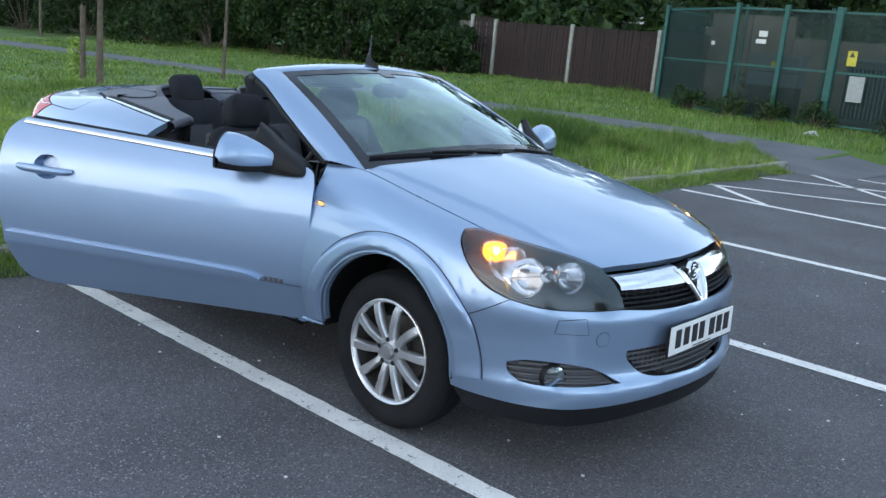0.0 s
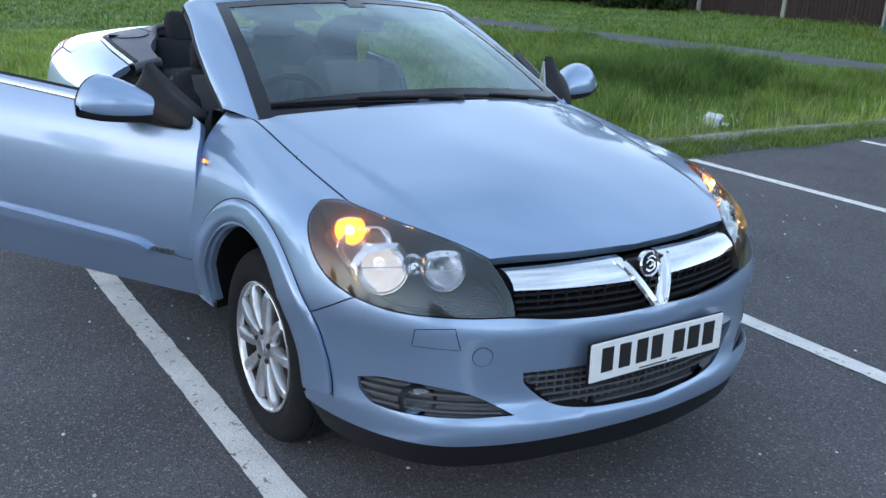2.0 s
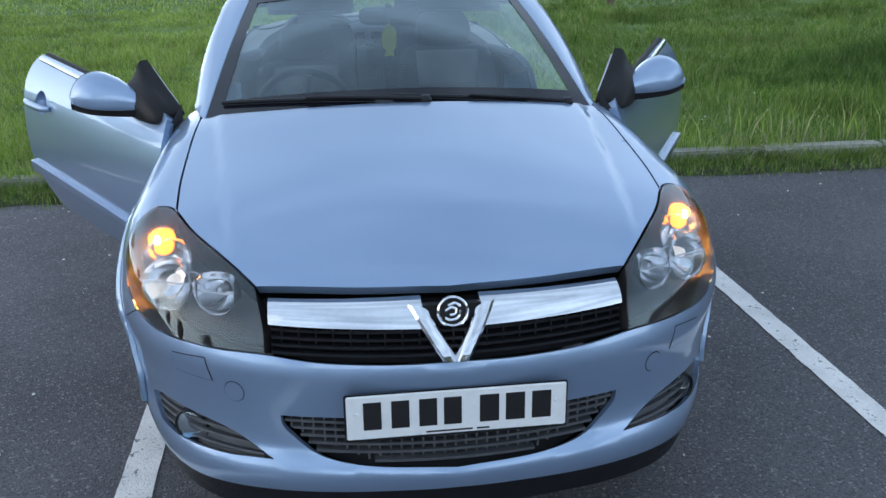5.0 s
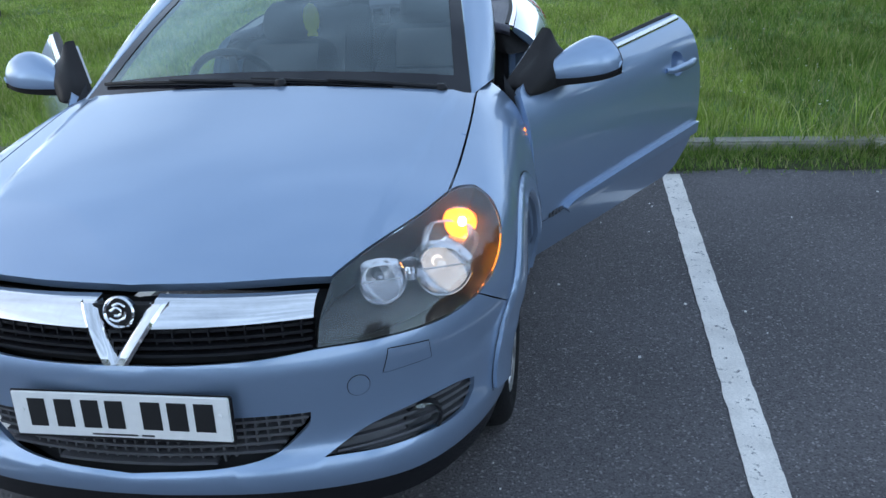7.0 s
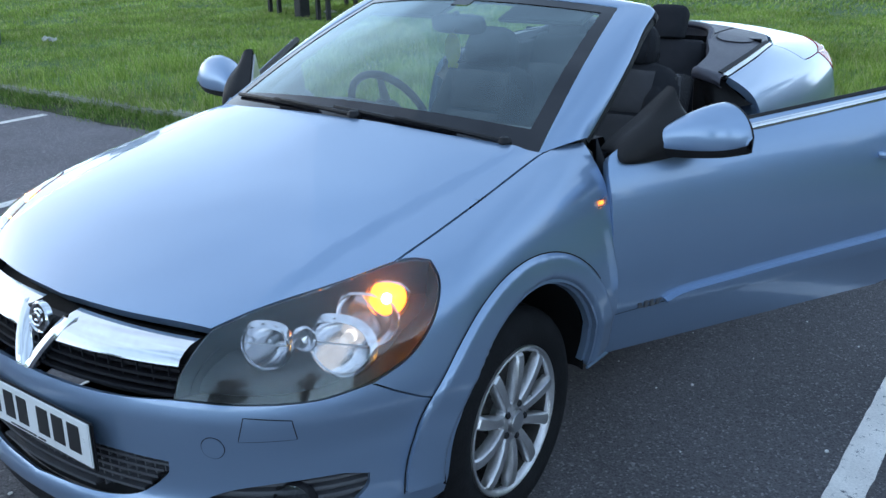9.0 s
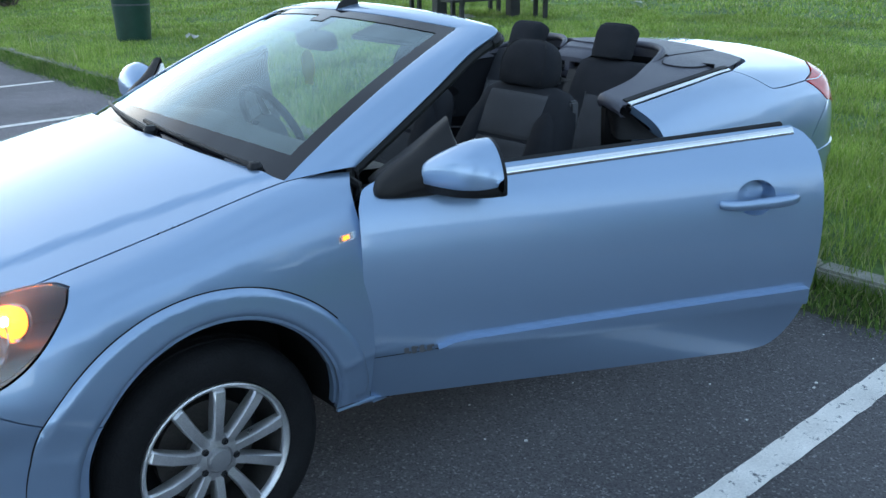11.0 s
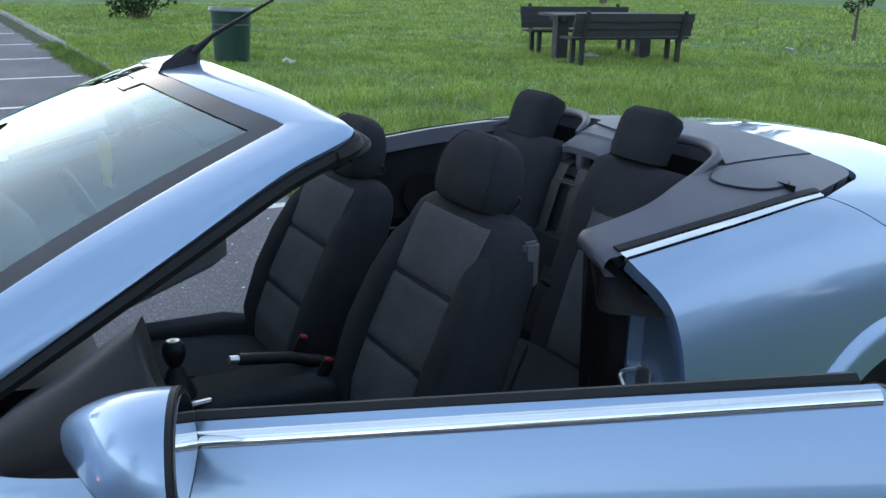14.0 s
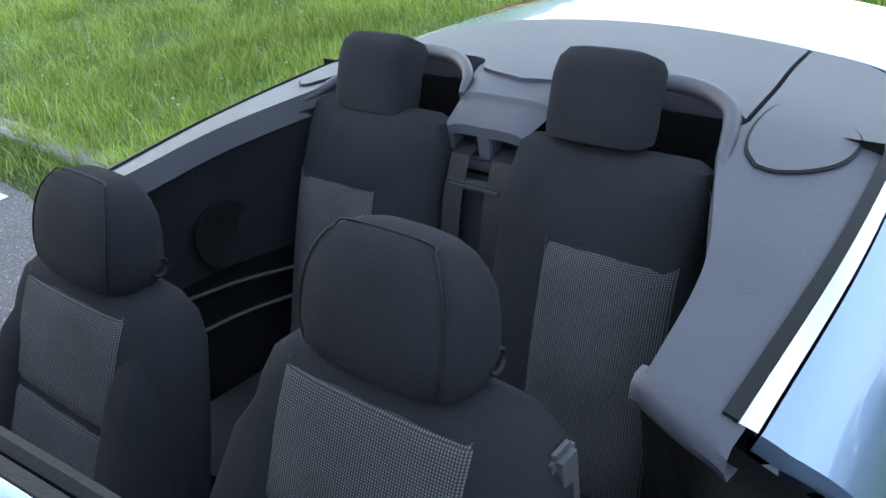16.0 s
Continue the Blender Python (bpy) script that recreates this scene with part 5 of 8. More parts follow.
for side in (False, True):
    arm = panel("deck_arm", DECK, car, (0, 0.2, 1), [deck_in, deck_mid, split, bf[::-1], deck_out[::-1], [(-1.79, 0.678, 0.99), (-1.79, 0.565, 1.015)]], step=0.03, flip=side, gap=0.003, flange=0.05, lift=0.004, label="dark grey soft roof-cover side arm")
    panel("deck_flap", DECK, arm, (0, 0.2, 1), hatch, step=0.012, flip=side, gap=0.0, lift=0.0095, flange=0.004)
    panel("flap_seam", SEAL, arm, (0, 0.2, 1), hatch, step=0.012, flip=side, gap=-0.005, lift=0.0072, flange=0.002)
    inner = [(x, y - 0.020, z) for x, y, z in deck_out]
    panel("deck_rubber", SEAL, arm, (0, 0.4, 1), [[(x, y - 0.001, z) for x, y, z in deck_out], [(-2.52, 0.635, 1.03), (-2.52, 0.616, 1.03)], inner[::-1], [(-1.79, 0.658, 0.99), (-1.79, 0.677, 0.99)]], step=0.015, flip=side, gap=0.0, lift=0.009, flange=0.006, label="black rubber edge strip")
    cs = panel("deck_chrome", CHROME, car, (0, 0.6, 1), [[(-1.793, 0.699, 0.985), (-2.15, 0.688, 1.012), (-2.52, 0.653, 1.03)], [(-2.52, 0.653, 1.03), (-2.52, 0.638, 1.035)], deck_out[::-1], [(-1.79, 0.678, 0.99), (-1.793, 0.699, 0.985)]], step=0.02, flip=side, gap=0.0, lift=0.005, flange=0.012, label="bright chrome waist strip")
mid_front = [(-2.395, 0.424, 1.08), (-2.435, 0.36, 1.08), (-2.455, 0.30, 1.08), (-2.46, 0.22, 1.09), (-2.44, 0.15, 1.1), (-2.39, 0.11, 1.1), (-2.36, 0.0, 1.1)]
split_c = [(x, y - 0.003, z) for x, y, z in split]
panel("deck_centre", DECK, car, (0, 0, 1), [mid_front, flip_y(mid_front)[::-1], flip_y(split_c), [(-2.833, -0.369, 1.06), (-2.84, 0, 1.075), (-2.833, 0.369, 1.06)], split_c[::-1]], step=0.04, gap=0.002, flange=0.05, lift=0.006, label="dark grey soft roof cover")
for s in (1, -1):
    # the raised rim round the hollow behind each rear headrest
    path = smooth_path([(-2.30, 0.100 * s, 1.086), (-2.355, 0.125 * s, 1.104), (-2.41, 0.19 * s, 1.112), (-2.438, 0.275 * s, 1.110), (-2.425, 0.345 * s, 1.106), (-2.385, 0.400 * s, 1.098), (-2.335, 0.424 * s, 1.086), (-2.26, 0.445 * s, 1.066), (-2.17, 0.480 * s, 1.046)], 6)
    part("hollow_rim", tube(bmesh.new(), path, [0.005 + 0.011 * math.sin(math.pi * i / (len(path) - 1)) ** 0.6 for i in range(len(path))], 12), DECK, car, "raised dark grey rim behind the headrest")
    # painted jamb behind the door, with black cover and latch
    bm = bmesh.new()
    zs = np.linspace(0.30, 0.885, 12)
    loft(bm, [[(-1.838 + (0.03 if z < 0.35 else 0), (side_w(np.array([z]))[0] - 0.006) * s, z), (-1.865, (side_w(np.array([z]))[0] - 0.035) * s, z), (-1.868, 0.70 * s, z), (-1.848, 0.675 * s, z), (-1.848, 0.60 * s, z)] for z in zs])
    bmesh.ops.recalc_face_normals(bm, faces=bm.faces)
    jamb = part("door_jamb", bm, PAINT, car)
    # the cover's rolled end
    bm = bmesh.new()
    rows = []
    for y in np.linspace(0.553, 0.686, 9):
        k = (y - 0.553) / 0.133
        z = on_skin((-1.80, y, 1.0), (0, 0, 1))[2] - 0.004 * (k > 0.9) - 0.010 * (k < 0.1)
        o = 0.006 * math.sin(math.pi * k)
        o += -0.010 + 0.034 * k
        rows.append([(-1.80 + min(o, 0), y * s, z + 0.004), (-1.783 + o, y * s, z + 0.003), (-1.771 + o, y * s, z - 0.006), (-1.766 + o, y * s, z - 0.022), (-1.772 + o, y * s, z - 0.038), (-1.79, y * s, z - 0.046)])
    loft(bm, rows)
    bmesh.ops.recalc_face_normals(bm, faces=bm.faces)
    part("cover_end", bm, DECK, car, "rolled dark grey end of the roof cover")
    # folded rubber below it and the black cap on the jamb
    bm = bmesh.new()
    rows = []
    for k in np.linspace(0, 1, 9):
        w = 0.006 * math.sin(k * 9)
        rows.append([(-1.90, 0.60 * s, 0.965 - 0.66 * k), (-1.81 - 0.02 * k, 0.553 * s, 0.965 - 0.66 * k), (-1.79 - 0.03 * k, 0.562 * s, 0.962 - 0.66 * k), (-1.782 - 0.035 * k + w, 0.59 * s, 0.960 - 0.66 * k), (-1.79 - 0.04 * k, 0.618 * s, 0.958 - 0.66 * k), (-1.80 - 0.045 * k + w, 0.65 * s, 0.955 - 0.655 * k), (-1.845, 0.67 * s, 0.955 - 0.655 * k)])
    loft(bm, rows)
    bmesh.ops.recalc_face_normals(bm, faces=bm.faces)
    part("jamb_curtain", bm, LINER, car, "black folded rubber jamb lining")
    bm = bmesh.new()
    rows = []
    for k in np.linspace(0, 1, 8):
        y0, y1 = 0.60 + 0.0 * k, 0.800 - 0.113 * k ** 0.75
        z = 0.872 + 0.105 * k
        rows.append([(-1.80 - 0.012 * (1 - k) - 0.024 * (1 - k) * t ** 3 + (0.012 * math.sin(math.pi * t) + 0.050 * math.exp(-((t - 0.38) / 0.3) ** 2)) * (1 - k) + 0.03 * k, (y0 + (y1 - y0) * t) * s, z - 0.012 * math.sin(math.pi * t) * (1 - k)) for t in np.linspace(0, 1, 9)])
    loft(bm, rows)
    loft(bm, [[(x - d, y, z) for x, y, z in rows[0]] for d in (0, 0.07)])
    bmesh.ops.recalc_face_normals(bm, faces=bm.faces)
    part("jamb_cover", bm, LINER, car, "black rubber jamb cover")
    bm = tube(bmesh.new(), smooth_path([(-1.865, 0.725 * s, 0.66), (-1.82, 0.72 * s, 0.665), (-1.815, 0.70 * s, 0.68), (-1.82, 0.69 * s, 0.70), (-1.865, 0.69 * s, 0.70)], 4), 0.006, 8)
    box(bm, (-1.868, 0.71 * s, 0.68), (0.01, 0.06, 0.08), 0.004)
    part("door_latch", bm, SATIN, car, "steel door latch")
for side in (False, True):
    skin_strip("bumper_strip", PAINT, car, [(-2.80, 0.865, 0.640), (-2.95, 0.86, 0.648), (-3.10, 0.835, 0.655), (-3.22, 0.78, 0.655), (-3.34, 0.68, 0.655)], 0.048, 0.006, side, (-0.5, 1, 0), body, flange=0.012)

# ---- cabin ----
FABRIC2 = material("grey_ribbed_seat_fabric", (0.20, 0.20, 0.215), 0.95, 0, 0.2, 9, 0.3, 500, spec=0.15)
fn_, fl_ = FABRIC2.node_tree.nodes, FABRIC2.node_tree.links
wave = fn_.new("ShaderNodeTexWave")
wave.bands_direction = "Z"
wave.inputs["Scale"].default_value = 92.0
wave.inputs["Distortion"].default_value = 0.3
fl_.new([n for n in fn_ if n.type == "MAPPING"][0].outputs[0], wave.inputs["Vector"])
wm = fn_.new("ShaderNodeMix")
wm.data_type, wm.blend_type = "RGBA", "MULTIPLY"
wm.inputs[0].default_value = 0.84
bs_ = fn_["Principled BSDF"]
fl_.new(bs_.inputs["Base Color"].links[0].from_socket, wm.inputs[6])
wave2 = fn_.new("ShaderNodeTexWave")
wave2.bands_direction = "Y"
wave2.inputs["Scale"].default_value, wave2.inputs["Distortion"].default_value = 76.0, 0.2
fl_.new([n for n in fn_ if n.type == "MAPPING"][0].outputs[0], wave2.inputs["Vector"])
wboth = fn_.new("ShaderNodeMix")
wboth.data_type, wboth.blend_type = "RGBA", "MULTIPLY"
wboth.inputs[0].default_value = 0.85
fl_.new(wave2.outputs["Color"], wboth.inputs[6])
fl_.new(wave.outputs["Color"], wboth.inputs[7])
fl_.new(wboth.outputs[2], wm.inputs[7])
fl_.new(wm.outputs[2], bs_.inputs["Base Color"])
TONGUE = (-2.065, 0.105, 0.655)
LINING = material("black_side_lining", (0.011, 0.012, 0.015), 0.8, 0, 0.2, 10, 0.3, 300, spec=0.25)
CARPET = material("black_carpet", (0.012, 0.012, 0.013), 1.0, 0, 0.3, 30, 0.8, 500, spec=0.1)
REDPL = material("red_buckle_plastic", (0.45, 0.05, 0.05), 0.4)
YELLOW = material("yellow_card", (0.88, 0.78, 0.06), 0.7, 0, 0.08, 40)
CREAM = material("silver_grey_console_trim", (0.20, 0.205, 0.215), 0.4, 0.4, 0.08, 20)

# floor, bulkheads, side linings
bm = bmesh.new()
box(bm, (-1.60, 0, 0.245), (1.9, 1.42, 0.05), 0.01)
box(bm, (-1.35, 0, 0.33), (1.7, 0.26, 0.16), 0.04)
box(bm, (-3.0, 0, 0.33), (0.8, 1.2, 0.05), 0.01)
box(bm, (0.25, 0, 0.24), (0.9, 0.96, 0.04), 0.01)
cabin_floor = part("cabin_floor", bm, CARPET, car, "black carpeted cabin floor")
bm = bmesh.new()
loft(bm, [[(x, y, z) for y in np.linspace(-0.68, 0.68, 7)] for x, z in ((-0.36, 0.25), (-0.36, 0.9), (-0.27, 0.93))])
part("front_bulkhead", bm, SEAL, car)
bm = bmesh.new()
loft(bm, [[(x, y, z) for y in np.linspace(-0.63, 0.63, 7)] for x, z in ((-2.30, 0.30), (-2.36, 0.6), (-2.42, 0.9), (-2.43, 1.06))])
part("rear_bulkhead", bm, CARPET, car)
for s in (1, -1):
    bm = bmesh.new()
    rows = []
    for k in np.linspace(0, 1, 12):
        x = -1.80 - 0.56 * k
        yi = float(curve_fn((-2.41, -2.31, -2.18, -2.0, -1.79), (0.40, 0.40, 0.467, 0.537, 0.567))(np.array([x]))[0])
        rows.append([(x, (yi + e) * s, z) for z, e in ((0.3, 0.05), (0.5, 0.05), (0.70, 0.03), (0.74, 0.0), (0.9, 0.012), (0.98, 0.006), (1.0 + 0.05 * k, 0.0))])
    loft(bm, rows)
    lining = part("rear_side_lining", bm, LINING, car, "dark grey rear side lining")
    # edges of the side pocket
    for z0, z1 in ((0.705, 0.672), (0.612, 0.604)):
        pts = [(x, (float(np.interp(x, (-2.31, -2.18, -2.0, -1.79), (0.40, 0.467, 0.537, 0.567))) + 0.02) * s, z0 + (z1 - z0) * k) for k, x in zip(np.linspace(0, 1, 8), np.linspace(-1.83, -2.17, 8))]
        part("pocket_edge", tube(bmesh.new(), pts, 0.005, 6), GREYPL, lining)
    m = Matrix.Translation((-1.99, 0.538 * s, 0.82)) @ Matrix.Rotation(radians(90 * s), 4, "X") @ Matrix.Rotation(radians(0), 4, "Z")
    bm = lathe(bmesh.new(), [(0.075, 0.0), (0.075, 0.008), (0.065, 0.008), (0.05, 0.003), (0.001, 0.004)], 28, m)
    part("speaker", bm, BLACK, car, "round black loudspeaker grille")


def pillow(name, mat, parent, sections, e=0.55, n=26, label=""):
    """A stuffed form through sections of (centre, half width along y, half depth, lean in degrees)."""
    sp = lambda v: math.copysign(abs(v) ** e, v)
    rows = []
    for c, w, d, lean in sections:
        a = radians(lean)
        rows.append([np.array(c) + np.array((math.cos(a), 0, math.sin(a))) * d * sp(math.cos(t)) + np.array((0, 1.0, 0)) * w * sp(math.sin(t)) for t in np.linspace(0, 2 * math.pi, n, endpoint=False)])
    bm = loft(bmesh.new(), rows, True)
    for r in (0, -1):
        bm.verts.ensure_lookup_table()
        k = 0 if r == 0 else (len(rows) - 1) * n
        bm.faces.new([bm.verts[k + i] for i in range(n)])
    bmesh.ops.recalc_face_normals(bm, faces=bm.faces)
    return part(name, bm, mat, parent, label)


def insert_panel(parent, sections, z0, z1, wi, e=0.55, out=0.006, off=0.0):
    """A ribbed insert laid on the front of a backrest made by pillow()."""
    zs = [c[2] for c, w, d, lean in sections]
    at = lambda vals, z: float(np.interp(z, zs, vals))
    rows = []
    for z in np.linspace(z0, z1, 15):
        cx, w, d, lean = (at(v, z) for v in ([c[0] for c, *_ in sections], [q[1] for q in sections], [q[2] for q in sections], [q[3] for q in sections]))
        yc, a = sections[0][0][1], radians(lean)
        edge = abs((z - (z0 + z1) / 2) / ((z1 - z0) / 2)) ** 14
        row = []
        for s in (-1.0, -0.985, -0.93, -0.6, -0.3, 0, 0.3, 0.6, 0.93, 0.985, 1.0):
            k = min(0.999, abs((off + s * wi) / w)) ** (1 / e)
            f = math.sqrt(1 - k * k) ** e
            o = (out if abs(s) < 0.95 else (0.3 * out if abs(s) < 0.99 else -0.006)) * (1 - 1.5 * edge)
            row.append((cx + math.cos(a) * (d * f + o), yc + off + s * wi, z + math.sin(a) * (d * f + o)))
        rows.append(row)
    bm = loft(bmesh.new(), rows)
    bmesh.ops.recalc_face_normals(bm, faces=bm.faces)
    return part("backrest_insert", bm, FABRIC2, parent, "grey ribbed fabric insert")


def front_seat(yc, side, dx=0.0, dz=0.0):
    """side: +1 when its door is on the left."""
    form = [((-1.40, yc, 0.42), 0.20, 0.05, 10), ((-1.405, yc, 0.45), 0.235, 0.085, 10), ((-1.43, yc, 0.55), 0.25, 0.10, 12), ((-1.475, yc, 0.68), 0.255, 0.095, 14), ((-1.525, yc, 0.80), 0.248, 0.087, 15),
            ((-1.565, yc, 0.90), 0.236, 0.080, 15), ((-1.590, yc, 0.96), 0.226, 0.075, 15), ((-1.604, yc, 1.00), 0.208, 0.067, 15), ((-1.612, yc, 1.022), 0.180, 0.052, 15), ((-1.616, yc, 1.035), 0.130, 0.026, 15)]
    form = [((c[0] - 0.035, c[1] + 0.008 * side, c[2]), w, d, a) for c, w, d, a in form]
    back = pillow("front_seat", FABRIC, car, form, label="charcoal fabric front car seat with ribbed inserts")
    for z0, z1 in ((0.47, 0.66), (0.664, 0.83), (0.834, 1.008)):
        insert_panel(back, form, z0, z1, 0.150, out=0.004)
    # stuffed side bolsters that stand proud of the insert
    for s in (1, -1):
        pillow("back_bolster", FABRIC, back, [((c[0] + math.cos(radians(a)) * d * 0.55, yc + s * (w - 0.062), c[2] + math.sin(radians(a)) * d * 0.55), 0.058 * k, d * 0.68 * k, a) for (c, w, d, a), k in zip(form[1:7], (0.75, 0.95, 1.0, 1.0, 0.82, 0.4))], 0.7)
    pillow("seat_cushion", FABRIC, back, [((-1.47, yc, 0.36), 0.20, 0.05, 88), ((-1.42, yc, 0.40), 0.25, 0.085, 86), ((-1.25, yc, 0.43), 0.262, 0.09, 84), ((-1.05, yc, 0.455), 0.262, 0.085, 82), ((-0.96, yc, 0.46), 0.25, 0.07, 78), ((-0.925, yc, 0.45), 0.22, 0.04, 70)])
    for s in (1, -1):
        pillow("bolster", FABRIC, back, [((-1.40, yc + 0.215 * s, 0.50), 0.035, 0.03, 86), ((-1.30, yc + 0.22 * s, 0.515), 0.05, 0.04, 86), ((-1.05, yc + 0.225 * s, 0.525), 0.05, 0.035, 84), ((-0.97, yc + 0.22 * s, 0.51), 0.035, 0.02, 80)])
    rest = [((x, yc, z), w, d, a) for x, z, w, d, a in ((-1.628, 1.030, 0.088, 0.036, 12), (-1.630, 1.035, 0.114, 0.050, 12), (-1.634, 1.049, 0.126, 0.059, 12), (-1.642, 1.080, 0.132, 0.063, 12), (-1.652, 1.115, 0.131, 0.061, 14), (-1.662, 1.145, 0.123, 0.057, 16),
            (-1.669, 1.167, 0.110, 0.050, 17), (-1.675, 1.182, 0.093, 0.042, 18), (-1.679, 1.192, 0.072, 0.032, 18), (-1.682, 1.1975, 0.046, 0.019, 18), (-1.683, 1.1995, 0.014, 0.006, 18))]
    pillow("headrest", FABRIC, back, rest, 0.58, 36)
    # the seam round its front
    k = 0.84 ** (1 / 0.58)
    at = lambda q, s: (q[0][0] + math.cos(radians(q[3])) * q[2] * (math.sqrt(1 - k * k) ** 0.58 - 0.005), yc + s * 0.84 * q[1], q[0][2] + math.sin(radians(q[3])) * q[2])
    part("headrest_seam", tube(bmesh.new(), smooth_path([at(q, 1) for q in rest[1:9]] + [at(q, -1) for q in rest[8:0:-1]], 4), 0.0018, 5), SEAL, back)
    for s in (1, -1):
        m = Matrix.Translation((-1.668, yc + 0.122 * s, 1.062)) @ Matrix.Rotation(radians(-90 * s), 4, "X")
        bm = lathe(bmesh.new(), [(0.019, -0.01), (0.019, 0.004), (0.015, 0.007), (0.012, 0.003), (0.001, 0.004)], 20, m)
        part("headrest_knob", bm, BLACK, back, "round black adjusting knob")
        bm = tube(bmesh.new(), [(-1.62, yc + 0.07 * s, 0.98), (-1.635, yc + 0.07 * s, 1.05)], 0.007, 8)
        part("headrest_post", bm, SATIN, back)
    bm = box(bmesh.new(), (-1.645, yc + 0.222 * side, 0.945), (0.045, 0.022, 0.11), 0.008, None)
    part("belt_guide", bm, GREYPL, back, "grey plastic seat belt guide")
    bm = loft(bmesh.new(), [[(-1.50 - 0.14 * k, yc + (0.258 - 0.02 * k) * side, 0.50 + 0.25 * k + dz) for dz in (-0.012, 0.012)] for k in np.linspace(0, 1, 8)])
    part("seat_side_pull", bm, BLACK, back)
    back.matrix_basis = Matrix.Translation((dx, 0, dz))
    return back


front_seat(0.322, 1, -0.005, 0.0)
front_seat(-0.332, -1, 0.014, -0.055)


def rear_seat(yc, hy, dz):
    form = [((-2.05, yc, 0.45), 0.18, 0.07, 12), ((-2.09, yc, 0.55), 0.193, 0.085, 14), ((-2.15, yc, 0.75), 0.19, 0.08, 16), ((-2.205, yc, 0.92), 0.188, 0.07, 16), ((-2.235, yc, 1.00), 0.185, 0.055, 16), ((-2.25, yc, 1.045), 0.178, 0.038, 16), ((-2.256, yc, 1.06), 0.155, 0.014, 16)]
    back = pillow("rear_seat", FABRIC, car, form, label="charcoal fabric rear car seat with ribbed insert")
    insert_panel(back, form, 0.50, 0.915, 0.118, off=math.copysign(0.055, yc))
    pillow("seat_cushion", FABRIC, back, [((-2.10, yc, 0.40), 0.2, 0.05, 88), ((-2.0, yc, 0.43), 0.24, 0.09, 86), ((-1.78, yc, 0.45), 0.24, 0.08, 82), ((-1.70, yc, 0.44), 0.21, 0.05, 76)])
    # headrest with a lip that curls back at the top
    pillow("headrest", FABRIC, back, [((x, hy, z + dz), w, d, lean) for x, z, w, d, lean in ((-2.25, 1.063, 0.078, 0.028, 10), (-2.252, 1.07, 0.092, 0.042, 10), (-2.260, 1.095, 0.094, 0.046, 10), (-2.272, 1.13, 0.093, 0.046, 12), (-2.288, 1.162, 0.092, 0.052, 18), (-2.303, 1.182, 0.088, 0.052, 26), (-2.315, 1.194, 0.079, 0.04, 30), (-2.32, 1.199, 0.054, 0.022, 30), (-2.321, 1.2005, 0.015, 0.006, 30))], 0.5)
    return back


rear_seat(0.258, 0.232, 0.0)
rear_seat(-0.268, -0.287, -0.02)
# middle console between the rear seats, belts
bm = bmesh.new()
rows = [[(x - (0.05 if abs(y) > 0.072 else 0), y, z) for y in (-0.078, -0.071, -0.03, 0.03, 0.071, 0.078)] for x, z in ((-2.05, 0.45), (-2.07, 0.60), (-2.12, 0.78), (-2.125, 0.80), (-2.16, 0.805), (-2.19, 0.92), (-2.20, 0.955), (-2.235, 0.96))]
loft(bm, rows)
bmesh.ops.recalc_face_normals(bm, faces=bm.faces)
rear_console = part("rear_console", bm, LINING, car, "dark rear centre console")
part("console_ledge", box(bmesh.new(), (-2.200, 0, 0.955), (0.03, 0.125, 0.016), 0.006), DASH, rear_console)
# upper bridge with the two belt slots and its shelf
bm = loft(bmesh.new(), [[(x, w * t, z - 0.012 * abs(t) ** 6) for t in np.linspace(-1, 1, 9)] for x, w, z in ((-2.238, 0.094, 1.036), (-2.237, 0.094, 1.056), (-2.245, 0.094, 1.066), (-2.30, 0.105, 1.085), (-2.305, 0.107, 1.094), (-2.36, 0.13, 1.103), (-2.44, 0.16, 1.106))])
bmesh.ops.recalc_face_normals(bm, faces=bm.faces)
bridge = part("belt_bridge", bm, DECK, car, "dark grey moulded bridge with two belt slots")
for y0, y1 in ((-0.095, -0.080), (-0.022, 0.012), (0.078, 0.095)):
    part("slot_post", box(bmesh.new(), (-2.262, (y0 + y1) / 2, 1.015), (0.05, y1 - y0, 0.05), 0.004), DECK, bridge)
part("slot_sill", box(bmesh.new(), (-2.262, 0, 0.978), (0.05, 0.19, 0.03), 0.006), DECK, bridge)
part("slot_back", box(bmesh.new(), (-2.275, 0, 1.015), (0.006, 0.18, 0.06)), SEAL, bridge)
for y in (-0.045, 0.05):
    bm = loft(bmesh.new(), [[(x + 0.014, y + dy, z) for dy in (-0.022, 0.022)] for x, z in ((-2.27, 1.015), (-2.23, 1.005), (-2.195, 0.94), (-2.15, 0.80), (-2.09, 0.65), (-2.04, 0.52))])
    part("seat_belt", bm, BLACK, car, "black seat belt webbing")
bm = bmesh.new()
tm = Matrix.Translation(TONGUE) @ Matrix.Rotation(radians(14), 4, "Y")
part("tongue_grip", box(bmesh.new(), (0, 0, 0.033), (0.012, 0.066, 0.020), 0.004, tm), BLACK, car, "black plastic belt tongue grip")
for dy in (-0.014, 0.014):
    box(bm, (0, dy, 0.0), (0.005, 0.009, 0.05), 0.002, tm)
for dz in (-0.024, 0.006):
    box(bm, (0, 0, dz), (0.005, 0.036, 0.009), 0.002, tm)
part("belt_tongue", bm, SATIN, car, "steel seat belt tongue")

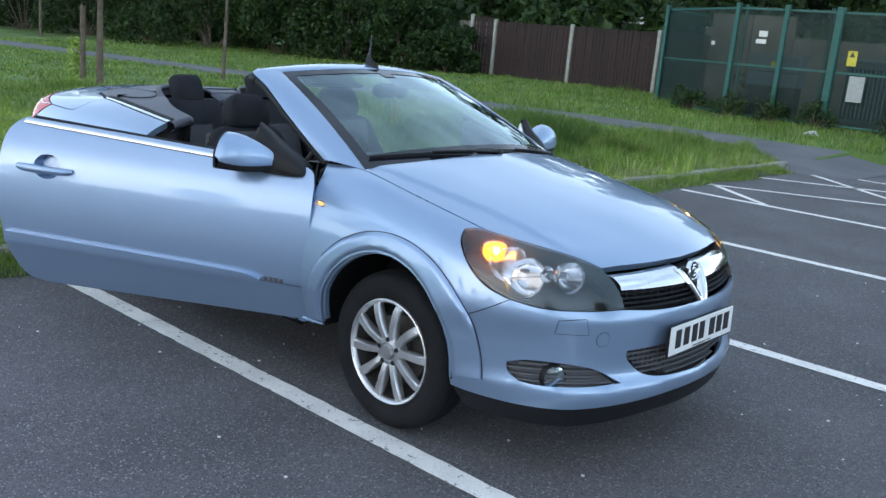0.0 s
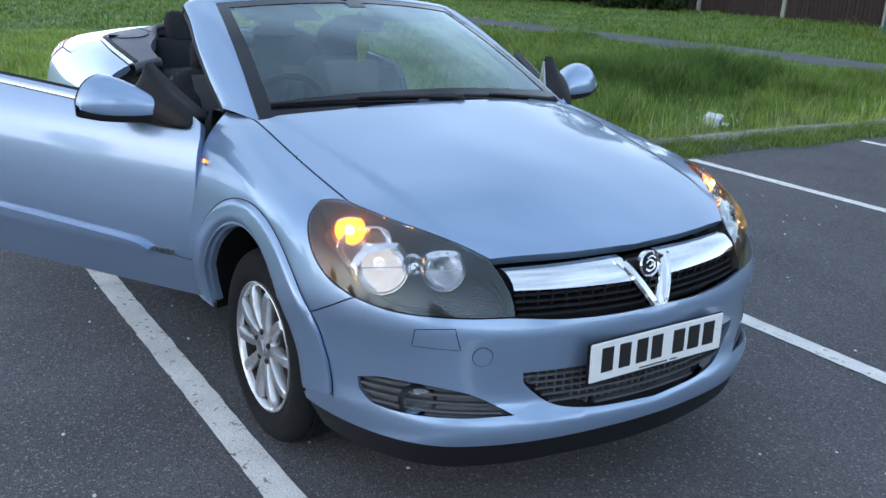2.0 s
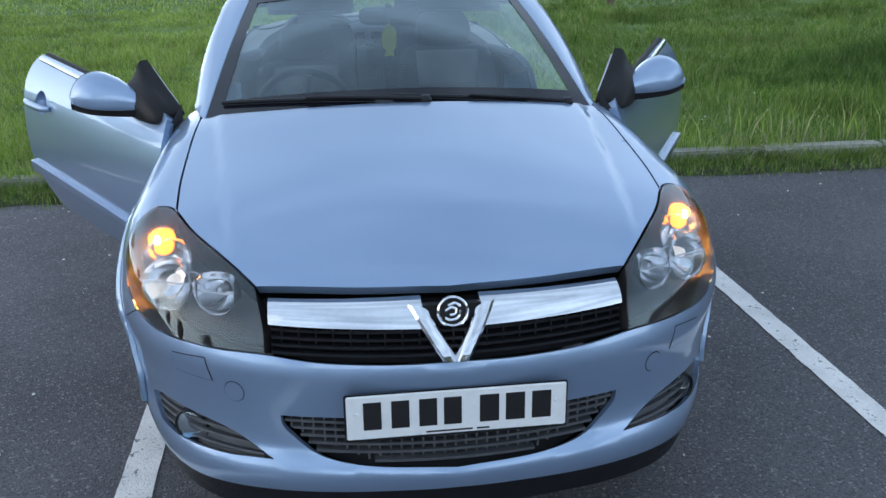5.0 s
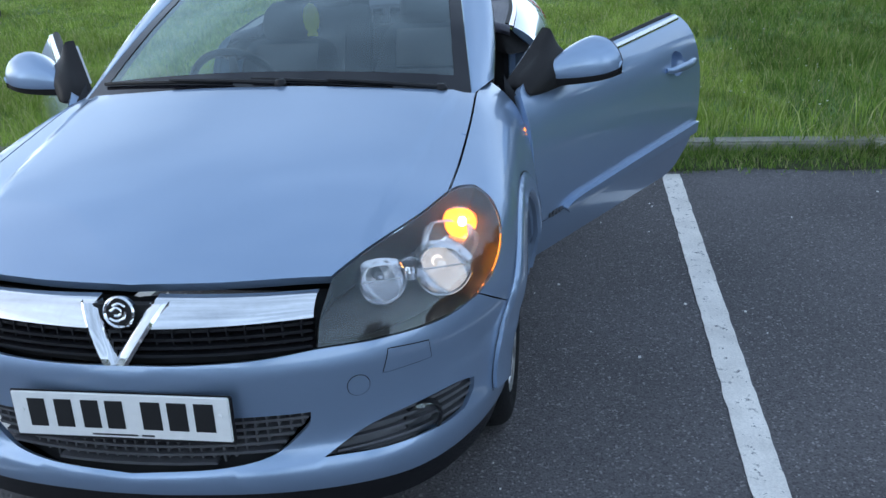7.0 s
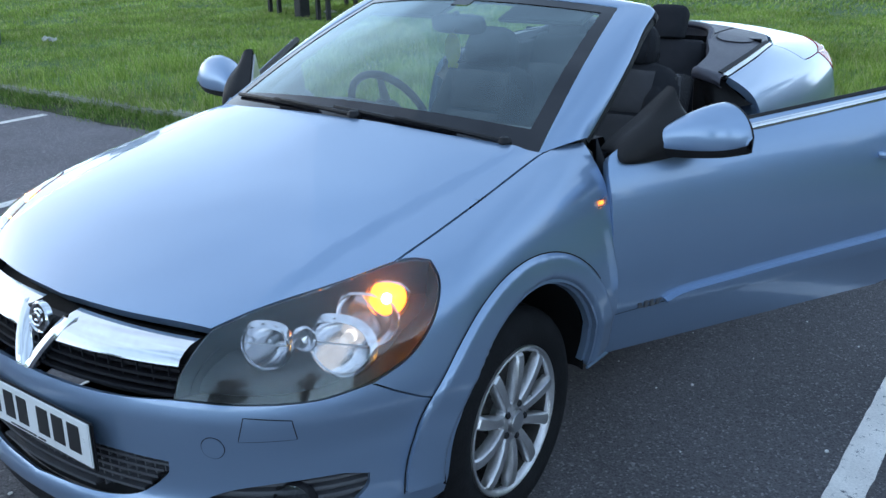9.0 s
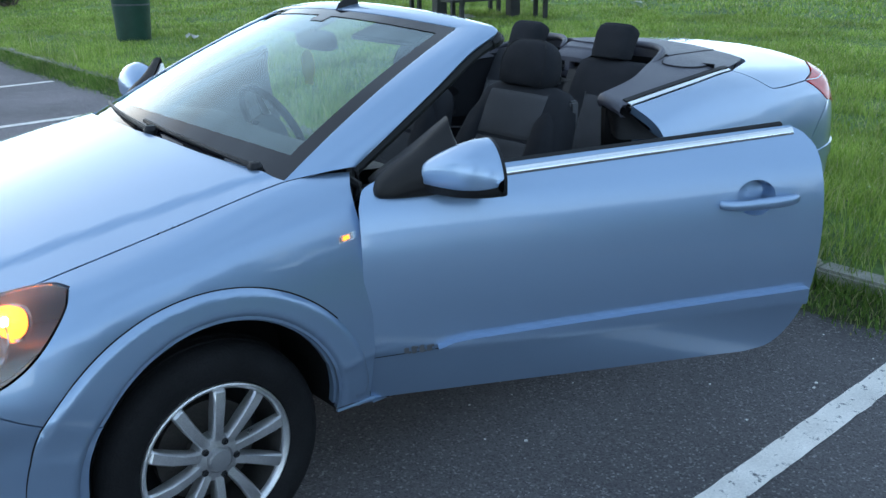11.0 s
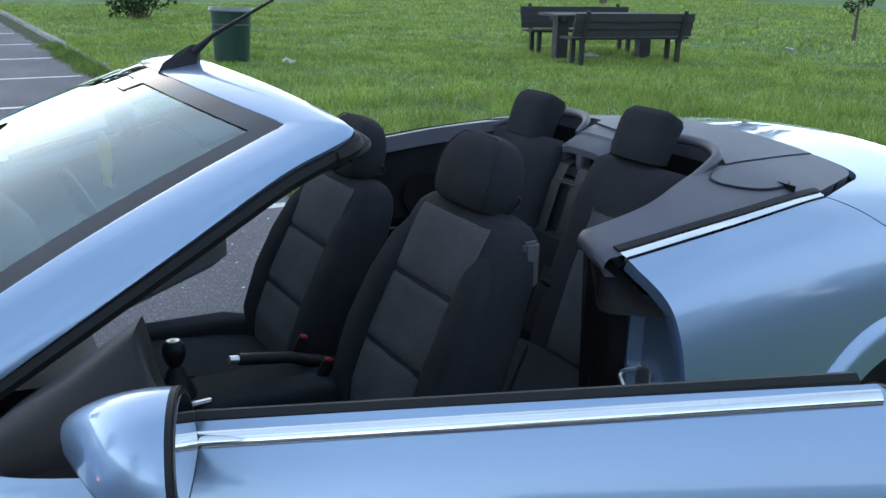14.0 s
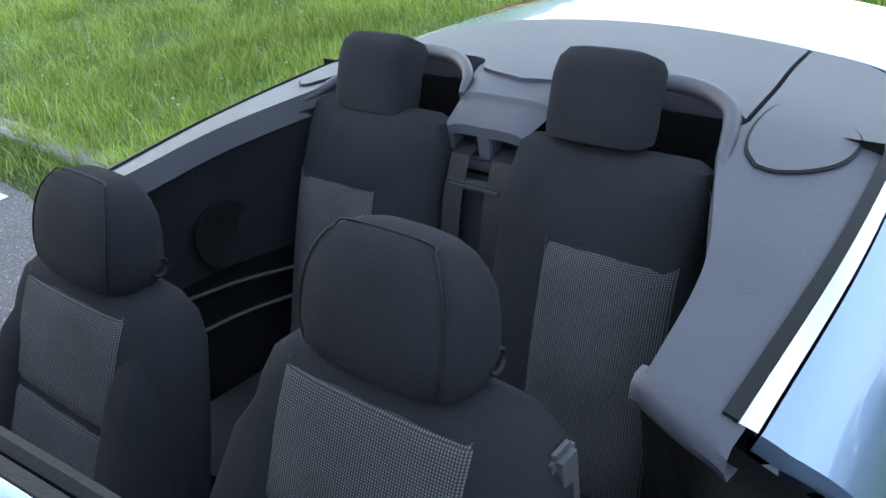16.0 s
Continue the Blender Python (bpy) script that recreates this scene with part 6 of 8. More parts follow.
# dashboard, wheel, console
bm = bmesh.new()
rows = []
for y in np.linspace(-0.70, 0.70, 25):
    b = 0.018 * math.exp(-((y + 0.33) / 0.2) ** 2)
    e = 0.03 * (abs(y) / 0.7) ** 3
    rows.append([(-0.26 - 0.10 * (y / 0.68) ** 2, y, 0.965 - 0.045 * (y / 0.68) ** 2), (-0.42, y, 0.965), (-0.56, y, 0.965 + b), (-0.68, y, 0.955 + b * 1.5), (-0.735 + e, y, 0.925 + b), (-0.745 + e, y, 0.86), (-0.72, y, 0.72), (-0.66, y, 0.58), (-0.55, y, 0.45)])
loft(bm, rows)
bmesh.ops.recalc_face_normals(bm, faces=bm.faces)
dash = part("dashboard", bm, DASH, car, "dark grey dashboard")
part("dash_centre", box(bmesh.new(), (-0.745, 0.0, 0.78), (0.05, 0.26, 0.24), 0.02), CREAM, dash, "silver grey centre panel")
for y in (-0.06, 0.06):
    bm = bmesh.new()
    box(bm, (-0.772, y, 0.86), (0.012, 0.10, 0.06), 0.006)
    vent = part("air_vent", bm, BLACK, dash, "black air vent")
    for k in range(4):
        part("vent_slat", box(bmesh.new(), (-0.780, y, 0.842 + 0.012 * k), (0.006, 0.09, 0.003)), GREYPL, dash)
for y, w in ((0.0, 0.18),):
    part("radio", box(bmesh.new(), (-0.774, y, 0.77), (0.012, w, 0.07), 0.004), BLACK, dash)
sm = Matrix.Translation((-0.90, -0.34, 0.88)) @ Matrix.Rotation(radians(-65), 4, "Y")
bm = bmesh.new()
ring = [sm @ Vector((0.185 * math.cos(a), 0.185 * math.sin(a), 0)) for a in np.linspace(0, 2 * math.pi, 49)]
tube(bm, ring, 0.0155, 10, caps=False)
steer = part("steering_wheel", bm, BLACK, car, "black steering wheel")
bm = lathe(bmesh.new(), [(0.07, -0.05), (0.075, 0.0), (0.065, 0.018), (0.001, 0.026)], 28, sm)
part("wheel_boss", bm, DASH, steer)
for a in (0.1, math.pi - 0.1, -math.pi / 2):
    bm = tube(bmesh.new(), [sm @ Vector((0.06 * math.cos(a + math.pi / 2 - math.pi / 2), 0.06 * math.sin(a), 0)), sm @ Vector((0.18 * math.cos(a), 0.18 * math.sin(a), 0))], [0.022, 0.013], 8, flat=0.4)
    part("wheel_spoke", bm, SATIN, steer)
bm = lathe(bmesh.new(), [(0.05, 0), (0.045, 0.25)], 16, Matrix.Translation((-0.90, -0.34, 0.88)) @ Matrix.Rotation(radians(115), 4, "Y"))
part("steering_column", bm, DASH, steer)
bm = bmesh.new()
box(bm, (-1.02, 0, 0.47), (0.75, 0.20, 0.14), 0.04)
box(bm, (-1.5, 0, 0.45), (0.35, 0.16, 0.14), 0.03)
console = part("centre_console", bm, LINING, car, "dark grey centre console")
part("console_plate", box(bmesh.new(), (-0.96, 0.02, 0.548), (0.22, 0.14, 0.01), 0.004), LINING, console, "black console surround")
for y, w in ((0.093, 0.018), (-0.048, 0.008)):
    part("console_strip", box(bmesh.new(), (-0.945, y, 0.552), (0.19, w, 0.010), 0.004), SATIN, console, "bright silver console strip")
bm = lathe(bmesh.new(), [(0.05, 0.55), (0.042, 0.575), (0.03, 0.60), (0.018, 0.625), (0.012, 0.64)], 20, Matrix.Translation((-0.97, 0.03, 0)))
gear = part("gear_lever", bm, BLACK, console, "black gear lever")
bm = lathe(bmesh.new(), [(0.012, 0.63), (0.022, 0.645), (0.029, 0.665), (0.028, 0.685), (0.018, 0.70), (0.001, 0.703)], 20, Matrix.Translation((-0.97, 0.03, 0)))
part("gear_knob", bm, BLACK, console, "black gear knob")
part("gear_knob_cap", lathe(bmesh.new(), [(0.015, 0.7015), (0.001, 0.7045)], 16, Matrix.Translation((-0.97, 0.03, 0))), SATIN, console)
bm = tube(bmesh.new(), [(-1.40, 0.0, 0.53), (-1.28, 0.0, 0.575), (-1.14, 0.0, 0.60)], [0.02, 0.016, 0.016], 10)
part("handbrake", bm, BLACK, console, "black handbrake lever")
part("handbrake_button", tube(bmesh.new(), [(-1.14, 0.0, 0.60), (-1.115, 0.0, 0.604)], 0.011, 10), SATIN, console, "chrome handbrake button")
for y in (-0.085, 0.085):
    bm = box(bmesh.new(), (0, 0, 0), (0.03, 0.022, 0.07), 0.006, Matrix.Translation((-1.34, y, 0.555)) @ Matrix.Rotation(radians(-25), 4, "Y"))
    bk = part("belt_buckle", bm, BLACK, console)
    part("release_button", box(bmesh.new(), (0.0, 0, 0.036), (0.02, 0.018, 0.008), 0.002, Matrix.Translation((-1.34, y, 0.555)) @ Matrix.Rotation(radians(-25), 4, "Y")), REDPL, console, "red release button")
# rear-view mirror and visors
bm = blob(bmesh.new(), (0, 0, 0), (0.022, 0.115, 0.035), 0.5, 24, 10, mat4=Matrix.Translation((-0.90, 0.0, 1.245)) @ Matrix.Rotation(radians(14), 4, "Y"))
tube(bm, [(-0.90, 0, 1.26), (-0.89, 0, 1.275), (-0.885, 0, 1.288)], 0.012, 8)
part("rear_view_mirror", bm, BLACK, car, "black rear-view mirror")
for y in (-0.30, 0.30):
    bm = box(bmesh.new(), (0, 0, 0), (0.14, 0.34, 0.016), 0.007, Matrix.Translation((-1.02, y, 1.278)) @ Matrix.Rotation(radians(18), 4, "Y"))
    part("sun_visor", bm, CREAM, car, "light grey sun visor")

# freshener hanging from the mirror
bm = bmesh.new()
half_w = [(0.0, 0.052), (0.010, 0.046), (0.017, 0.034), (0.021, 0.016), (0.021, -0.004), (0.018, -0.022), (0.011, -0.036), (0.014, -0.044), (0.012, -0.052), (0.004, -0.050)]
slab(bm, half_w + [(-a, b) for a, b in half_w[:0:-1]], Matrix.Translation((-0.862, 0, 1.155)) @ Matrix(((0, 0, 1, 0), (1, 0, 0, 0), (0, 1, 0, 0), (0, 0, 0, 1))), 0.003)
bmesh.ops.transform(bm, matrix=Matrix.Translation((-0.862, 0, 1.155)) @ Matrix.Diagonal((1.25, 1.45, 1.2, 1)) @ Matrix.Translation((0.862, 0, -1.155)), verts=bm.verts)
bmesh.ops.transform(bm, matrix=Matrix.Translation((-0.862, 0, 0)) @ Matrix.Rotation(radians(14), 4, "Z") @ Matrix.Translation((0.862, 0, 0)), verts=bm.verts)
fresh = tagged(part("air_freshener", bm, YELLOW, None, "yellow card air freshener hanging from the mirror", smooth=False), "", "air freshener")
part("freshener_string", tube(bmesh.new(), [(-0.862, 0, 1.22), (-0.895, 0, 1.25)], 0.0012, 5), CREAM, fresh)

# ---- ground ----
def ground_z(x, y):
    """The level car park."""
    return 0.0 * np.asarray(y, float)


VERGE = 0.085


def lawn_z(x, y):
    """The grass, rising gently beyond the footpath towards the fences."""
    return ground_z(x, y) + VERGE + 0.04 * np.clip(np.asarray(y, float) - 12.3, 0, 10)


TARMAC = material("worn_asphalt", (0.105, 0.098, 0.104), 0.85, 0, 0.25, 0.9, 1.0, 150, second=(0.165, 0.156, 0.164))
tn, tl = TARMAC.node_tree.nodes, TARMAC.node_tree.links
tb = tn["Principled BSDF"]
chips = tn.new("ShaderNodeTexVoronoi")
chips.inputs["Scale"].default_value = 150.0
tmap = [n for n in tn if n.type == "MAPPING"][0]
tl.new(tmap.outputs[0], chips.inputs["Vector"])
chip_sep = tn.new("ShaderNodeSeparateColor")
tl.new(chips.outputs["Color"], chip_sep.inputs[0])
chip_on = tn.new("ShaderNodeMapRange")
chip_on.inputs["From Min"].default_value, chip_on.inputs["From Max"].default_value = 0.86, 1.0
tl.new(chip_sep.outputs[0], chip_on.inputs["Value"])
chip_mix = tn.new("ShaderNodeMix")
chip_mix.data_type = "RGBA"
tl.new(chip_on.outputs[0], chip_mix.inputs[0])
tl.new(tb.inputs["Base Color"].links[0].from_socket, chip_mix.inputs[6])
chip_mix.inputs[7].default_value = (0.29, 0.28, 0.28, 1)
dark_chip = tn.new("ShaderNodeMix")
dark_chip.data_type, dark_chip.blend_type = "RGBA", "MULTIPLY"
dark_on = tn.new("ShaderNodeMapRange")
dark_on.inputs["From Min"].default_value, dark_on.inputs["From Max"].default_value = 0.5, 1.0
tl.new(chip_sep.outputs[1], dark_on.inputs["Value"])
tl.new(dark_on.outputs[0], dark_chip.inputs[0])
tl.new(chip_mix.outputs[2], dark_chip.inputs[6])
dark_chip.inputs[7].default_value = (0.55, 0.55, 0.55, 1)
# the asphalt gets about 1.5 times lighter from y = -0.9 to -2.6
bay_sep, bay_map, bay_mix = tn.new("ShaderNodeSeparateXYZ"), tn.new("ShaderNodeMapRange"), tn.new("ShaderNodeMix")
tl.new(tmap.outputs[0], bay_sep.inputs[0])
tl.new(bay_sep.outputs["Y"], bay_map.inputs["Value"])
bay_map.inputs["From Min"].default_value, bay_map.inputs["From Max"].default_value = -0.9, -2.6
bay_mix.data_type, bay_mix.blend_type = "RGBA", "MULTIPLY"
tl.new(bay_map.outputs[0], bay_mix.inputs[0])
tl.new(dark_chip.outputs[2], bay_mix.inputs[6])
bay_mix.inputs[7].default_value = (1.55, 1.5, 1.53, 1)
tl.new(bay_mix.outputs[2], tb.inputs["Base Color"])


def worn_paint():
    """Road paint with the asphalt showing through where it has flaked."""
    m = material("worn_white_road_paint", (0.84, 0.80, 0.75), 0.75, 0, 0.18, 6, 0.5, 160)
    n, l = m.node_tree.nodes, m.node_tree.links
    b = n["Principled BSDF"]
    mp = [q for q in n if q.type == "MAPPING"][0]
    flake = n.new("ShaderNodeTexNoise")
    flake.inputs["Scale"].default_value, flake.inputs["Detail"].default_value, flake.inputs["Roughness"].default_value = 24.0, 9.0, 0.75
    l.new(mp.outputs[0], flake.inputs["Vector"])
    r = n.new("ShaderNodeMapRange")
    r.inputs["From Min"].default_value, r.inputs["From Max"].default_value = 0.57, 0.63
    l.new(flake.outputs["Fac"], r.inputs["Value"])
    mx = n.new("ShaderNodeMix")
    mx.data_type = "RGBA"
    l.new(r.outputs[0], mx.inputs[0])
    l.new(b.inputs["Base Color"].links[0].from_socket, mx.inputs[6])
    mx.inputs[7].default_value = (0.16, 0.16, 0.165, 1)
    l.new(mx.outputs[2], b.inputs["Base Color"])
    return m


PAINTLINE = worn_paint()
GRASSBED = material("short_grass", (0.070, 0.140, 0.024), 0.9, 0, 0.45, 0.8, 1.0, 40, second=(0.145, 0.245, 0.05))
KERBSTONE = material("weathered_concrete", (0.30, 0.29, 0.25), 0.85, 0, 0.35, 9, 0.6, 90, per_object=0.15)
PATHMAT = material("pale_worn_path_asphalt", (0.13, 0.13, 0.135), 0.9, 0, 0.25, 1.0, 0.6, 120)
SOIL = material("brown_soil_and_moss", (0.06, 0.052, 0.03), 0.95, 0, 0.5, 9, 0.9, 80, second=(0.07, 0.10, 0.03))


def sheet(name, xs, ys, zf, mat, label, kind="structure"):
    gx, gy = np.meshgrid(xs, ys, indexing="ij")
    v = np.stack([gx, gy, zf(gx, gy)], -1).reshape(-1, 3)
    n = len(ys)
    f = [(i * n + j, (i + 1) * n + j, (i + 1) * n + j + 1, i * n + j + 1) for i in range(len(xs) - 1) for j in range(n - 1)]
    return tagged(mesh_object(name, v, f, mat), label, "", "", kind)


fine = np.arange(-16, 12.1, 1.0)
far_y = np.r_[-900, -300, -120, -60, -40, -25, fine, 13, 13.95, 14.0, 16, 18, 20, 22.3, 26, 30, 60, 120, 300, 900]
far_x = np.r_[-900, -300, -120, -60, -40, -30, -24, np.arange(-18, -3.9, 1.0), -3.4, -3.05, -2.98, -2.97, 0, 6, 14, 15, 18, 30, 60, 300, 900]
ground = sheet("ground", far_x, far_y, lambda x, y: np.where((x < -2.975) | (x > 14.5) | (y > 13.98), lawn_z(x, np.clip(y, -40, 99)), ground_z(x, np.clip(y, -40, 99)) - 0.08), GRASSBED, "mown green grass field")
road = sheet("road", np.r_[-2.965, np.arange(-2, 15, 2.0), 14.8], np.r_[-60, -40, -25, np.arange(-16, 13.1, 1.0), 13.97], lambda x, y: ground_z(x, y), TARMAC, "worn dark asphalt of a car park")
tagged(road, "", "car park")


def line_on_road(a, b, width=0.1, name="road_marking"):
    a, b = np.array(a, float), np.array(b, float)
    d = (b - a) / np.linalg.norm(b - a)
    nrm = np.array((-d[1], d[0])) * width / 2
    k = max(2, int(np.linalg.norm(b - a) / 0.05))
    v, f = [], []
    for i in range(k + 1):
        c = a + (b - a) * i / k
        for s in (-1, 1):
            q = c + nrm * s * (1 + 0.13 * noise.noise(Vector((c[0] * 11, c[1] * 11, s * 7.0))))
            v.append((q[0], q[1], float(ground_z(q[0], q[1])) + 0.004))
    for i in range(k):
        f.append((2 * i, 2 * i + 2, 2 * i + 3, 2 * i + 1))
    return tagged(mesh_object(name, v, f, PAINTLINE, None, False), "worn white painted bay line on asphalt", "road marking", "bay lines", "structure")


for y in (-22.9, -20.5, -18.05, -15.6, -13.2, -10.8, -8.35, -5.9, -3.43, -0.89, 1.54, 4.2, 6.75):
    line_on_road((-2.62, y), (2.0, y), 0.105)
for a, b in (((-2.8, 11.0), (2.0, 11.0)), ((-2.7, 7.7), (-1.6, 6.8)), ((-2.7, 7.6), (1.6, 9.9)), ((-2.75, 10.9), (1.6, 6.9)), ((-0.6, 10.9), (2.0, 8.7)), ((-2.7, 9.2), (0.4, 10.9))):
    line_on_road(a, b, 0.09)

# kerb of single stones
kerb = tagged(new("kerb"), "low weathered concrete kerb overgrown with grass", "kerb", "", "structure")
bm = box(bmesh.new(), (0, 0, 0), (0.13, 0.905, 0.22), 0.014)
stone_mesh = bpy.data.meshes.new("kerb_stone")
bm.to_mesh(stone_mesh)
bm.free()
stone_mesh.materials.append(KERBSTONE)
for i in range(44):
    y = -27.0 + 0.915 * i
    if y > 10.8:
        break
    ob = new("kerb_stone", stone_mesh)
    ob.parent = kerb
    ob.matrix_basis = pose(-3.02 + random.uniform(-0.006, 0.006), y, float(ground_z(0, y)) - 0.005 + random.uniform(-0.005, 0.005), random.uniform(-0.6, 0.6), random.uniform(-1.5, 1.5), random.uniform(-0.4, 0.4))
# footpath
near = smooth_path([(-40, 6.6), (-28.6, 9.2), (-20.7, 10.8), (-14, 11.9), (-8.4, 12.6), (-6.1, 12.75), (-4.4, 12.4), (-2.9, 10.8), (-1.9, 10.75)], 6)
far = smooth_path([(-40, 8.4), (-31, 10.8), (-22, 12.3), (-14, 13.3), (-8.3, 13.9), (-5.8, 13.95), (-4.2, 13.92), (-2.9, 13.9), (-1.9, 13.9)], 6)
v, f = [], []
for i, (a, b) in enumerate(zip(near, far)):
    ramp = lambda y: float(lawn_z(0, y)) + 0.012 if a[0] < -2.95 else 0.006 + 0.08 * max(0, min(1, (-2.3 - a[0]) / 0.65))
    v += [(*(a + (b - a) * k), ramp(a[1] + (b[1] - a[1]) * k) if k >= 0 else -0.02) for k in (-0.05, 0, 0.25, 0.5, 0.75, 1)]
    if i:
        f += [(6 * i - 6 + k, 6 * i + k, 6 * i + k + 1, 6 * i - 5 + k) for k in range(5)]
tagged(mesh_object("footpath", v, f, PATHMAT), "pale worn asphalt footpath across the grass", "path", "", "structure")
# a strip of soil and moss against the kerb
v, f = [], []
ys = np.arange(-26, 10.4, 0.12)
for i, y in enumerate(ys):
    w = 0.27 + 0.10 * noise.noise(Vector((0, y * 1.7, 3))) + 0.05 * noise.noise(Vector((0, y * 7, 3)))
    z = float(ground_z(0, y))
    v += [(-2.962, y, z + 0.045), (-2.962 + w * 0.5, y, z + 0.03), (-2.962 + w, y, z + 0.003)]
    if i:
        f += [(3 * i - 3 + k, 3 * i - 2 + k, 3 * i + 1 + k, 3 * i + k) for k in (0, 1)]
tagged(mesh_object("verge_soil", v, f, SOIL), "strip of brown soil and moss along the kerb", "soil", "", "structure")

# ---- grass and leaves ----
def raw_mesh(name, verts, loops, sizes, mat, smooth=False):
    me = bpy.data.meshes.new(name)
    me.vertices.add(len(verts))
    me.vertices.foreach_set("co", np.asarray(verts, np.float32).ravel())
    me.loops.add(len(loops))
    me.loops.foreach_set("vertex_index", np.asarray(loops, np.int32))
    me.polygons.add(len(sizes))
    sizes = np.asarray(sizes, np.int32)
    me.polygons.foreach_set("loop_start", np.r_[0, np.cumsum(sizes)[:-1]].astype(np.int32))
    me.update(calc_edges=True)
    me.materials.append(mat)
    return me


def island_material(name, colours, rough=0.6, through=0.35):
    """Leaf or blade colour that differs from one piece to the next, with some light coming through."""
    m = bpy.data.materials.new(name)
    m.use_nodes = True
    n, l = m.node_tree.nodes, m.node_tree.links
    b = n["Principled BSDF"]
    geo, ramp = n.new("ShaderNodeNewGeometry"), n.new("ShaderNodeValToRGB")
    while len(ramp.color_ramp.elements) < len(colours):
        ramp.color_ramp.elements.new(0.5)
    for e, (p, c) in zip(ramp.color_ramp.elements, colours):
        e.position, e.color = p, (*c, 1)
    l.new(geo.outputs["Random Per Island"], ramp.inputs["Fac"])
    co, big = n.new("ShaderNodeTexCoord"), n.new("ShaderNodeTexNoise")
    big.inputs["Scale"].default_value = 0.9
    l.new(co.outputs["Object"], big.inputs["Vector"])
    mr = n.new("ShaderNodeMapRange")
    mr.inputs["From Min"].default_value, mr.inputs["From Max"].default_value, mr.inputs["To Min"].default_value, mr.inputs["To Max"].default_value = 0.32, 0.68, 0.58, 1.3
    clump, both = n.new("ShaderNodeTexNoise"), n.new("ShaderNodeMath")
    clump.inputs["Scale"].default_value, clump.inputs["Detail"].default_value = 4.5, 3
    l.new(co.outputs["Object"], clump.inputs["Vector"])
    both.operation = "MULTIPLY_ADD"
    both.inputs[1].default_value = 0.5
    l.new(clump.outputs["Fac"], both.inputs[0])
    halved = n.new("ShaderNodeMath")
    halved.operation, halved.inputs[1].default_value = "MULTIPLY", 0.5
    l.new(big.outputs["Fac"], halved.inputs[0])
    l.new(halved.outputs[0], both.inputs[2])
    l.new(both.outputs[0], mr.inputs["Value"])
    hsv = n.new("ShaderNodeHueSaturation")
    l.new(mr.outputs[0], hsv.inputs["Value"])
    l.new(ramp.outputs["Color"], hsv.inputs["Color"])
    l.new(hsv.outputs["Color"], b.inputs["Base Color"])
    b.inputs["Roughness"].default_value, b.inputs["Specular IOR Level"].default_value = rough, 0.25
    tr, mx = n.new("ShaderNodeBsdfTranslucent"), n.new("ShaderNodeMixShader")
    mx.inputs[0].default_value = through
    l.new(hsv.outputs["Color"], tr.inputs["Color"])
    l.new(b.outputs[0], mx.inputs[1])
    l.new(tr.outputs[0], mx.inputs[2])
    l.new(mx.outputs[0], n["Material Output"].inputs["Surface"])
    return m


BLADE = island_material("grass_blades", ((0.0, (0.150, 0.250, 0.036)), (0.40, (0.290, 0.420, 0.068)), (0.82, (0.44, 0.54, 0.14)), (0.96, (0.55, 0.52, 0.27))), 0.55, 0.3)
VERGEBLADE = island_material("verge_grass_blades", ((0.0, (0.070, 0.150, 0.020)), (0.40, (0.145, 0.260, 0.040)), (0.82, (0.27, 0.37, 0.09)), (0.96, (0.45, 0.42, 0.21))), 0.55, 0.3)
LEAF = island_material("dark_hedge_leaves", ((0.0, (0.012, 0.030, 0.009)), (0.5, (0.026, 0.058, 0.016)), (1.0, (0.060, 0.110, 0.030))), 0.5, 0.25)
BARK = material("grey_brown_bark", (0.13, 0.10, 0.075), 0.9, 0, 0.4, 9, 0.9, 45)
rng = np.random.default_rng(5)


def blades(name, xy, h, width, base_z, lean, label, mat=None):
    n = len(xy)
    ang, la = rng.uniform(0, 2 * np.pi, n), rng.uniform(0, 2 * np.pi, n)
    ln = lean * h * rng.uniform(0.2, 1.0, n)
    d = np.stack([np.cos(ang), np.sin(ang), 0 * ang], 1) * (width * rng.uniform(0.6, 1.3, n))[:, None]
    tip = np.stack([np.cos(la) * ln, np.sin(la) * ln, h], 1)
    root = np.c_[xy, base_z]
    mid = root + tip * np.array((0.32, 0.32, 0.58))
    v = np.stack([root - d / 2, root + d / 2, mid + d * 0.42, mid - d * 0.42, root + tip], 1).reshape(-1, 3)
    k = np.arange(n)[:, None] * 5
    loops = np.concatenate([k + np.array((0, 1, 2, 3)), k + np.array((3, 2, 4))], 1).ravel()
    me = raw_mesh(name, v, loops, np.tile((4, 3), n), mat or BLADE)
    ob = new(name, me)
    return tagged(ob, label, "grass", "", "stuff")


def patchy(x, y, s=1.0, seed=0.0):
    return np.array([noise.noise(Vector((a * s, b * s, seed))) for a, b in zip(x, y)])


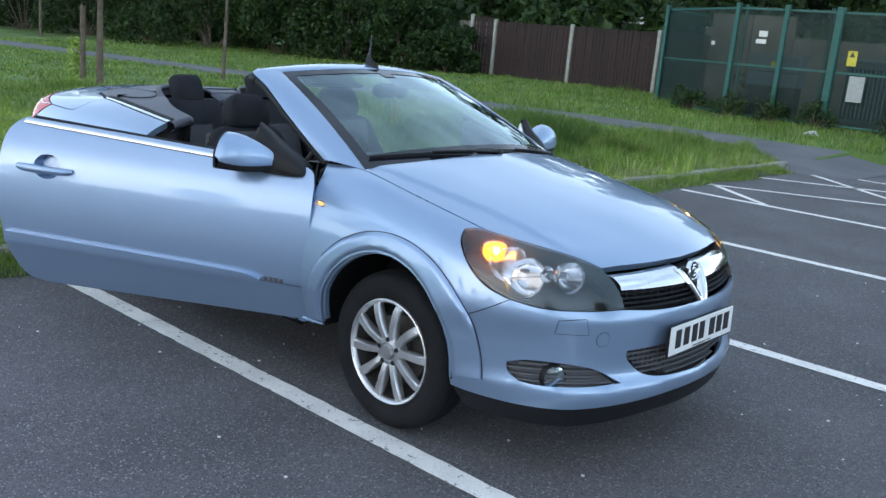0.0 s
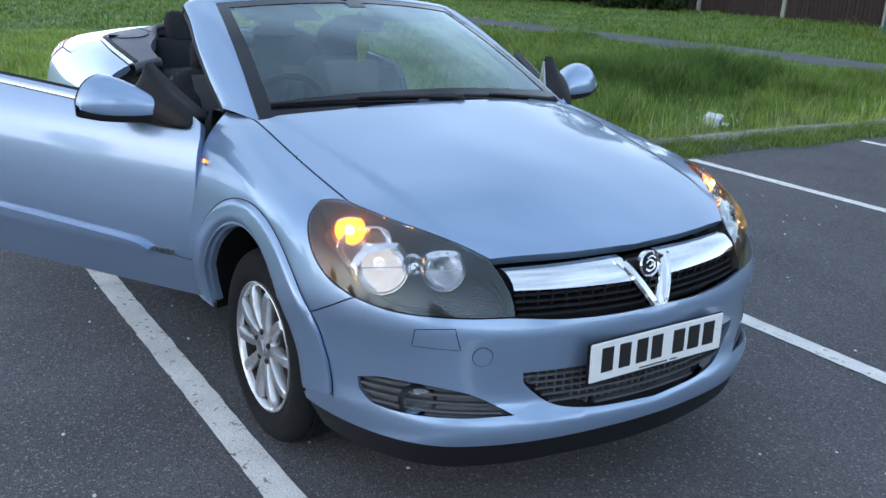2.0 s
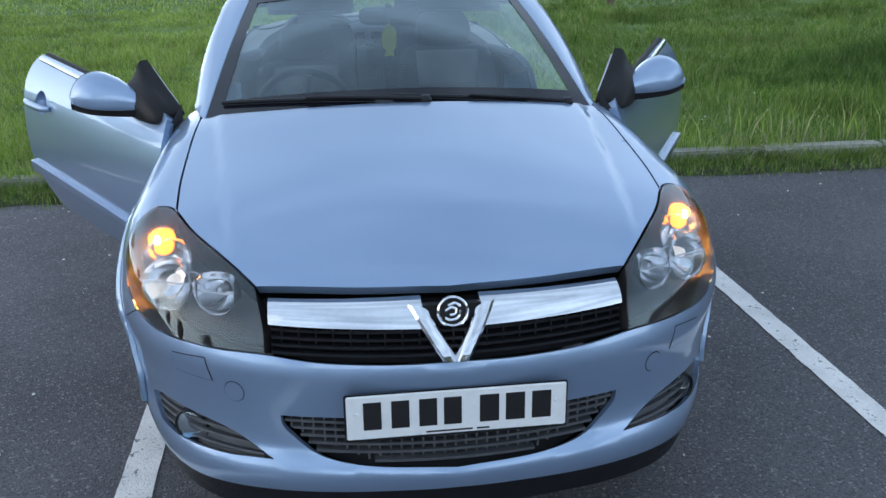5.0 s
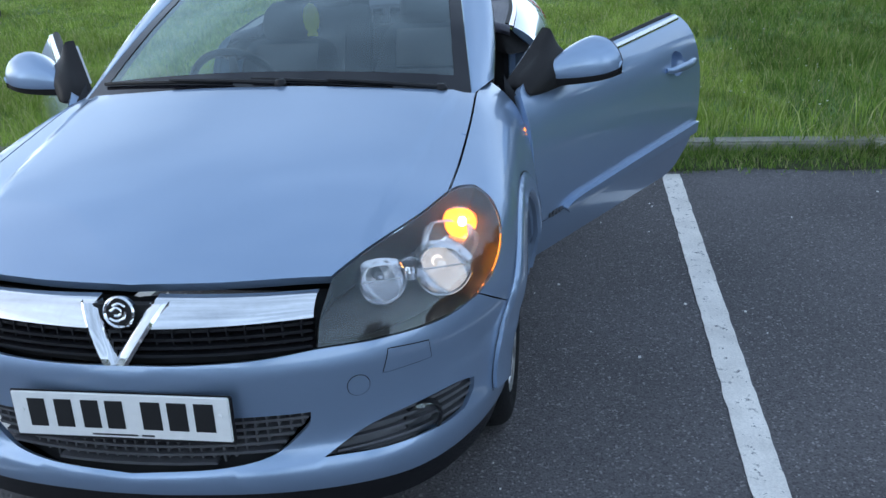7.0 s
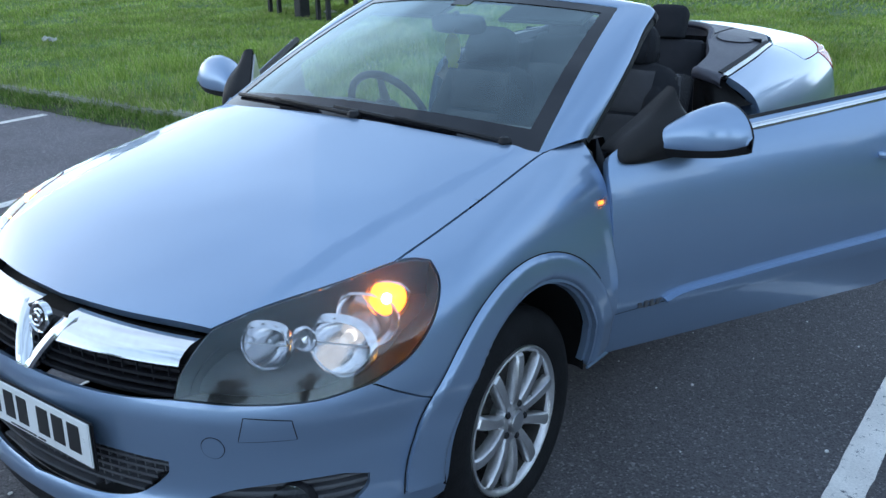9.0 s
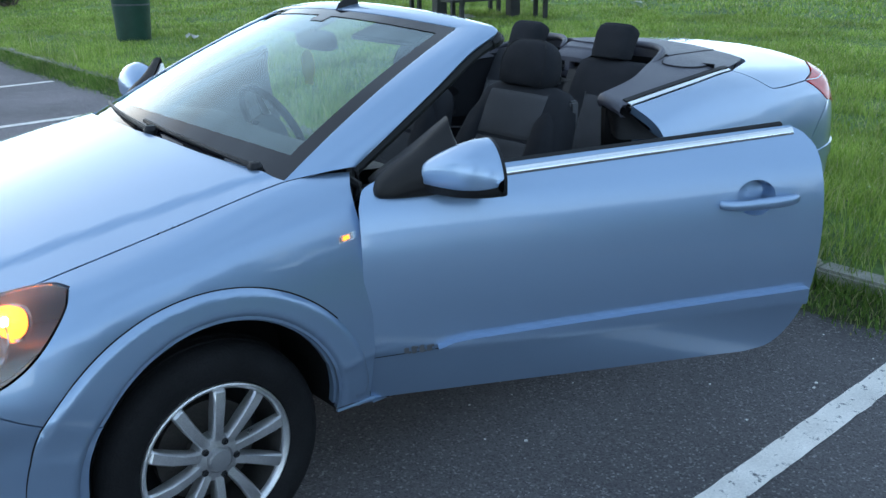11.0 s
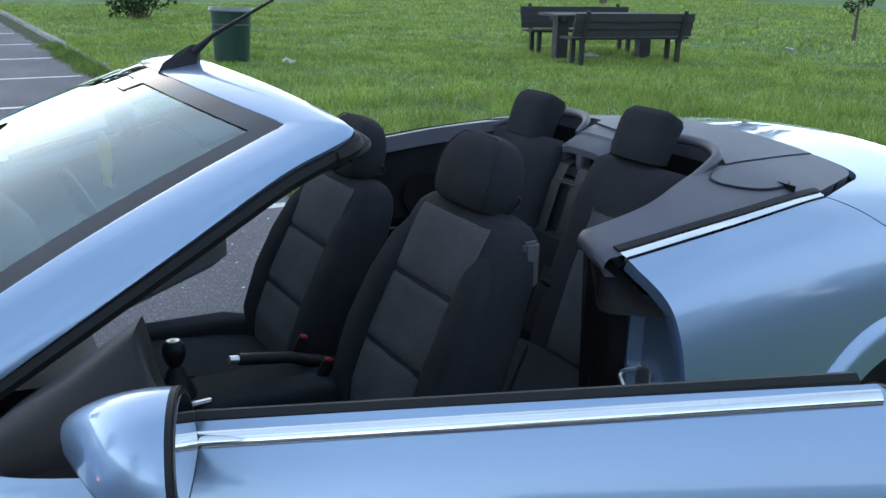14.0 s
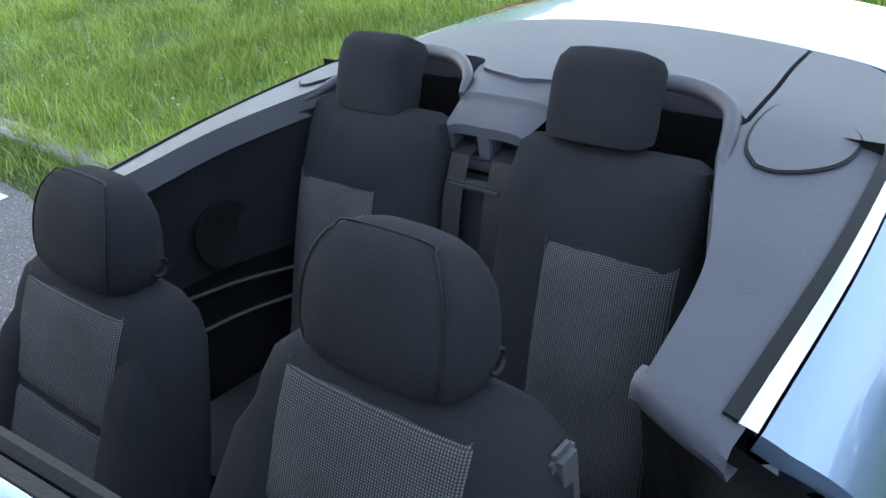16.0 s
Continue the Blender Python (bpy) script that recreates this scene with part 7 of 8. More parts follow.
def lawn(name, x0, x1, y0, y1, per_m2, h, width, lean, label, tall=0.0, mat=None):
    n = int((x1 - x0) * (y1 - y0) * per_m2)
    x, y = rng.uniform(x0, x1, n), rng.uniform(y0, y1, n)
    gx, gy = np.arange(x0 - 1, x1 + 1.2, 0.2), np.arange(y0 - 1, y1 + 1.2, 0.2)
    g = np.array([[noise.noise(Vector((a * 0.9, b * 0.9, 2.0))) + 0.5 * noise.noise(Vector((a * 3, b * 3, 5.0))) for b in gy] for a in gx])
    pat = g[((x - gx[0]) / 0.2).astype(int), ((y - gy[0]) / 0.2).astype(int)]
    # nothing under the tyres or on the path
    near_y = np.interp(x, near[:, 0], near[:, 1])
    far_y2 = np.interp(x, far[:, 0], far[:, 1])
    ok = ~((y > near_y) & (y < far_y2) & (x < -2.6)) & ~((x > -2.95) & (y < 14.0))
    ok &= ~((np.abs(np.abs(y) - 0.76) < 0.13) & (x > -2.95))
    ok &= rng.uniform(0, 1, n) < 0.75 + 0.5 * pat
    x, y, pat = x[ok], y[ok], pat[ok]
    hh = h * rng.uniform(0.45, 1.25, len(x)) * (1 + 1.0 * pat)
    if tall:
        hh *= 1 + tall * np.clip(pat, 0, 1) * ((y > 3.0) & (x < -3.6))
    return blades(name, np.stack([x, y], 1), np.clip(hh, 0.015, 1), width, lawn_z(x, y) - 0.006, lean, label, mat)


lawn("grass_near", -6.0, -3.12, 2.4, 12.4, 3000, 0.085, 0.0052, 0.7, "thick green grass behind the kerb", tall=2.6, mat=VERGEBLADE)
lawn("grass_behind_car", -6.0, -3.12, -4.5, 2.4, 3000, 0.080, 0.0055, 0.9, "thick bright green grass behind the car", tall=2.6)
lawn("grass_middle", -14.0, -6.0, -13.0, 2.0, 1350, 0.062, 0.010, 1.1, "green grass of the field", tall=2.0)
lawn("grass_by_path", -14.0, -6.0, 2.0, 12.6, 1350, 0.062, 0.010, 1.1, "green grass beside the footpath", tall=2.0, mat=VERGEBLADE)
lawn("grass_corner", -14.0, -3.1, -27.0, -13.0, 420, 0.065, 0.016, 1.1, "green grass beyond the litter bin")
lawn("grass_side", -6.0, -3.085, -16.0, -4.5, 1300, 0.065, 0.008, 1.1, "green grass beside the car park")
lawn("grass_far", -34.0, -14.0, -32.0, 0.0, 170, 0.07, 0.024, 1.2, "far green grass of the field")
lawn("grass_before_hedge", -34.0, -14.0, 0.0, 24.0, 170, 0.07, 0.024, 1.2, "green grass in front of the hedge", mat=VERGEBLADE)
lawn("grass_fence", -14.0, 6.0, 12.4, 24.0, 330, 0.11, 0.014, 0.7, "rough grass below the fences", tall=0.6, mat=VERGEBLADE)
# weeds in front of the kerb, and tall seeding stalks along it
n = 105000
y = rng.uniform(-15, 10.4, n)
pat = patchy(np.zeros(n), y, 1.1, 8.0)
x = -2.985 + np.abs(rng.normal(0, 0.155, n)) * (1 + 0.9 * pat)
ok = ~((np.abs(np.abs(y) - 0.76) < 0.15)) & (rng.uniform(0, 1, n) < 0.72 + 1.1 * pat) & (x < -2.56)
x, y = x[ok], y[ok]
blades("verge_weeds", np.stack([x, y], 1), np.clip(1.15 - (x + 2.985) / 0.5, 0.3, 1.1) * 0.078 * rng.uniform(0.3, 1.5, len(x)), 0.0055, ground_z(x, y) + 0.01, 0.95, "low weeds growing along the kerb", VERGEBLADE)
n = 3200
y = rng.uniform(-12, 10.3, n)
x = -3.12 - np.abs(rng.normal(0, 0.12, n))
ok = rng.uniform(0, 1, n) < 0.35 + 1.2 * patchy(np.zeros(n), y, 1.6, 4.0)
x, y = x[ok], y[ok]
nk = 15000
ky = rng.uniform(-14, 10.3, nk)
kx = rng.uniform(-3.09, -2.96, nk)
ok = rng.uniform(0, 1, nk) < 0.16 + 0.5 * (ky < -1.2) + 1.5 * patchy(np.zeros(nk), ky, 1.3, 14.0)
kx, ky = kx[ok], ky[ok]
blades("kerb_tufts", np.stack([kx, ky], 1), 0.085 * rng.uniform(0.4, 1.4, len(kx)), 0.0055, ground_z(kx, ky) + 0.095, 1.2, "grass tufts spilling over the kerb")
blades("tall_stalks", np.stack([x, y], 1), rng.uniform(0.15, 0.34, len(x)), 0.007, lawn_z(x, y) - 0.01, 0.55, "tall seeding grass stalks at the kerb")


STRAW = island_material("pale_seed_heads", ((0.0, (0.20, 0.26, 0.08)), (0.5, (0.36, 0.38, 0.18)), (1.0, (0.52, 0.47, 0.28))), 0.6, 0.3)
n = 5200
y = rng.uniform(-6, 10.3, n)
x = -3.03 + rng.normal(0, 0.15, n)
ok = (rng.uniform(0, 1, n) < 0.45 + 1.4 * patchy(np.zeros(n), y, 1.2, 31.0)) & ~((np.abs(np.abs(y) - 0.76) < 0.15) & (x > -2.97))
x, y = x[ok], y[ok]
blades("seed_stalks", np.stack([x, y], 1), rng.uniform(0.07, 0.19, len(x)), 0.005, np.where(x < -2.96, lawn_z(x, y), ground_z(x, y)), 0.9, "pale seeding grass heads along the kerb", STRAW)
# a bank of long dark grass before the path
DARKBLADE = island_material("long_dark_grass", ((0.0, (0.045, 0.100, 0.018)), (0.5, (0.092, 0.180, 0.032)), (0.9, (0.16, 0.26, 0.06)), (1.0, (0.30, 0.31, 0.15))), 0.55, 0.3)
n = 26000
y = rng.uniform(3.8, 10.4, n)
x = -5.9 + rng.normal(0, 0.62, n) - 0.10 * (y - 7)
body_k = np.clip(1 - ((y - 7.3) / 3.3) ** 2, 0, 1) * np.clip(1 - ((x + 5.9 + 0.10 * (y - 7)) / 1.5) ** 2, 0, 1)
pat = patchy(x, y, 1.3, 21.0)
ok = (rng.uniform(0, 1, n) < 0.35 + body_k * 0.7 + pat) & (y < np.interp(x, near[:, 0], near[:, 1]) - 0.5)
x, y, k = x[ok], y[ok], (body_k * (1 + 0.7 * pat))[ok]
blades("long_grass", np.stack([x, y], 1), 0.10 + np.clip(k, 0.05, 1.3) * 0.36 * rng.uniform(0.6, 1.25, len(x)), 0.0085, lawn_z(x, y) - 0.01, 0.8, "bank of long dark green grass before the footpath", DARKBLADE)
# thicker tufts in the lawn
n = 1100
tx_, ty_ = rng.uniform(-10, -3.25, n), rng.uniform(-7, 9.2, n)
ok = ty_ < np.interp(tx_, near[:, 0], near[:, 1]) - 0.2
tx_, ty_ = np.repeat(tx_[ok], 42), np.repeat(ty_[ok], 42)
rad = np.repeat(rng.uniform(0.03, 0.14, ok.sum()), 42)
x, y = tx_ + rng.normal(0, 1, len(tx_)) * rad, ty_ + rng.normal(0, 1, len(ty_)) * rad
x = np.minimum(x, -3.1)
for name, pick, mat in (("grass_tufts", y > 2.4, VERGEBLADE), ("field_tufts", y <= 2.4, BLADE)):
    blades(name, np.stack([x, y], 1)[pick], rng.uniform(0.07, 0.20, pick.sum()), 0.006, lawn_z(x, y)[pick] - 0.006, 0.95, "thick uneven grass tufts in the lawn", mat)
# tiny white flowers in the lawn
n = 420
fx, fy = rng.uniform(-9, -3.2, n), rng.uniform(-6, 9.0, n)
fr = rng.uniform(0.006, 0.011, n)
fz = lawn_z(fx, fy) + rng.uniform(0.05, 0.09, n)
ang = np.arange(6) * np.pi / 3
v = np.stack([fx[:, None] + fr[:, None] * np.cos(ang), fy[:, None] + fr[:, None] * np.sin(ang), fz[:, None] + 0.003 * np.sin(ang * 2)], -1).reshape(-1, 3)
tagged(new("lawn_flowers", raw_mesh("lawn_flowers", v, np.arange(n * 6), np.full(n, 6), material("white_petals", (0.75, 0.75, 0.70), 0.6))), "tiny white flowers scattered in the grass", "flowers", "", "stuff")


def leaf_mesh(name, centres, radii, count, size, mat=None, squash=0.8, seed=1):
    """Many small leaves scattered in clumps."""
    g = np.random.default_rng(seed)
    which = g.choice(len(centres), count, p=np.array(radii) ** 2 / np.sum(np.array(radii) ** 2))
    d = g.normal(0, 1, (count, 3))
    d /= np.linalg.norm(d, axis=1, keepdims=True)
    r = g.uniform(0.35, 1.06, count) ** 0.45
    c = np.array(centres)[which] + d * (np.array(radii)[which] * r)[:, None] * np.array((1, 1, squash))
    a = g.normal(0, 1, (count, 3))
    a /= np.linalg.norm(a, axis=1, keepdims=True)
    b = np.cross(a, g.normal(0, 1, (count, 3)))
    b /= np.linalg.norm(b, axis=1, keepdims=True)
    s = (size * g.uniform(0.6, 1.4, count))[:, None]
    v = np.stack([c - a * s, c + b * s * 0.55, c + a * s, c - b * s * 0.55], 1).reshape(-1, 3)
    return raw_mesh(name, v, np.arange(4 * count), np.full(count, 4), mat or LEAF)


def tree(name, x, y, height, trunk_r, crown, leaves, label, category="tree", lean=0.0, seed=1, leaf=0.05, bare=0.45, z=None):
    g = random.Random(seed)
    z = float(lawn_z(x, y)) - 0.03 if z is None else z
    root = tagged(new(name), label, category)
    root.matrix_basis = pose(x, y, z)
    bm = bmesh.new()
    tip = (lean * height, 0.02, height * 0.85)
    tube(bm, smooth_path([(0, 0, 0), (lean * height * 0.4, 0.01, height * 0.4), tip], 5), list(np.linspace(trunk_r, trunk_r * 0.35, 11)), 9)
    centres, radii = [], []
    for i in range(crown):
        k = bare + (1 - bare) * (i + 0.5) / crown
        a = 2.4 * i + g.uniform(-0.4, 0.4)
        reach = height * 0.24 * math.sin(math.pi * min(0.98, max(0.12, (k - bare * 0.8) / (1.08 - bare * 0.8)))) * g.uniform(0.6, 1.2)
        p0 = (lean * height * k, 0, height * k * 0.82)
        p1 = (lean * height * k + reach * math.cos(a), reach * math.sin(a), height * k + 0.06 * height)
        tube(bm, smooth_path([p0, ((p0[0] + p1[0]) / 2, (p0[1] + p1[1]) / 2, (p0[2] + p1[2]) / 2 - 0.02 * height), p1], 3), list(np.linspace(trunk_r * 0.4, trunk_r * 0.12, 7)), 6)
        centres.append(p1)
        radii.append(height * 0.12 * g.uniform(0.7, 1.3))
    part("trunk", bm, BARK, root)
    me = leaf_mesh("crown", centres, radii, leaves, leaf, seed=seed)
    ob = new("crown", me)
    ob.parent = root
    return root


def bush(name, x, y, w, h, leaves, label, seed=1, leaf=0.05, stretch=1.0):
    g = random.Random(seed)
    z = float(lawn_z(x, y)) - 0.02
    root = tagged(new(name), label, "bush")
    root.matrix_basis = pose(x, y, z)
    bm = bmesh.new()
    cs, rs = [], []
    for i in range(16):
        a, r = g.uniform(0, 6.28), w * 0.42 * math.sqrt(g.uniform(0, 1))
        k = g.uniform(0.12, 0.80) * (1 - 0.35 * (r / (w * 0.5)) ** 2)
        c = (r * math.cos(a) * stretch, r * math.sin(a), h * k)
        cs.append(c)
        rs.append(min(w, h) * g.uniform(0.16, 0.27))
        tube(bm, [(0.1 * c[0], 0.1 * c[1], 0), (0.6 * c[0], 0.6 * c[1], c[2] * 0.5), c], [0.03, 0.018, 0.006], 5)
    part("stem", bm, BARK, root)
    ob = new("leaves", leaf_mesh("leaves", cs, rs, leaves, leaf, seed=seed))
    ob.parent = root
    return root


# hedge and trees behind the path
for i, (x, y, w, h) in enumerate(((-18.9, 20.3, 2.6, 1.9), (-21.2, 20.6, 3.6, 3.0), (-24.2, 20.4, 4.2, 4.4), (-27.2, 19.6, 4.4, 4.8), (-30.5, 18.6, 4.6, 5.0), (-34.0, 17.8, 5.0, 5.2), (-38.0, 17.0, 5.2, 5.4), (-42.5, 16.0, 5.5, 5.6), (-47.0, 14.8, 5.5, 5.6))):
    bush("hedge_bush", x, y, w, h, 8000, "dense dark green hedge bush behind the grass", 20 + i, 0.085, 1.15)
for i, (x, y, h) in enumerate(((-22, 25.5, 9), (-28, 25, 10), (-35, 23, 10), (-43, 21, 11), (-52, 17, 11), (-17.5, 27.5, 8.5), (-12.5, 29.5, 8), (-7.5, 31, 8), (-14.5, 33, 10))):
    tree("background_tree", x, y, h, 0.22, 16, 5200, "tall dark green tree behind the hedge", "tree", 0.0, 40 + i, 0.16, 0.12)
for i, (x, y, h) in enumerate(((-24.5, 27.5, 5.5), (-20.5, 28.0, 5.0), (-16.6, 28.6, 5.2), (-12.8, 29.4, 4.6), (-9.4, 30.2, 4.4), (-30, 27, 6), (-18.6, 31, 7), (-11.0, 33, 6.5), (-23, 32, 7), (-15, 34, 7), (-28, 30, 7), (-34, 28, 7), (-41, 25, 7), (-49, 21, 7))):
    bush("thicket", x, y, 6.4, h, 7500, "dense dark green thicket behind the fence", 120 + i, 0.17, 1.1)
for i in range(13):
    bush("undergrowth", -52 + 4.0 * i, 22.0 + 0.35 * i + (0.5 if i % 2 else 0), 6.0, 3.2, 5200, "low dense dark undergrowth below the trees", 220 + i, 0.22, 1.1)
# trees on the far side of the field and car park, seen in the glass
for i, (x, y, h) in enumerate(((-10, -66, 9), (2, -62, 8), (14, -64, 9), (24, -50, 9), (-34, -60, 9), (-56, -44, 13), (30, -20, 12), (34, 4, 13), (30, 26, 12))):
    tree("far_tree", x, y, h, 0.3, 16, 4200, "large leafy tree beyond the field", "tree", 0.0, 60 + i, 0.26, 0.15)
# young trees on the lawn
tree("young_tree", -14.1, 5.25, 3.8, 0.075, 10, 1500, "slim young tree tied to a wooden stake", "tree", 0.01, 3, 0.05, 0.55)
bm = tube(bmesh.new(), [(-14.35, 5.05, 0.0), (-14.35, 5.05, 1.55)], [0.055, 0.05], 9)
tagged(part("tree_stake", bm, BARK, None, "grey weathered wooden tree stake in grass"), "", "stake")
cs = [(0.05 * math.cos(i), 0.06 * math.sin(i * 2), 0.08 + 0.09 * i) for i in range(9)]
lo = tagged(new("tree_sucker"), "fresh green shoots at the foot of the tree", "shoots")
lo.matrix_basis = pose(-14.5, 4.95, VERGE)
ob = new("leaves", leaf_mesh("leaves", cs, [0.11] * 9, 420, 0.035, BLADE, seed=9))
ob.parent = lo
tree("young_tree", -16.2, 9.45, 4.4, 0.05, 10, 1500, "slim young tree in the grass by the path", "tree", 0.03, 5, 0.05, 0.6)
tree("young_tree", -36.0, 13.9, 4.4, 0.07, 8, 900, "reddish slim trunk in front of the hedge", "tree", -0.02, 6, 0.06, 0.6)
tree("sapling", -18.2, -10.1, 1.55, 0.045, 7, 520, "small leafy sapling in the field", "tree", 0.03, 8, 0.045, 0.4)
bush("shrub", -5.75, -20.4, 1.5, 1.5, 1500, "small dark round shrub on the grass", 31, 0.05)
tree("far_tree", -24.5, -25.5, 7.0, 0.17, 12, 2200, "tree trunk on the far grass", "tree", 0.0, 77, 0.12, 0.5)

# ---- fences and the green enclosure ----
BROWNWOOD = material("dark_brown_fence_boards", (0.034, 0.019, 0.017), 0.85, 0, 0.35, 3, 0.6, 60, stretch=(1, 1, 0.25), per_object=0.2)
PALEWOOD = material("weathered_grey_boards", (0.24, 0.21, 0.17), 0.9, 0, 0.3, 4, 0.6, 60, stretch=(1, 1, 0.25), per_object=0.2)
CONCRETE = material("concrete_post", (0.36, 0.35, 0.31), 0.9, 0, 0.25, 8, 0.5, 90)
GREENSTEEL = material("dark_green_painted_steel", (0.012, 0.100, 0.082), 0.45, 0.1, 0.2, 9, 0.1, 120)
GREYSTEEL = material("grey_blue_cabinet_paint", (0.12, 0.17, 0.20), 0.5, 0.1, 0.2, 6, 0.1, 100)
YELLOWSIGN = material("yellow_sign", (0.62, 0.52, 0.05), 0.5)
WHITESIGN = material("white_sign", (0.7, 0.69, 0.66), 0.5, 0, 0.1, 30)
GREYSIGN = material("weathered_grey_sign", (0.36, 0.37, 0.36), 0.6, 0, 0.2, 14)
PALEWALL = material("pale_render", (0.62, 0.58, 0.55), 0.9, 0, 0.12, 2, 0.3, 40)
PINKBRICK = material("pinkish_brick", (0.42, 0.27, 0.22), 0.9, 0, 0.25, 6, 0.3, 60)
TILES = material("grey_roof_tiles", (0.12, 0.105, 0.10), 0.8, 0, 0.3, 4, 0.5, 30)


def board_fence(name, p, q, h, mat, label, posts, lean=0.0):
    p, q = Vector(p), Vector(q)
    d = q - p
    yaw = math.degrees(math.atan2(d.y, d.x))
    root = tagged(new(name), label, "fence")
    root.matrix_basis = pose(p.x, p.y, float(lawn_z(p.x, p.y)) - 0.02, 0, 0, yaw)
    n = int(d.length / 0.125)
    bm = box(bmesh.new(), (0, 0, h / 2), (0.118, 0.018, h), 0.003)
    me = bpy.data.meshes.new("board")
    bm.to_mesh(me)
    bm.free()
    me.materials.append(mat)
    for i in range(n):
        b = new("board", me)
        b.parent = root
        b.matrix_basis = pose(0.0625 + i * d.length / n, random.uniform(-0.004, 0.004), random.uniform(-0.012, 0.012), 0, random.uniform(-0.4, 0.4), random.uniform(-2, 2))
    for z in (0.35, h - 0.35):
        part("rail", box(bmesh.new(), (d.length / 2, 0.04, z), (d.length, 0.045, 0.08), 0.004), mat, root)
    for k in posts:
        part("post", box(bmesh.new(), (d.length * k, -0.035, h / 2 + 0.03), (0.11, 0.11, h + 0.06), 0.01), CONCRETE, root, "pale concrete post")
    return root


board_fence("board_fence", (-17.7, 21.5), (-9.6, 21.75), 1.85, BROWNWOOD, "dark brown close-boarded fence with concrete posts", (0.0, 0.385, 0.77))
board_fence("board_fence", (-18.6, 21.3), (-17.78, 21.45), 1.98, BROWNWOOD, "dark brown boarded fence return", (0.0,))
board_fence("pale_fence", (-20.0, 21.3), (-18.7, 21.3), 1.35, PALEWOOD, "pale weathered low boarded fence", (0.0,))
board_fence("pale_fence", (-24.4, 22.9), (-18.8, 22.7), 1.80, PALEWOOD, "pale weathered boarded fence beside bushes", (0.0, 0.33, 0.66, 1.0))
board_fence("board_fence", (-9.6, 23.4), (4.0, 24.0), 1.82, BROWNWOOD, "dark brown close-boarded fence behind the enclosure", (0.3, 0.6))
# ribbed shed roof over the fence
bm = bmesh.new()
loft(bm, [[(x, y, z + (0.04 if i % 2 else 0)) for y, z in ((24.6, 2.60), (26.4, 2.90))] for i, x in enumerate(np.linspace(-14.9, -10.2, 47))])
shed = tagged(part("shed", bm, WHITESIGN, None, "pale ribbed shed roof above the fence"), "", "shed")
part("shed_wall", box(bmesh.new(), (-12.6, 25.5, 1.4), (4.2, 1.6, 2.4), 0.02), PALEWOOD, shed)


def veil_material():
    """Fine welded mesh, too fine to see wire by wire at this distance."""
    m = material("green_weld_mesh", (0.008, 0.034, 0.028), 0.6)
    n, l = m.node_tree.nodes, m.node_tree.links
    tr, mx = n.new("ShaderNodeBsdfTransparent"), n.new("ShaderNodeMixShader")
    mx.inputs[0].default_value = 0.38
    l.new(tr.outputs[0], mx.inputs[1])
    l.new(n["Principled BSDF"].outputs[0], mx.inputs[2])
    l.new(mx.outputs[0], n["Material Output"].inputs["Surface"])
    return m


VEIL = veil_material()
corners = [(-9.95, 21.4), (-10.0, 19.3), (-7.1, 17.3), (-5.96, 17.35), (-4.8, 17.4), (-2.5, 17.5), (0.2, 17.7), (2.8, 17.9)]
enclosure = tagged(new("mesh_enclosure"), "tall dark green weld-mesh enclosure round electrical cabinets", "enclosure")
enclosure.matrix_basis = pose(0, 0, 0.25)
sign_shift = Matrix.Translation((-0.35, -0.1, 0))
for x, y in corners[1:]:
    thick = 0.10 if (x, y) != (-4.8, 17.4) else 0.15
    part("post", box(bmesh.new(), (x, y, 1.36), (thick, thick, 2.66), 0.008), GREENSTEEL, enclosure)
for (x0, y0), (x1, y1) in zip(corners[:-1], corners[1:]):
    L, yaw = math.hypot(x1 - x0, y1 - y0), math.degrees(math.atan2(y1 - y0, x1 - x0))
    m = pose(x0, y0, 0, 0, 0, yaw)
    bm = box(bmesh.new(), (L / 2, 0.06, 1.37), (L, 0.006, 2.5), 0, m)
    part("mesh_panel", bm, VEIL, enclosure, smooth=False)
    for z in (0.15, 1.3, 2.58):
        part("rail", box(bmesh.new(), (L / 2, 0.07, z), (L, 0.03, 0.045), 0, m), GREENSTEEL, enclosure)
part("stay", box(bmesh.new(), (-6.93, 17.4, 1.36), (0.06, 0.06, 2.6), 0.006), GREENSTEEL, enclosure)
part("stay", box(bmesh.new(), (-5.0, 17.5, 1.36), (0.07, 0.07, 2.6), 0.006), GREENSTEEL, enclosure)
for c, s, mt, lb in (((-6.05, 17.36, 2.02), (0.20, 0.012, 0.13), WHITESIGN, "small white notice"), ((-6.08, 17.36, 1.85), (0.24, 0.012, 0.10), WHITESIGN, "small white notice"), ((-4.02, 17.40, 1.62), (0.20, 0.012, 0.32), YELLOWSIGN, "yellow warning sign"), ((-3.85, 17.44, 0.98), (0.33, 0.012, 0.55), GREYSIGN, "pale notice panel"), ((-7.4, 17.68, 1.75), (0.09, 0.012, 0.09), WHITESIGN, "small white notice")):
    part("sign", box(bmesh.new(), c, s, 0.003, sign_shift), mt, enclosure, lb)
bm = bmesh.new()
slab(bm, [(-0.06, -0.05), (0.06, -0.05), (0, 0.06)], sign_shift @ Matrix.Translation((-4.02, 17.392, 1.70)) @ Matrix(((1, 0, 0, 0), (0, 0, -1, 0), (0, 1, 0, 0), (0, 0, 0, 1))), 0.004)
part("sign_symbol", bm, INK, enclosure, smooth=False)
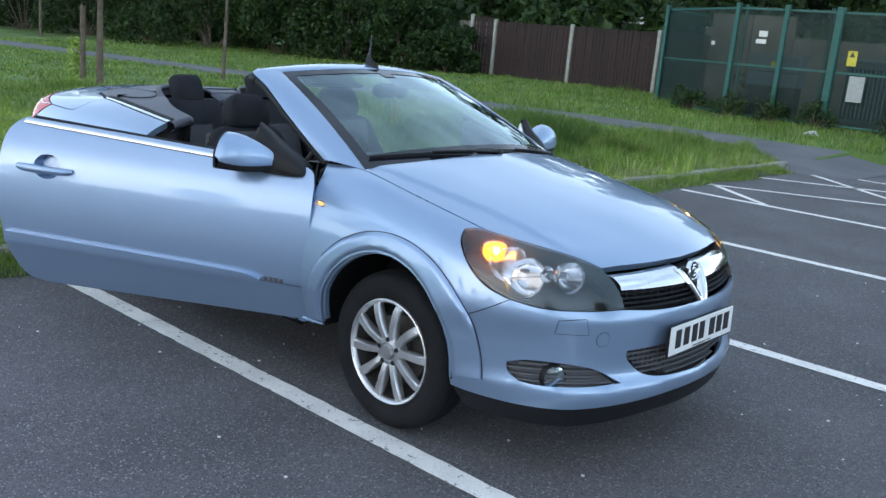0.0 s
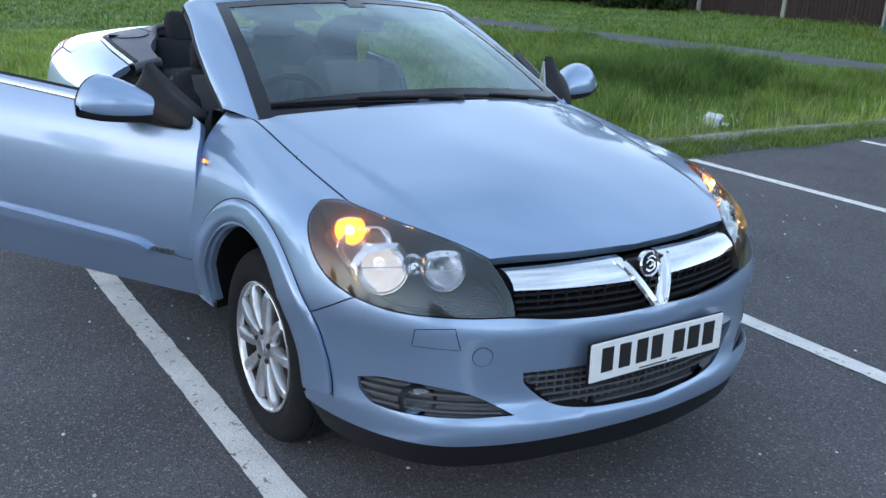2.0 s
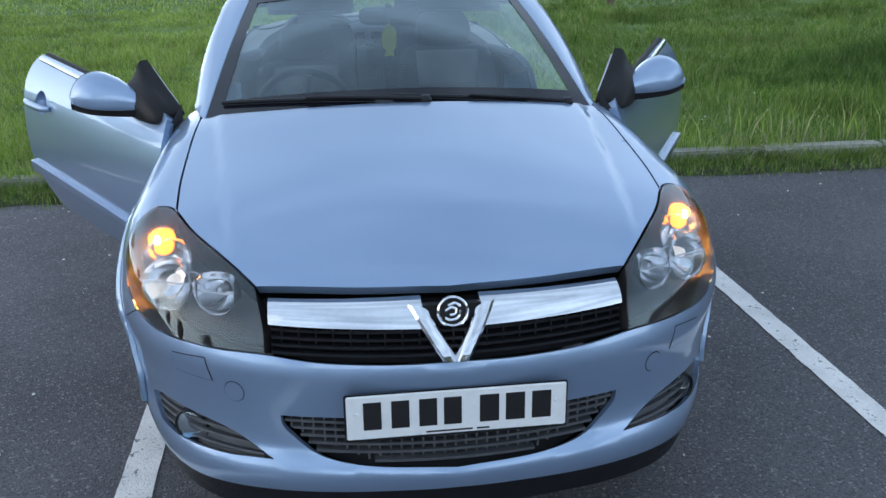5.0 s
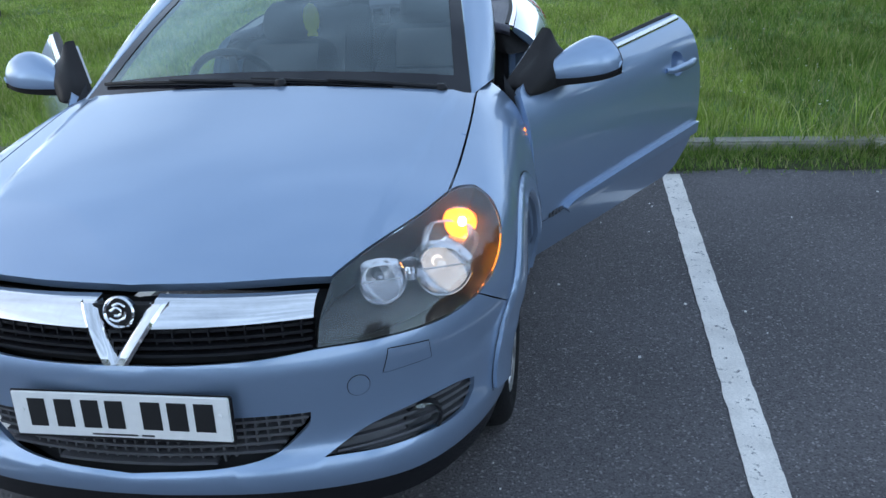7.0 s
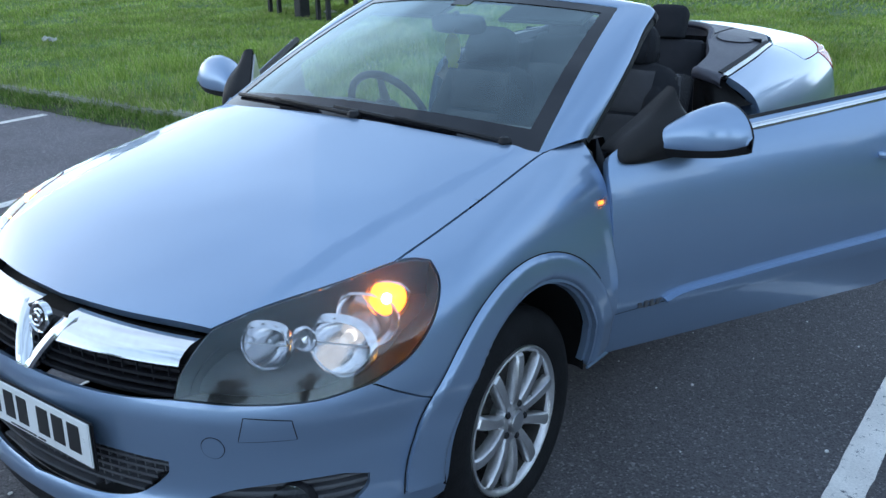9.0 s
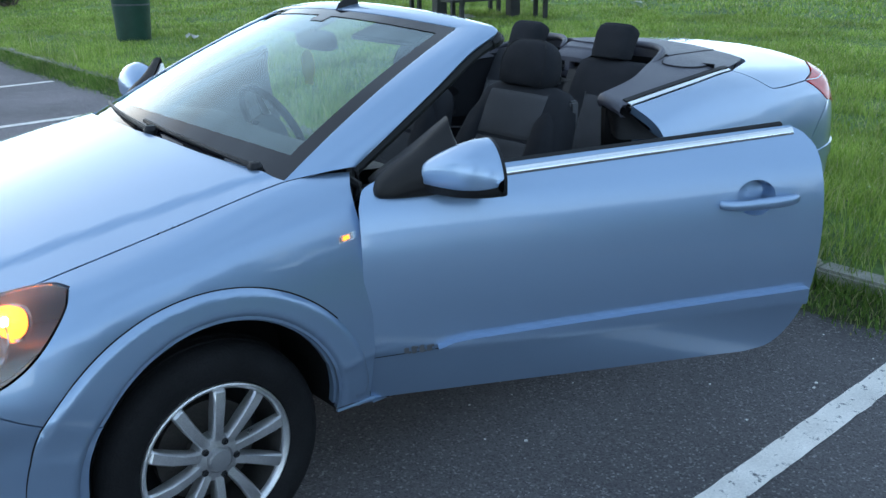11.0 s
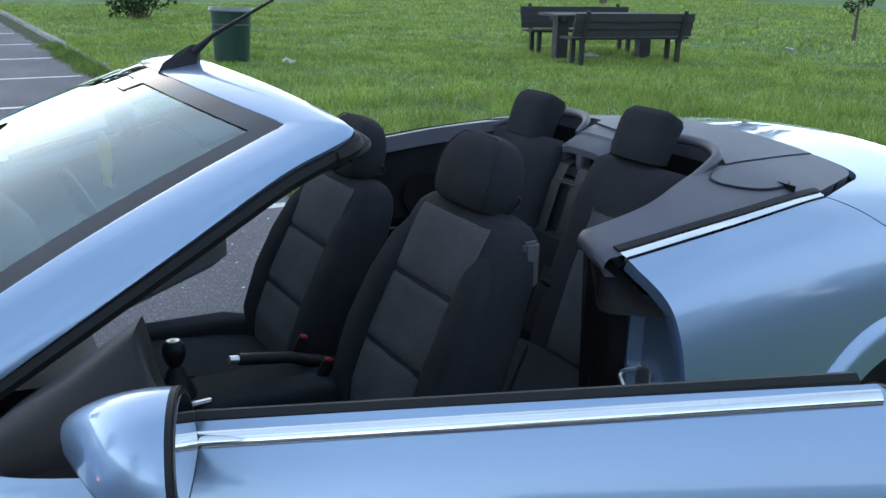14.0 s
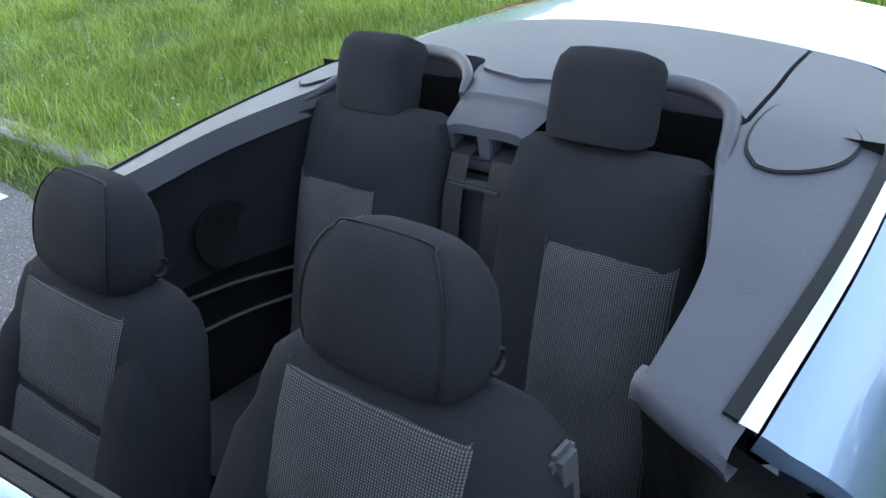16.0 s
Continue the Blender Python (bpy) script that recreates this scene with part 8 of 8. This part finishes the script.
# cabinets inside
cab = tagged(new("switch_cabinet"), "grey-blue electrical cabinet on a dark plinth", "cabinet")
cab.matrix_basis = pose(-0.45, -0.1, 0.25)
part("cabinet_body", box(bmesh.new(), (-6.0, 18.6, 1.20), (1.25, 0.5, 0.70), 0.02), GREYSTEEL, cab)
part("plinth", box(bmesh.new(), (-6.0, 18.65, 0.46), (1.15, 0.4, 0.80), 0.01), SEAL, cab)
part("cabinet_top", box(bmesh.new(), (-6.0, 18.58, 1.57), (1.35, 0.6, 0.05), 0.01), GREYSTEEL, cab)
part("warning_label", box(bmesh.new(), (-6.0, 18.34, 1.35), (0.11, 0.01, 0.16), 0), YELLOWSIGN, cab)
part("door_line", box(bmesh.new(), (-6.0, 18.343, 1.19), (1.2, 0.008, 0.02), 0), SEAL, cab)
tra = tagged(new("transformer"), "grey ribbed transformer inside the enclosure", "transformer")
tra.matrix_basis = pose(-0.5, -0.1, 0.25)
part("tank", box(bmesh.new(), (-3.2, 19.2, 0.85), (2.4, 0.8, 1.45), 0.03), GREYSTEEL, tra)
for i in range(26):
    part("cooling_fin", box(bmesh.new(), (-4.35 + i * 0.092, 18.72, 0.85), (0.03, 0.18, 1.15), 0.004), GREYSTEEL, tra)
part("tank_top", box(bmesh.new(), (-3.2, 19.15, 1.62), (2.6, 1.0, 0.08), 0.01), GREYSTEEL, tra)
# a darker, browner concrete than the kerb's
DARKCONCRETE = material("dark_brown_concrete_panels", (0.13, 0.118, 0.095), 0.9, 0, 0.4, 3, 0.5, 60, per_object=0.2)
slabw = tagged(new("enclosure_wall"), "tall weathered grey-brown concrete panel wall", "wall")
slabw.matrix_basis = pose(-0.6, 0.0, 0.35)
for i, x in enumerate(np.arange(-8.4, 2.5, 1.2)):
    part("concrete_panel", box(bmesh.new(), (x, 21.2, 1.0 if i > 1 else 1.3), (1.18, 0.08, 2.0 if i > 1 else 2.5), 0.01), DARKCONCRETE, slabw)
for i, (x, y) in enumerate(((-8.2, 17.6), (-6.9, 17.2), (-5.9, 17.2), (-4.9, 17.3), (-3.2, 17.3), (-1.5, 17.4), (-7.4, 18.9), (-4.7, 19.4), (-1.8, 19.2), (0.8, 17.6))):
    bush("enclosure_weed", x, y, 0.9, 0.75 if i < 6 else 1.5, 420, "straggly green weeds at the foot of the enclosure", 90 + i, 0.05)
# far houses
for x0, y0, mt in ((-9, 44, PALEWALL), (3, 46, PINKBRICK), (15, 48, PALEWALL)):
    house = tagged(new("house"), "far two-storey house with pale walls" if mt is PALEWALL else "far two-storey house of pinkish brick", "house")
    part("wall", box(bmesh.new(), (x0, y0, 2.7), (10.5, 8, 5.4), 0.02), mt, house)
    bm = bmesh.new()
    slab(bm, [(-4.5, 0), (4.5, 0), (0, 3)], Matrix(((0, 0, 1, x0 - 5.5), (1, 0, 0, y0), (0, 1, 0, 5.4), (0, 0, 0, 1))), 11)
    part("roof", bm, TILES, house, smooth=False)
    for dx in (-3.5, 0, 3.5):
        for z in (1.5, 4.1):
            w = part("window", box(bmesh.new(), (x0 + dx, y0 - 4.0, z), (1.4, 0.10, 1.2), 0.01), WHITESIGN, house)
            part("pane", box(bmesh.new(), (x0 + dx, y0 - 4.06, z), (1.2, 0.02, 1.0), 0), FRIT, w)

# ---- litter bin, picnic table, litter ----
BINGREEN = material("dark_green_bin_plastic", (0.010, 0.045, 0.032), 0.4, 0, 0.25, 8, 0.15, 120)
bx, by = -4.8, -11.1
bz = float(lawn_z(bx, by)) - 0.01
bm = bmesh.new()
rows = []
for z, r in ((0, 0.235), (0.04, 0.24), (0.66, 0.275), (0.70, 0.285), (0.72, 0.285)):
    rows.append([(r * math.cos(a) * (1.0 if k % 2 else 0.985), r * math.sin(a) * (1.0 if k % 2 else 0.985), z) for k, a in enumerate(np.linspace(0, 2 * math.pi, 48, endpoint=False))])
loft(bm, rows, True)
bin_ob = tagged(part("litter_bin", bm, BINGREEN, None, "dark green ribbed plastic litter bin on grass"), "", "litter bin")
bin_ob.matrix_basis = pose(bx, by, bz, 2, -2, 0) @ Matrix.Scale(1.06, 4)
part("bin_liner", lathe(bmesh.new(), [(0.225, 0.35), (0.262, 0.70), (0.275, 0.725), (0.30, 0.745), (0.31, 0.70), (0.30, 0.685)], 32), material("grey_bin_liner", (0.20, 0.21, 0.23), 0.35, 0, 0.3, 12, 0.5, 40), bin_ob, "pale grey bin liner folded over the rim")
part("bin_band", lathe(bmesh.new(), [(0.264, 0.5), (0.270, 0.505), (0.270, 0.52), (0.264, 0.525)], 40), GREYPL, bin_ob)
part("bin_fill", lathe(bmesh.new(), [(0.27, 0.62), (0.1, 0.66), (0.001, 0.67)], 24), SEAL, bin_ob)

DARKWOOD = material("dark_stained_recycled_planks", (0.030, 0.029, 0.031), 0.6, 0, 0.3, 6, 0.4, 70, stretch=(0.2, 1, 1))
tx, ty = -10.6, -9.5
tz = float(lawn_z(tx, ty))
table = tagged(new("picnic_table"), "dark stained plank picnic table on two thick legs", "table")
table.matrix_basis = pose(tx, ty, tz, 0, 0, -12)
for i in range(5):
    part("table_plank", box(bmesh.new(), (0, -0.3 + 0.15 * i, 0.705), (2.05, 0.142, 0.04), 0.005), DARKWOOD, table)
for s in (-0.78, 0.78):
    part("table_leg", box(bmesh.new(), (s, 0, 0.32), (0.20, 0.20, 0.70), 0.01), DARKWOOD, table)
    part("cross_beam", box(bmesh.new(), (s, 0, 0.65), (0.12, 0.62, 0.07), 0.01), DARKWOOD, table)


def bench(dy, turn):
    b = tagged(new("bench"), "dark stained slatted bench with backrest beside the table", "bench", "benches at the picnic table")
    b.matrix_basis = pose(tx, ty, tz, 0, 0, -12 + turn) @ pose(0, dy, 0)
    for i in range(3):
        part("seat_slat", box(bmesh.new(), (0, -0.14 + 0.14 * i, 0.40), (2.1, 0.125, 0.035), 0.005), DARKWOOD, b)
    for i in range(3):
        part("back_slat", box(bmesh.new(), (0, -0.24 - 0.03 * i, 0.49 + 0.115 * i), (2.1, 0.03, 0.12), 0.005), DARKWOOD, b)
    for s in (-0.86, 0.86):
        part("leg", box(bmesh.new(), (s, 0.1, 0.21), (0.07, 0.07, 0.42), 0.006), DARKWOOD, b)
        part("leg", box(bmesh.new(), (s, -0.2, 0.21), (0.07, 0.07, 0.42), 0.006), DARKWOOD, b)
        part("back_post", box(bmesh.new(), (0, 0, 0.25), (0.06, 0.05, 0.5), 0.006, Matrix.Translation((s, -0.235, 0.34)) @ Matrix.Rotation(radians(14), 4, "X")), DARKWOOD, b)
    return b


bench(-0.72, 0)
bench(-0.72, 180)
# dropped carton by the kerb
CARTON = material("white_printed_card", (0.68, 0.69, 0.74), 0.6, 0, 0.08, 20)
BLUEPRINT = material("blue_print", (0.12, 0.16, 0.45), 0.6)
m = pose(-3.38, 5.35, VERGE + 0.065, 8, 5, 25)
carton = tagged(part("carton", box(bmesh.new(), (0, 0, 0.0), (0.16, 0.18, 0.11), 0.008), CARTON, None, "discarded white and blue printed carton on the grass"), "", "carton")
carton.matrix_basis = m
part("printed_patch", box(bmesh.new(), (0.0802, 0, -0.005), (0.002, 0.12, 0.07), 0), BLUEPRINT, carton, smooth=False)
part("printed_bar", box(bmesh.new(), (0.0815, 0.0, 0.015), (0.002, 0.06, 0.02), 0), REDPL, carton, smooth=False)
part("carton_flap", box(bmesh.new(), (0.05, 0.13, -0.052), (0.16, 0.10, 0.004), 0), CARTON, carton, smooth=False)
part("carton_flap", box(bmesh.new(), (0.03, -0.13, -0.052), (0.14, 0.09, 0.004), 0), CARTON, carton, smooth=False)


def scrap(x, y, s, label, seed, mat=WHITESIGN, name="litter_scrap"):
    g = random.Random(seed)
    bm = bmesh.new()
    rows = [[(s * (i / 4 - 0.5) + g.uniform(-0.1, 0.1) * s, s * 0.6 * (j / 3 - 0.5) + g.uniform(-0.1, 0.1) * s, g.uniform(0.0, 0.35) * s) for j in range(4)] for i in range(5)]
    loft(bm, rows)
    bmesh.ops.solidify(bm, geom=bm.faces[:], thickness=0.004)
    z = float(lawn_z(x, y)) + 0.03 if x < -3 else float(ground_z(x, y)) + 0.001
    ob = tagged(part(name, bm, mat, None, label), "", "litter")
    ob.matrix_basis = pose(x, y, z, 0, 0, g.uniform(0, 360))
    return ob


scrap(-5.4, -10.35, 0.26, "crumpled white plastic scrap on the grass", 1)
scrap(-14.0, -11.3, 0.16, "small pale scrap on the grass", 2)
scrap(-15.0, -9.2, 0.14, "small pale scrap on the grass", 3)
scrap(-10.4, -9.5, 0.22, "crumpled pale scrap under the table", 4)
scrap(-4.3, 15.4, 0.35, "crumpled white scrap on the rough grass", 5)
rng2 = random.Random(4)
bm = bmesh.new()
for i in range(260):
    x, y = rng2.uniform(-2.7, 3.0), rng2.uniform(-3.2, 4.2)
    s = rng2.uniform(0.002, 0.007)
    bmesh.ops.create_icosphere(bm, subdivisions=1, radius=s, matrix=Matrix.Translation((x, y, float(ground_z(x, y)) + s * 0.4)) @ Matrix.Diagonal((1.3, 1, 0.6, 1)))
tagged(part("loose_grit", bm, WHITESIGN, None, "scattered pale grit on the asphalt"), "", "grit", "", "stuff")
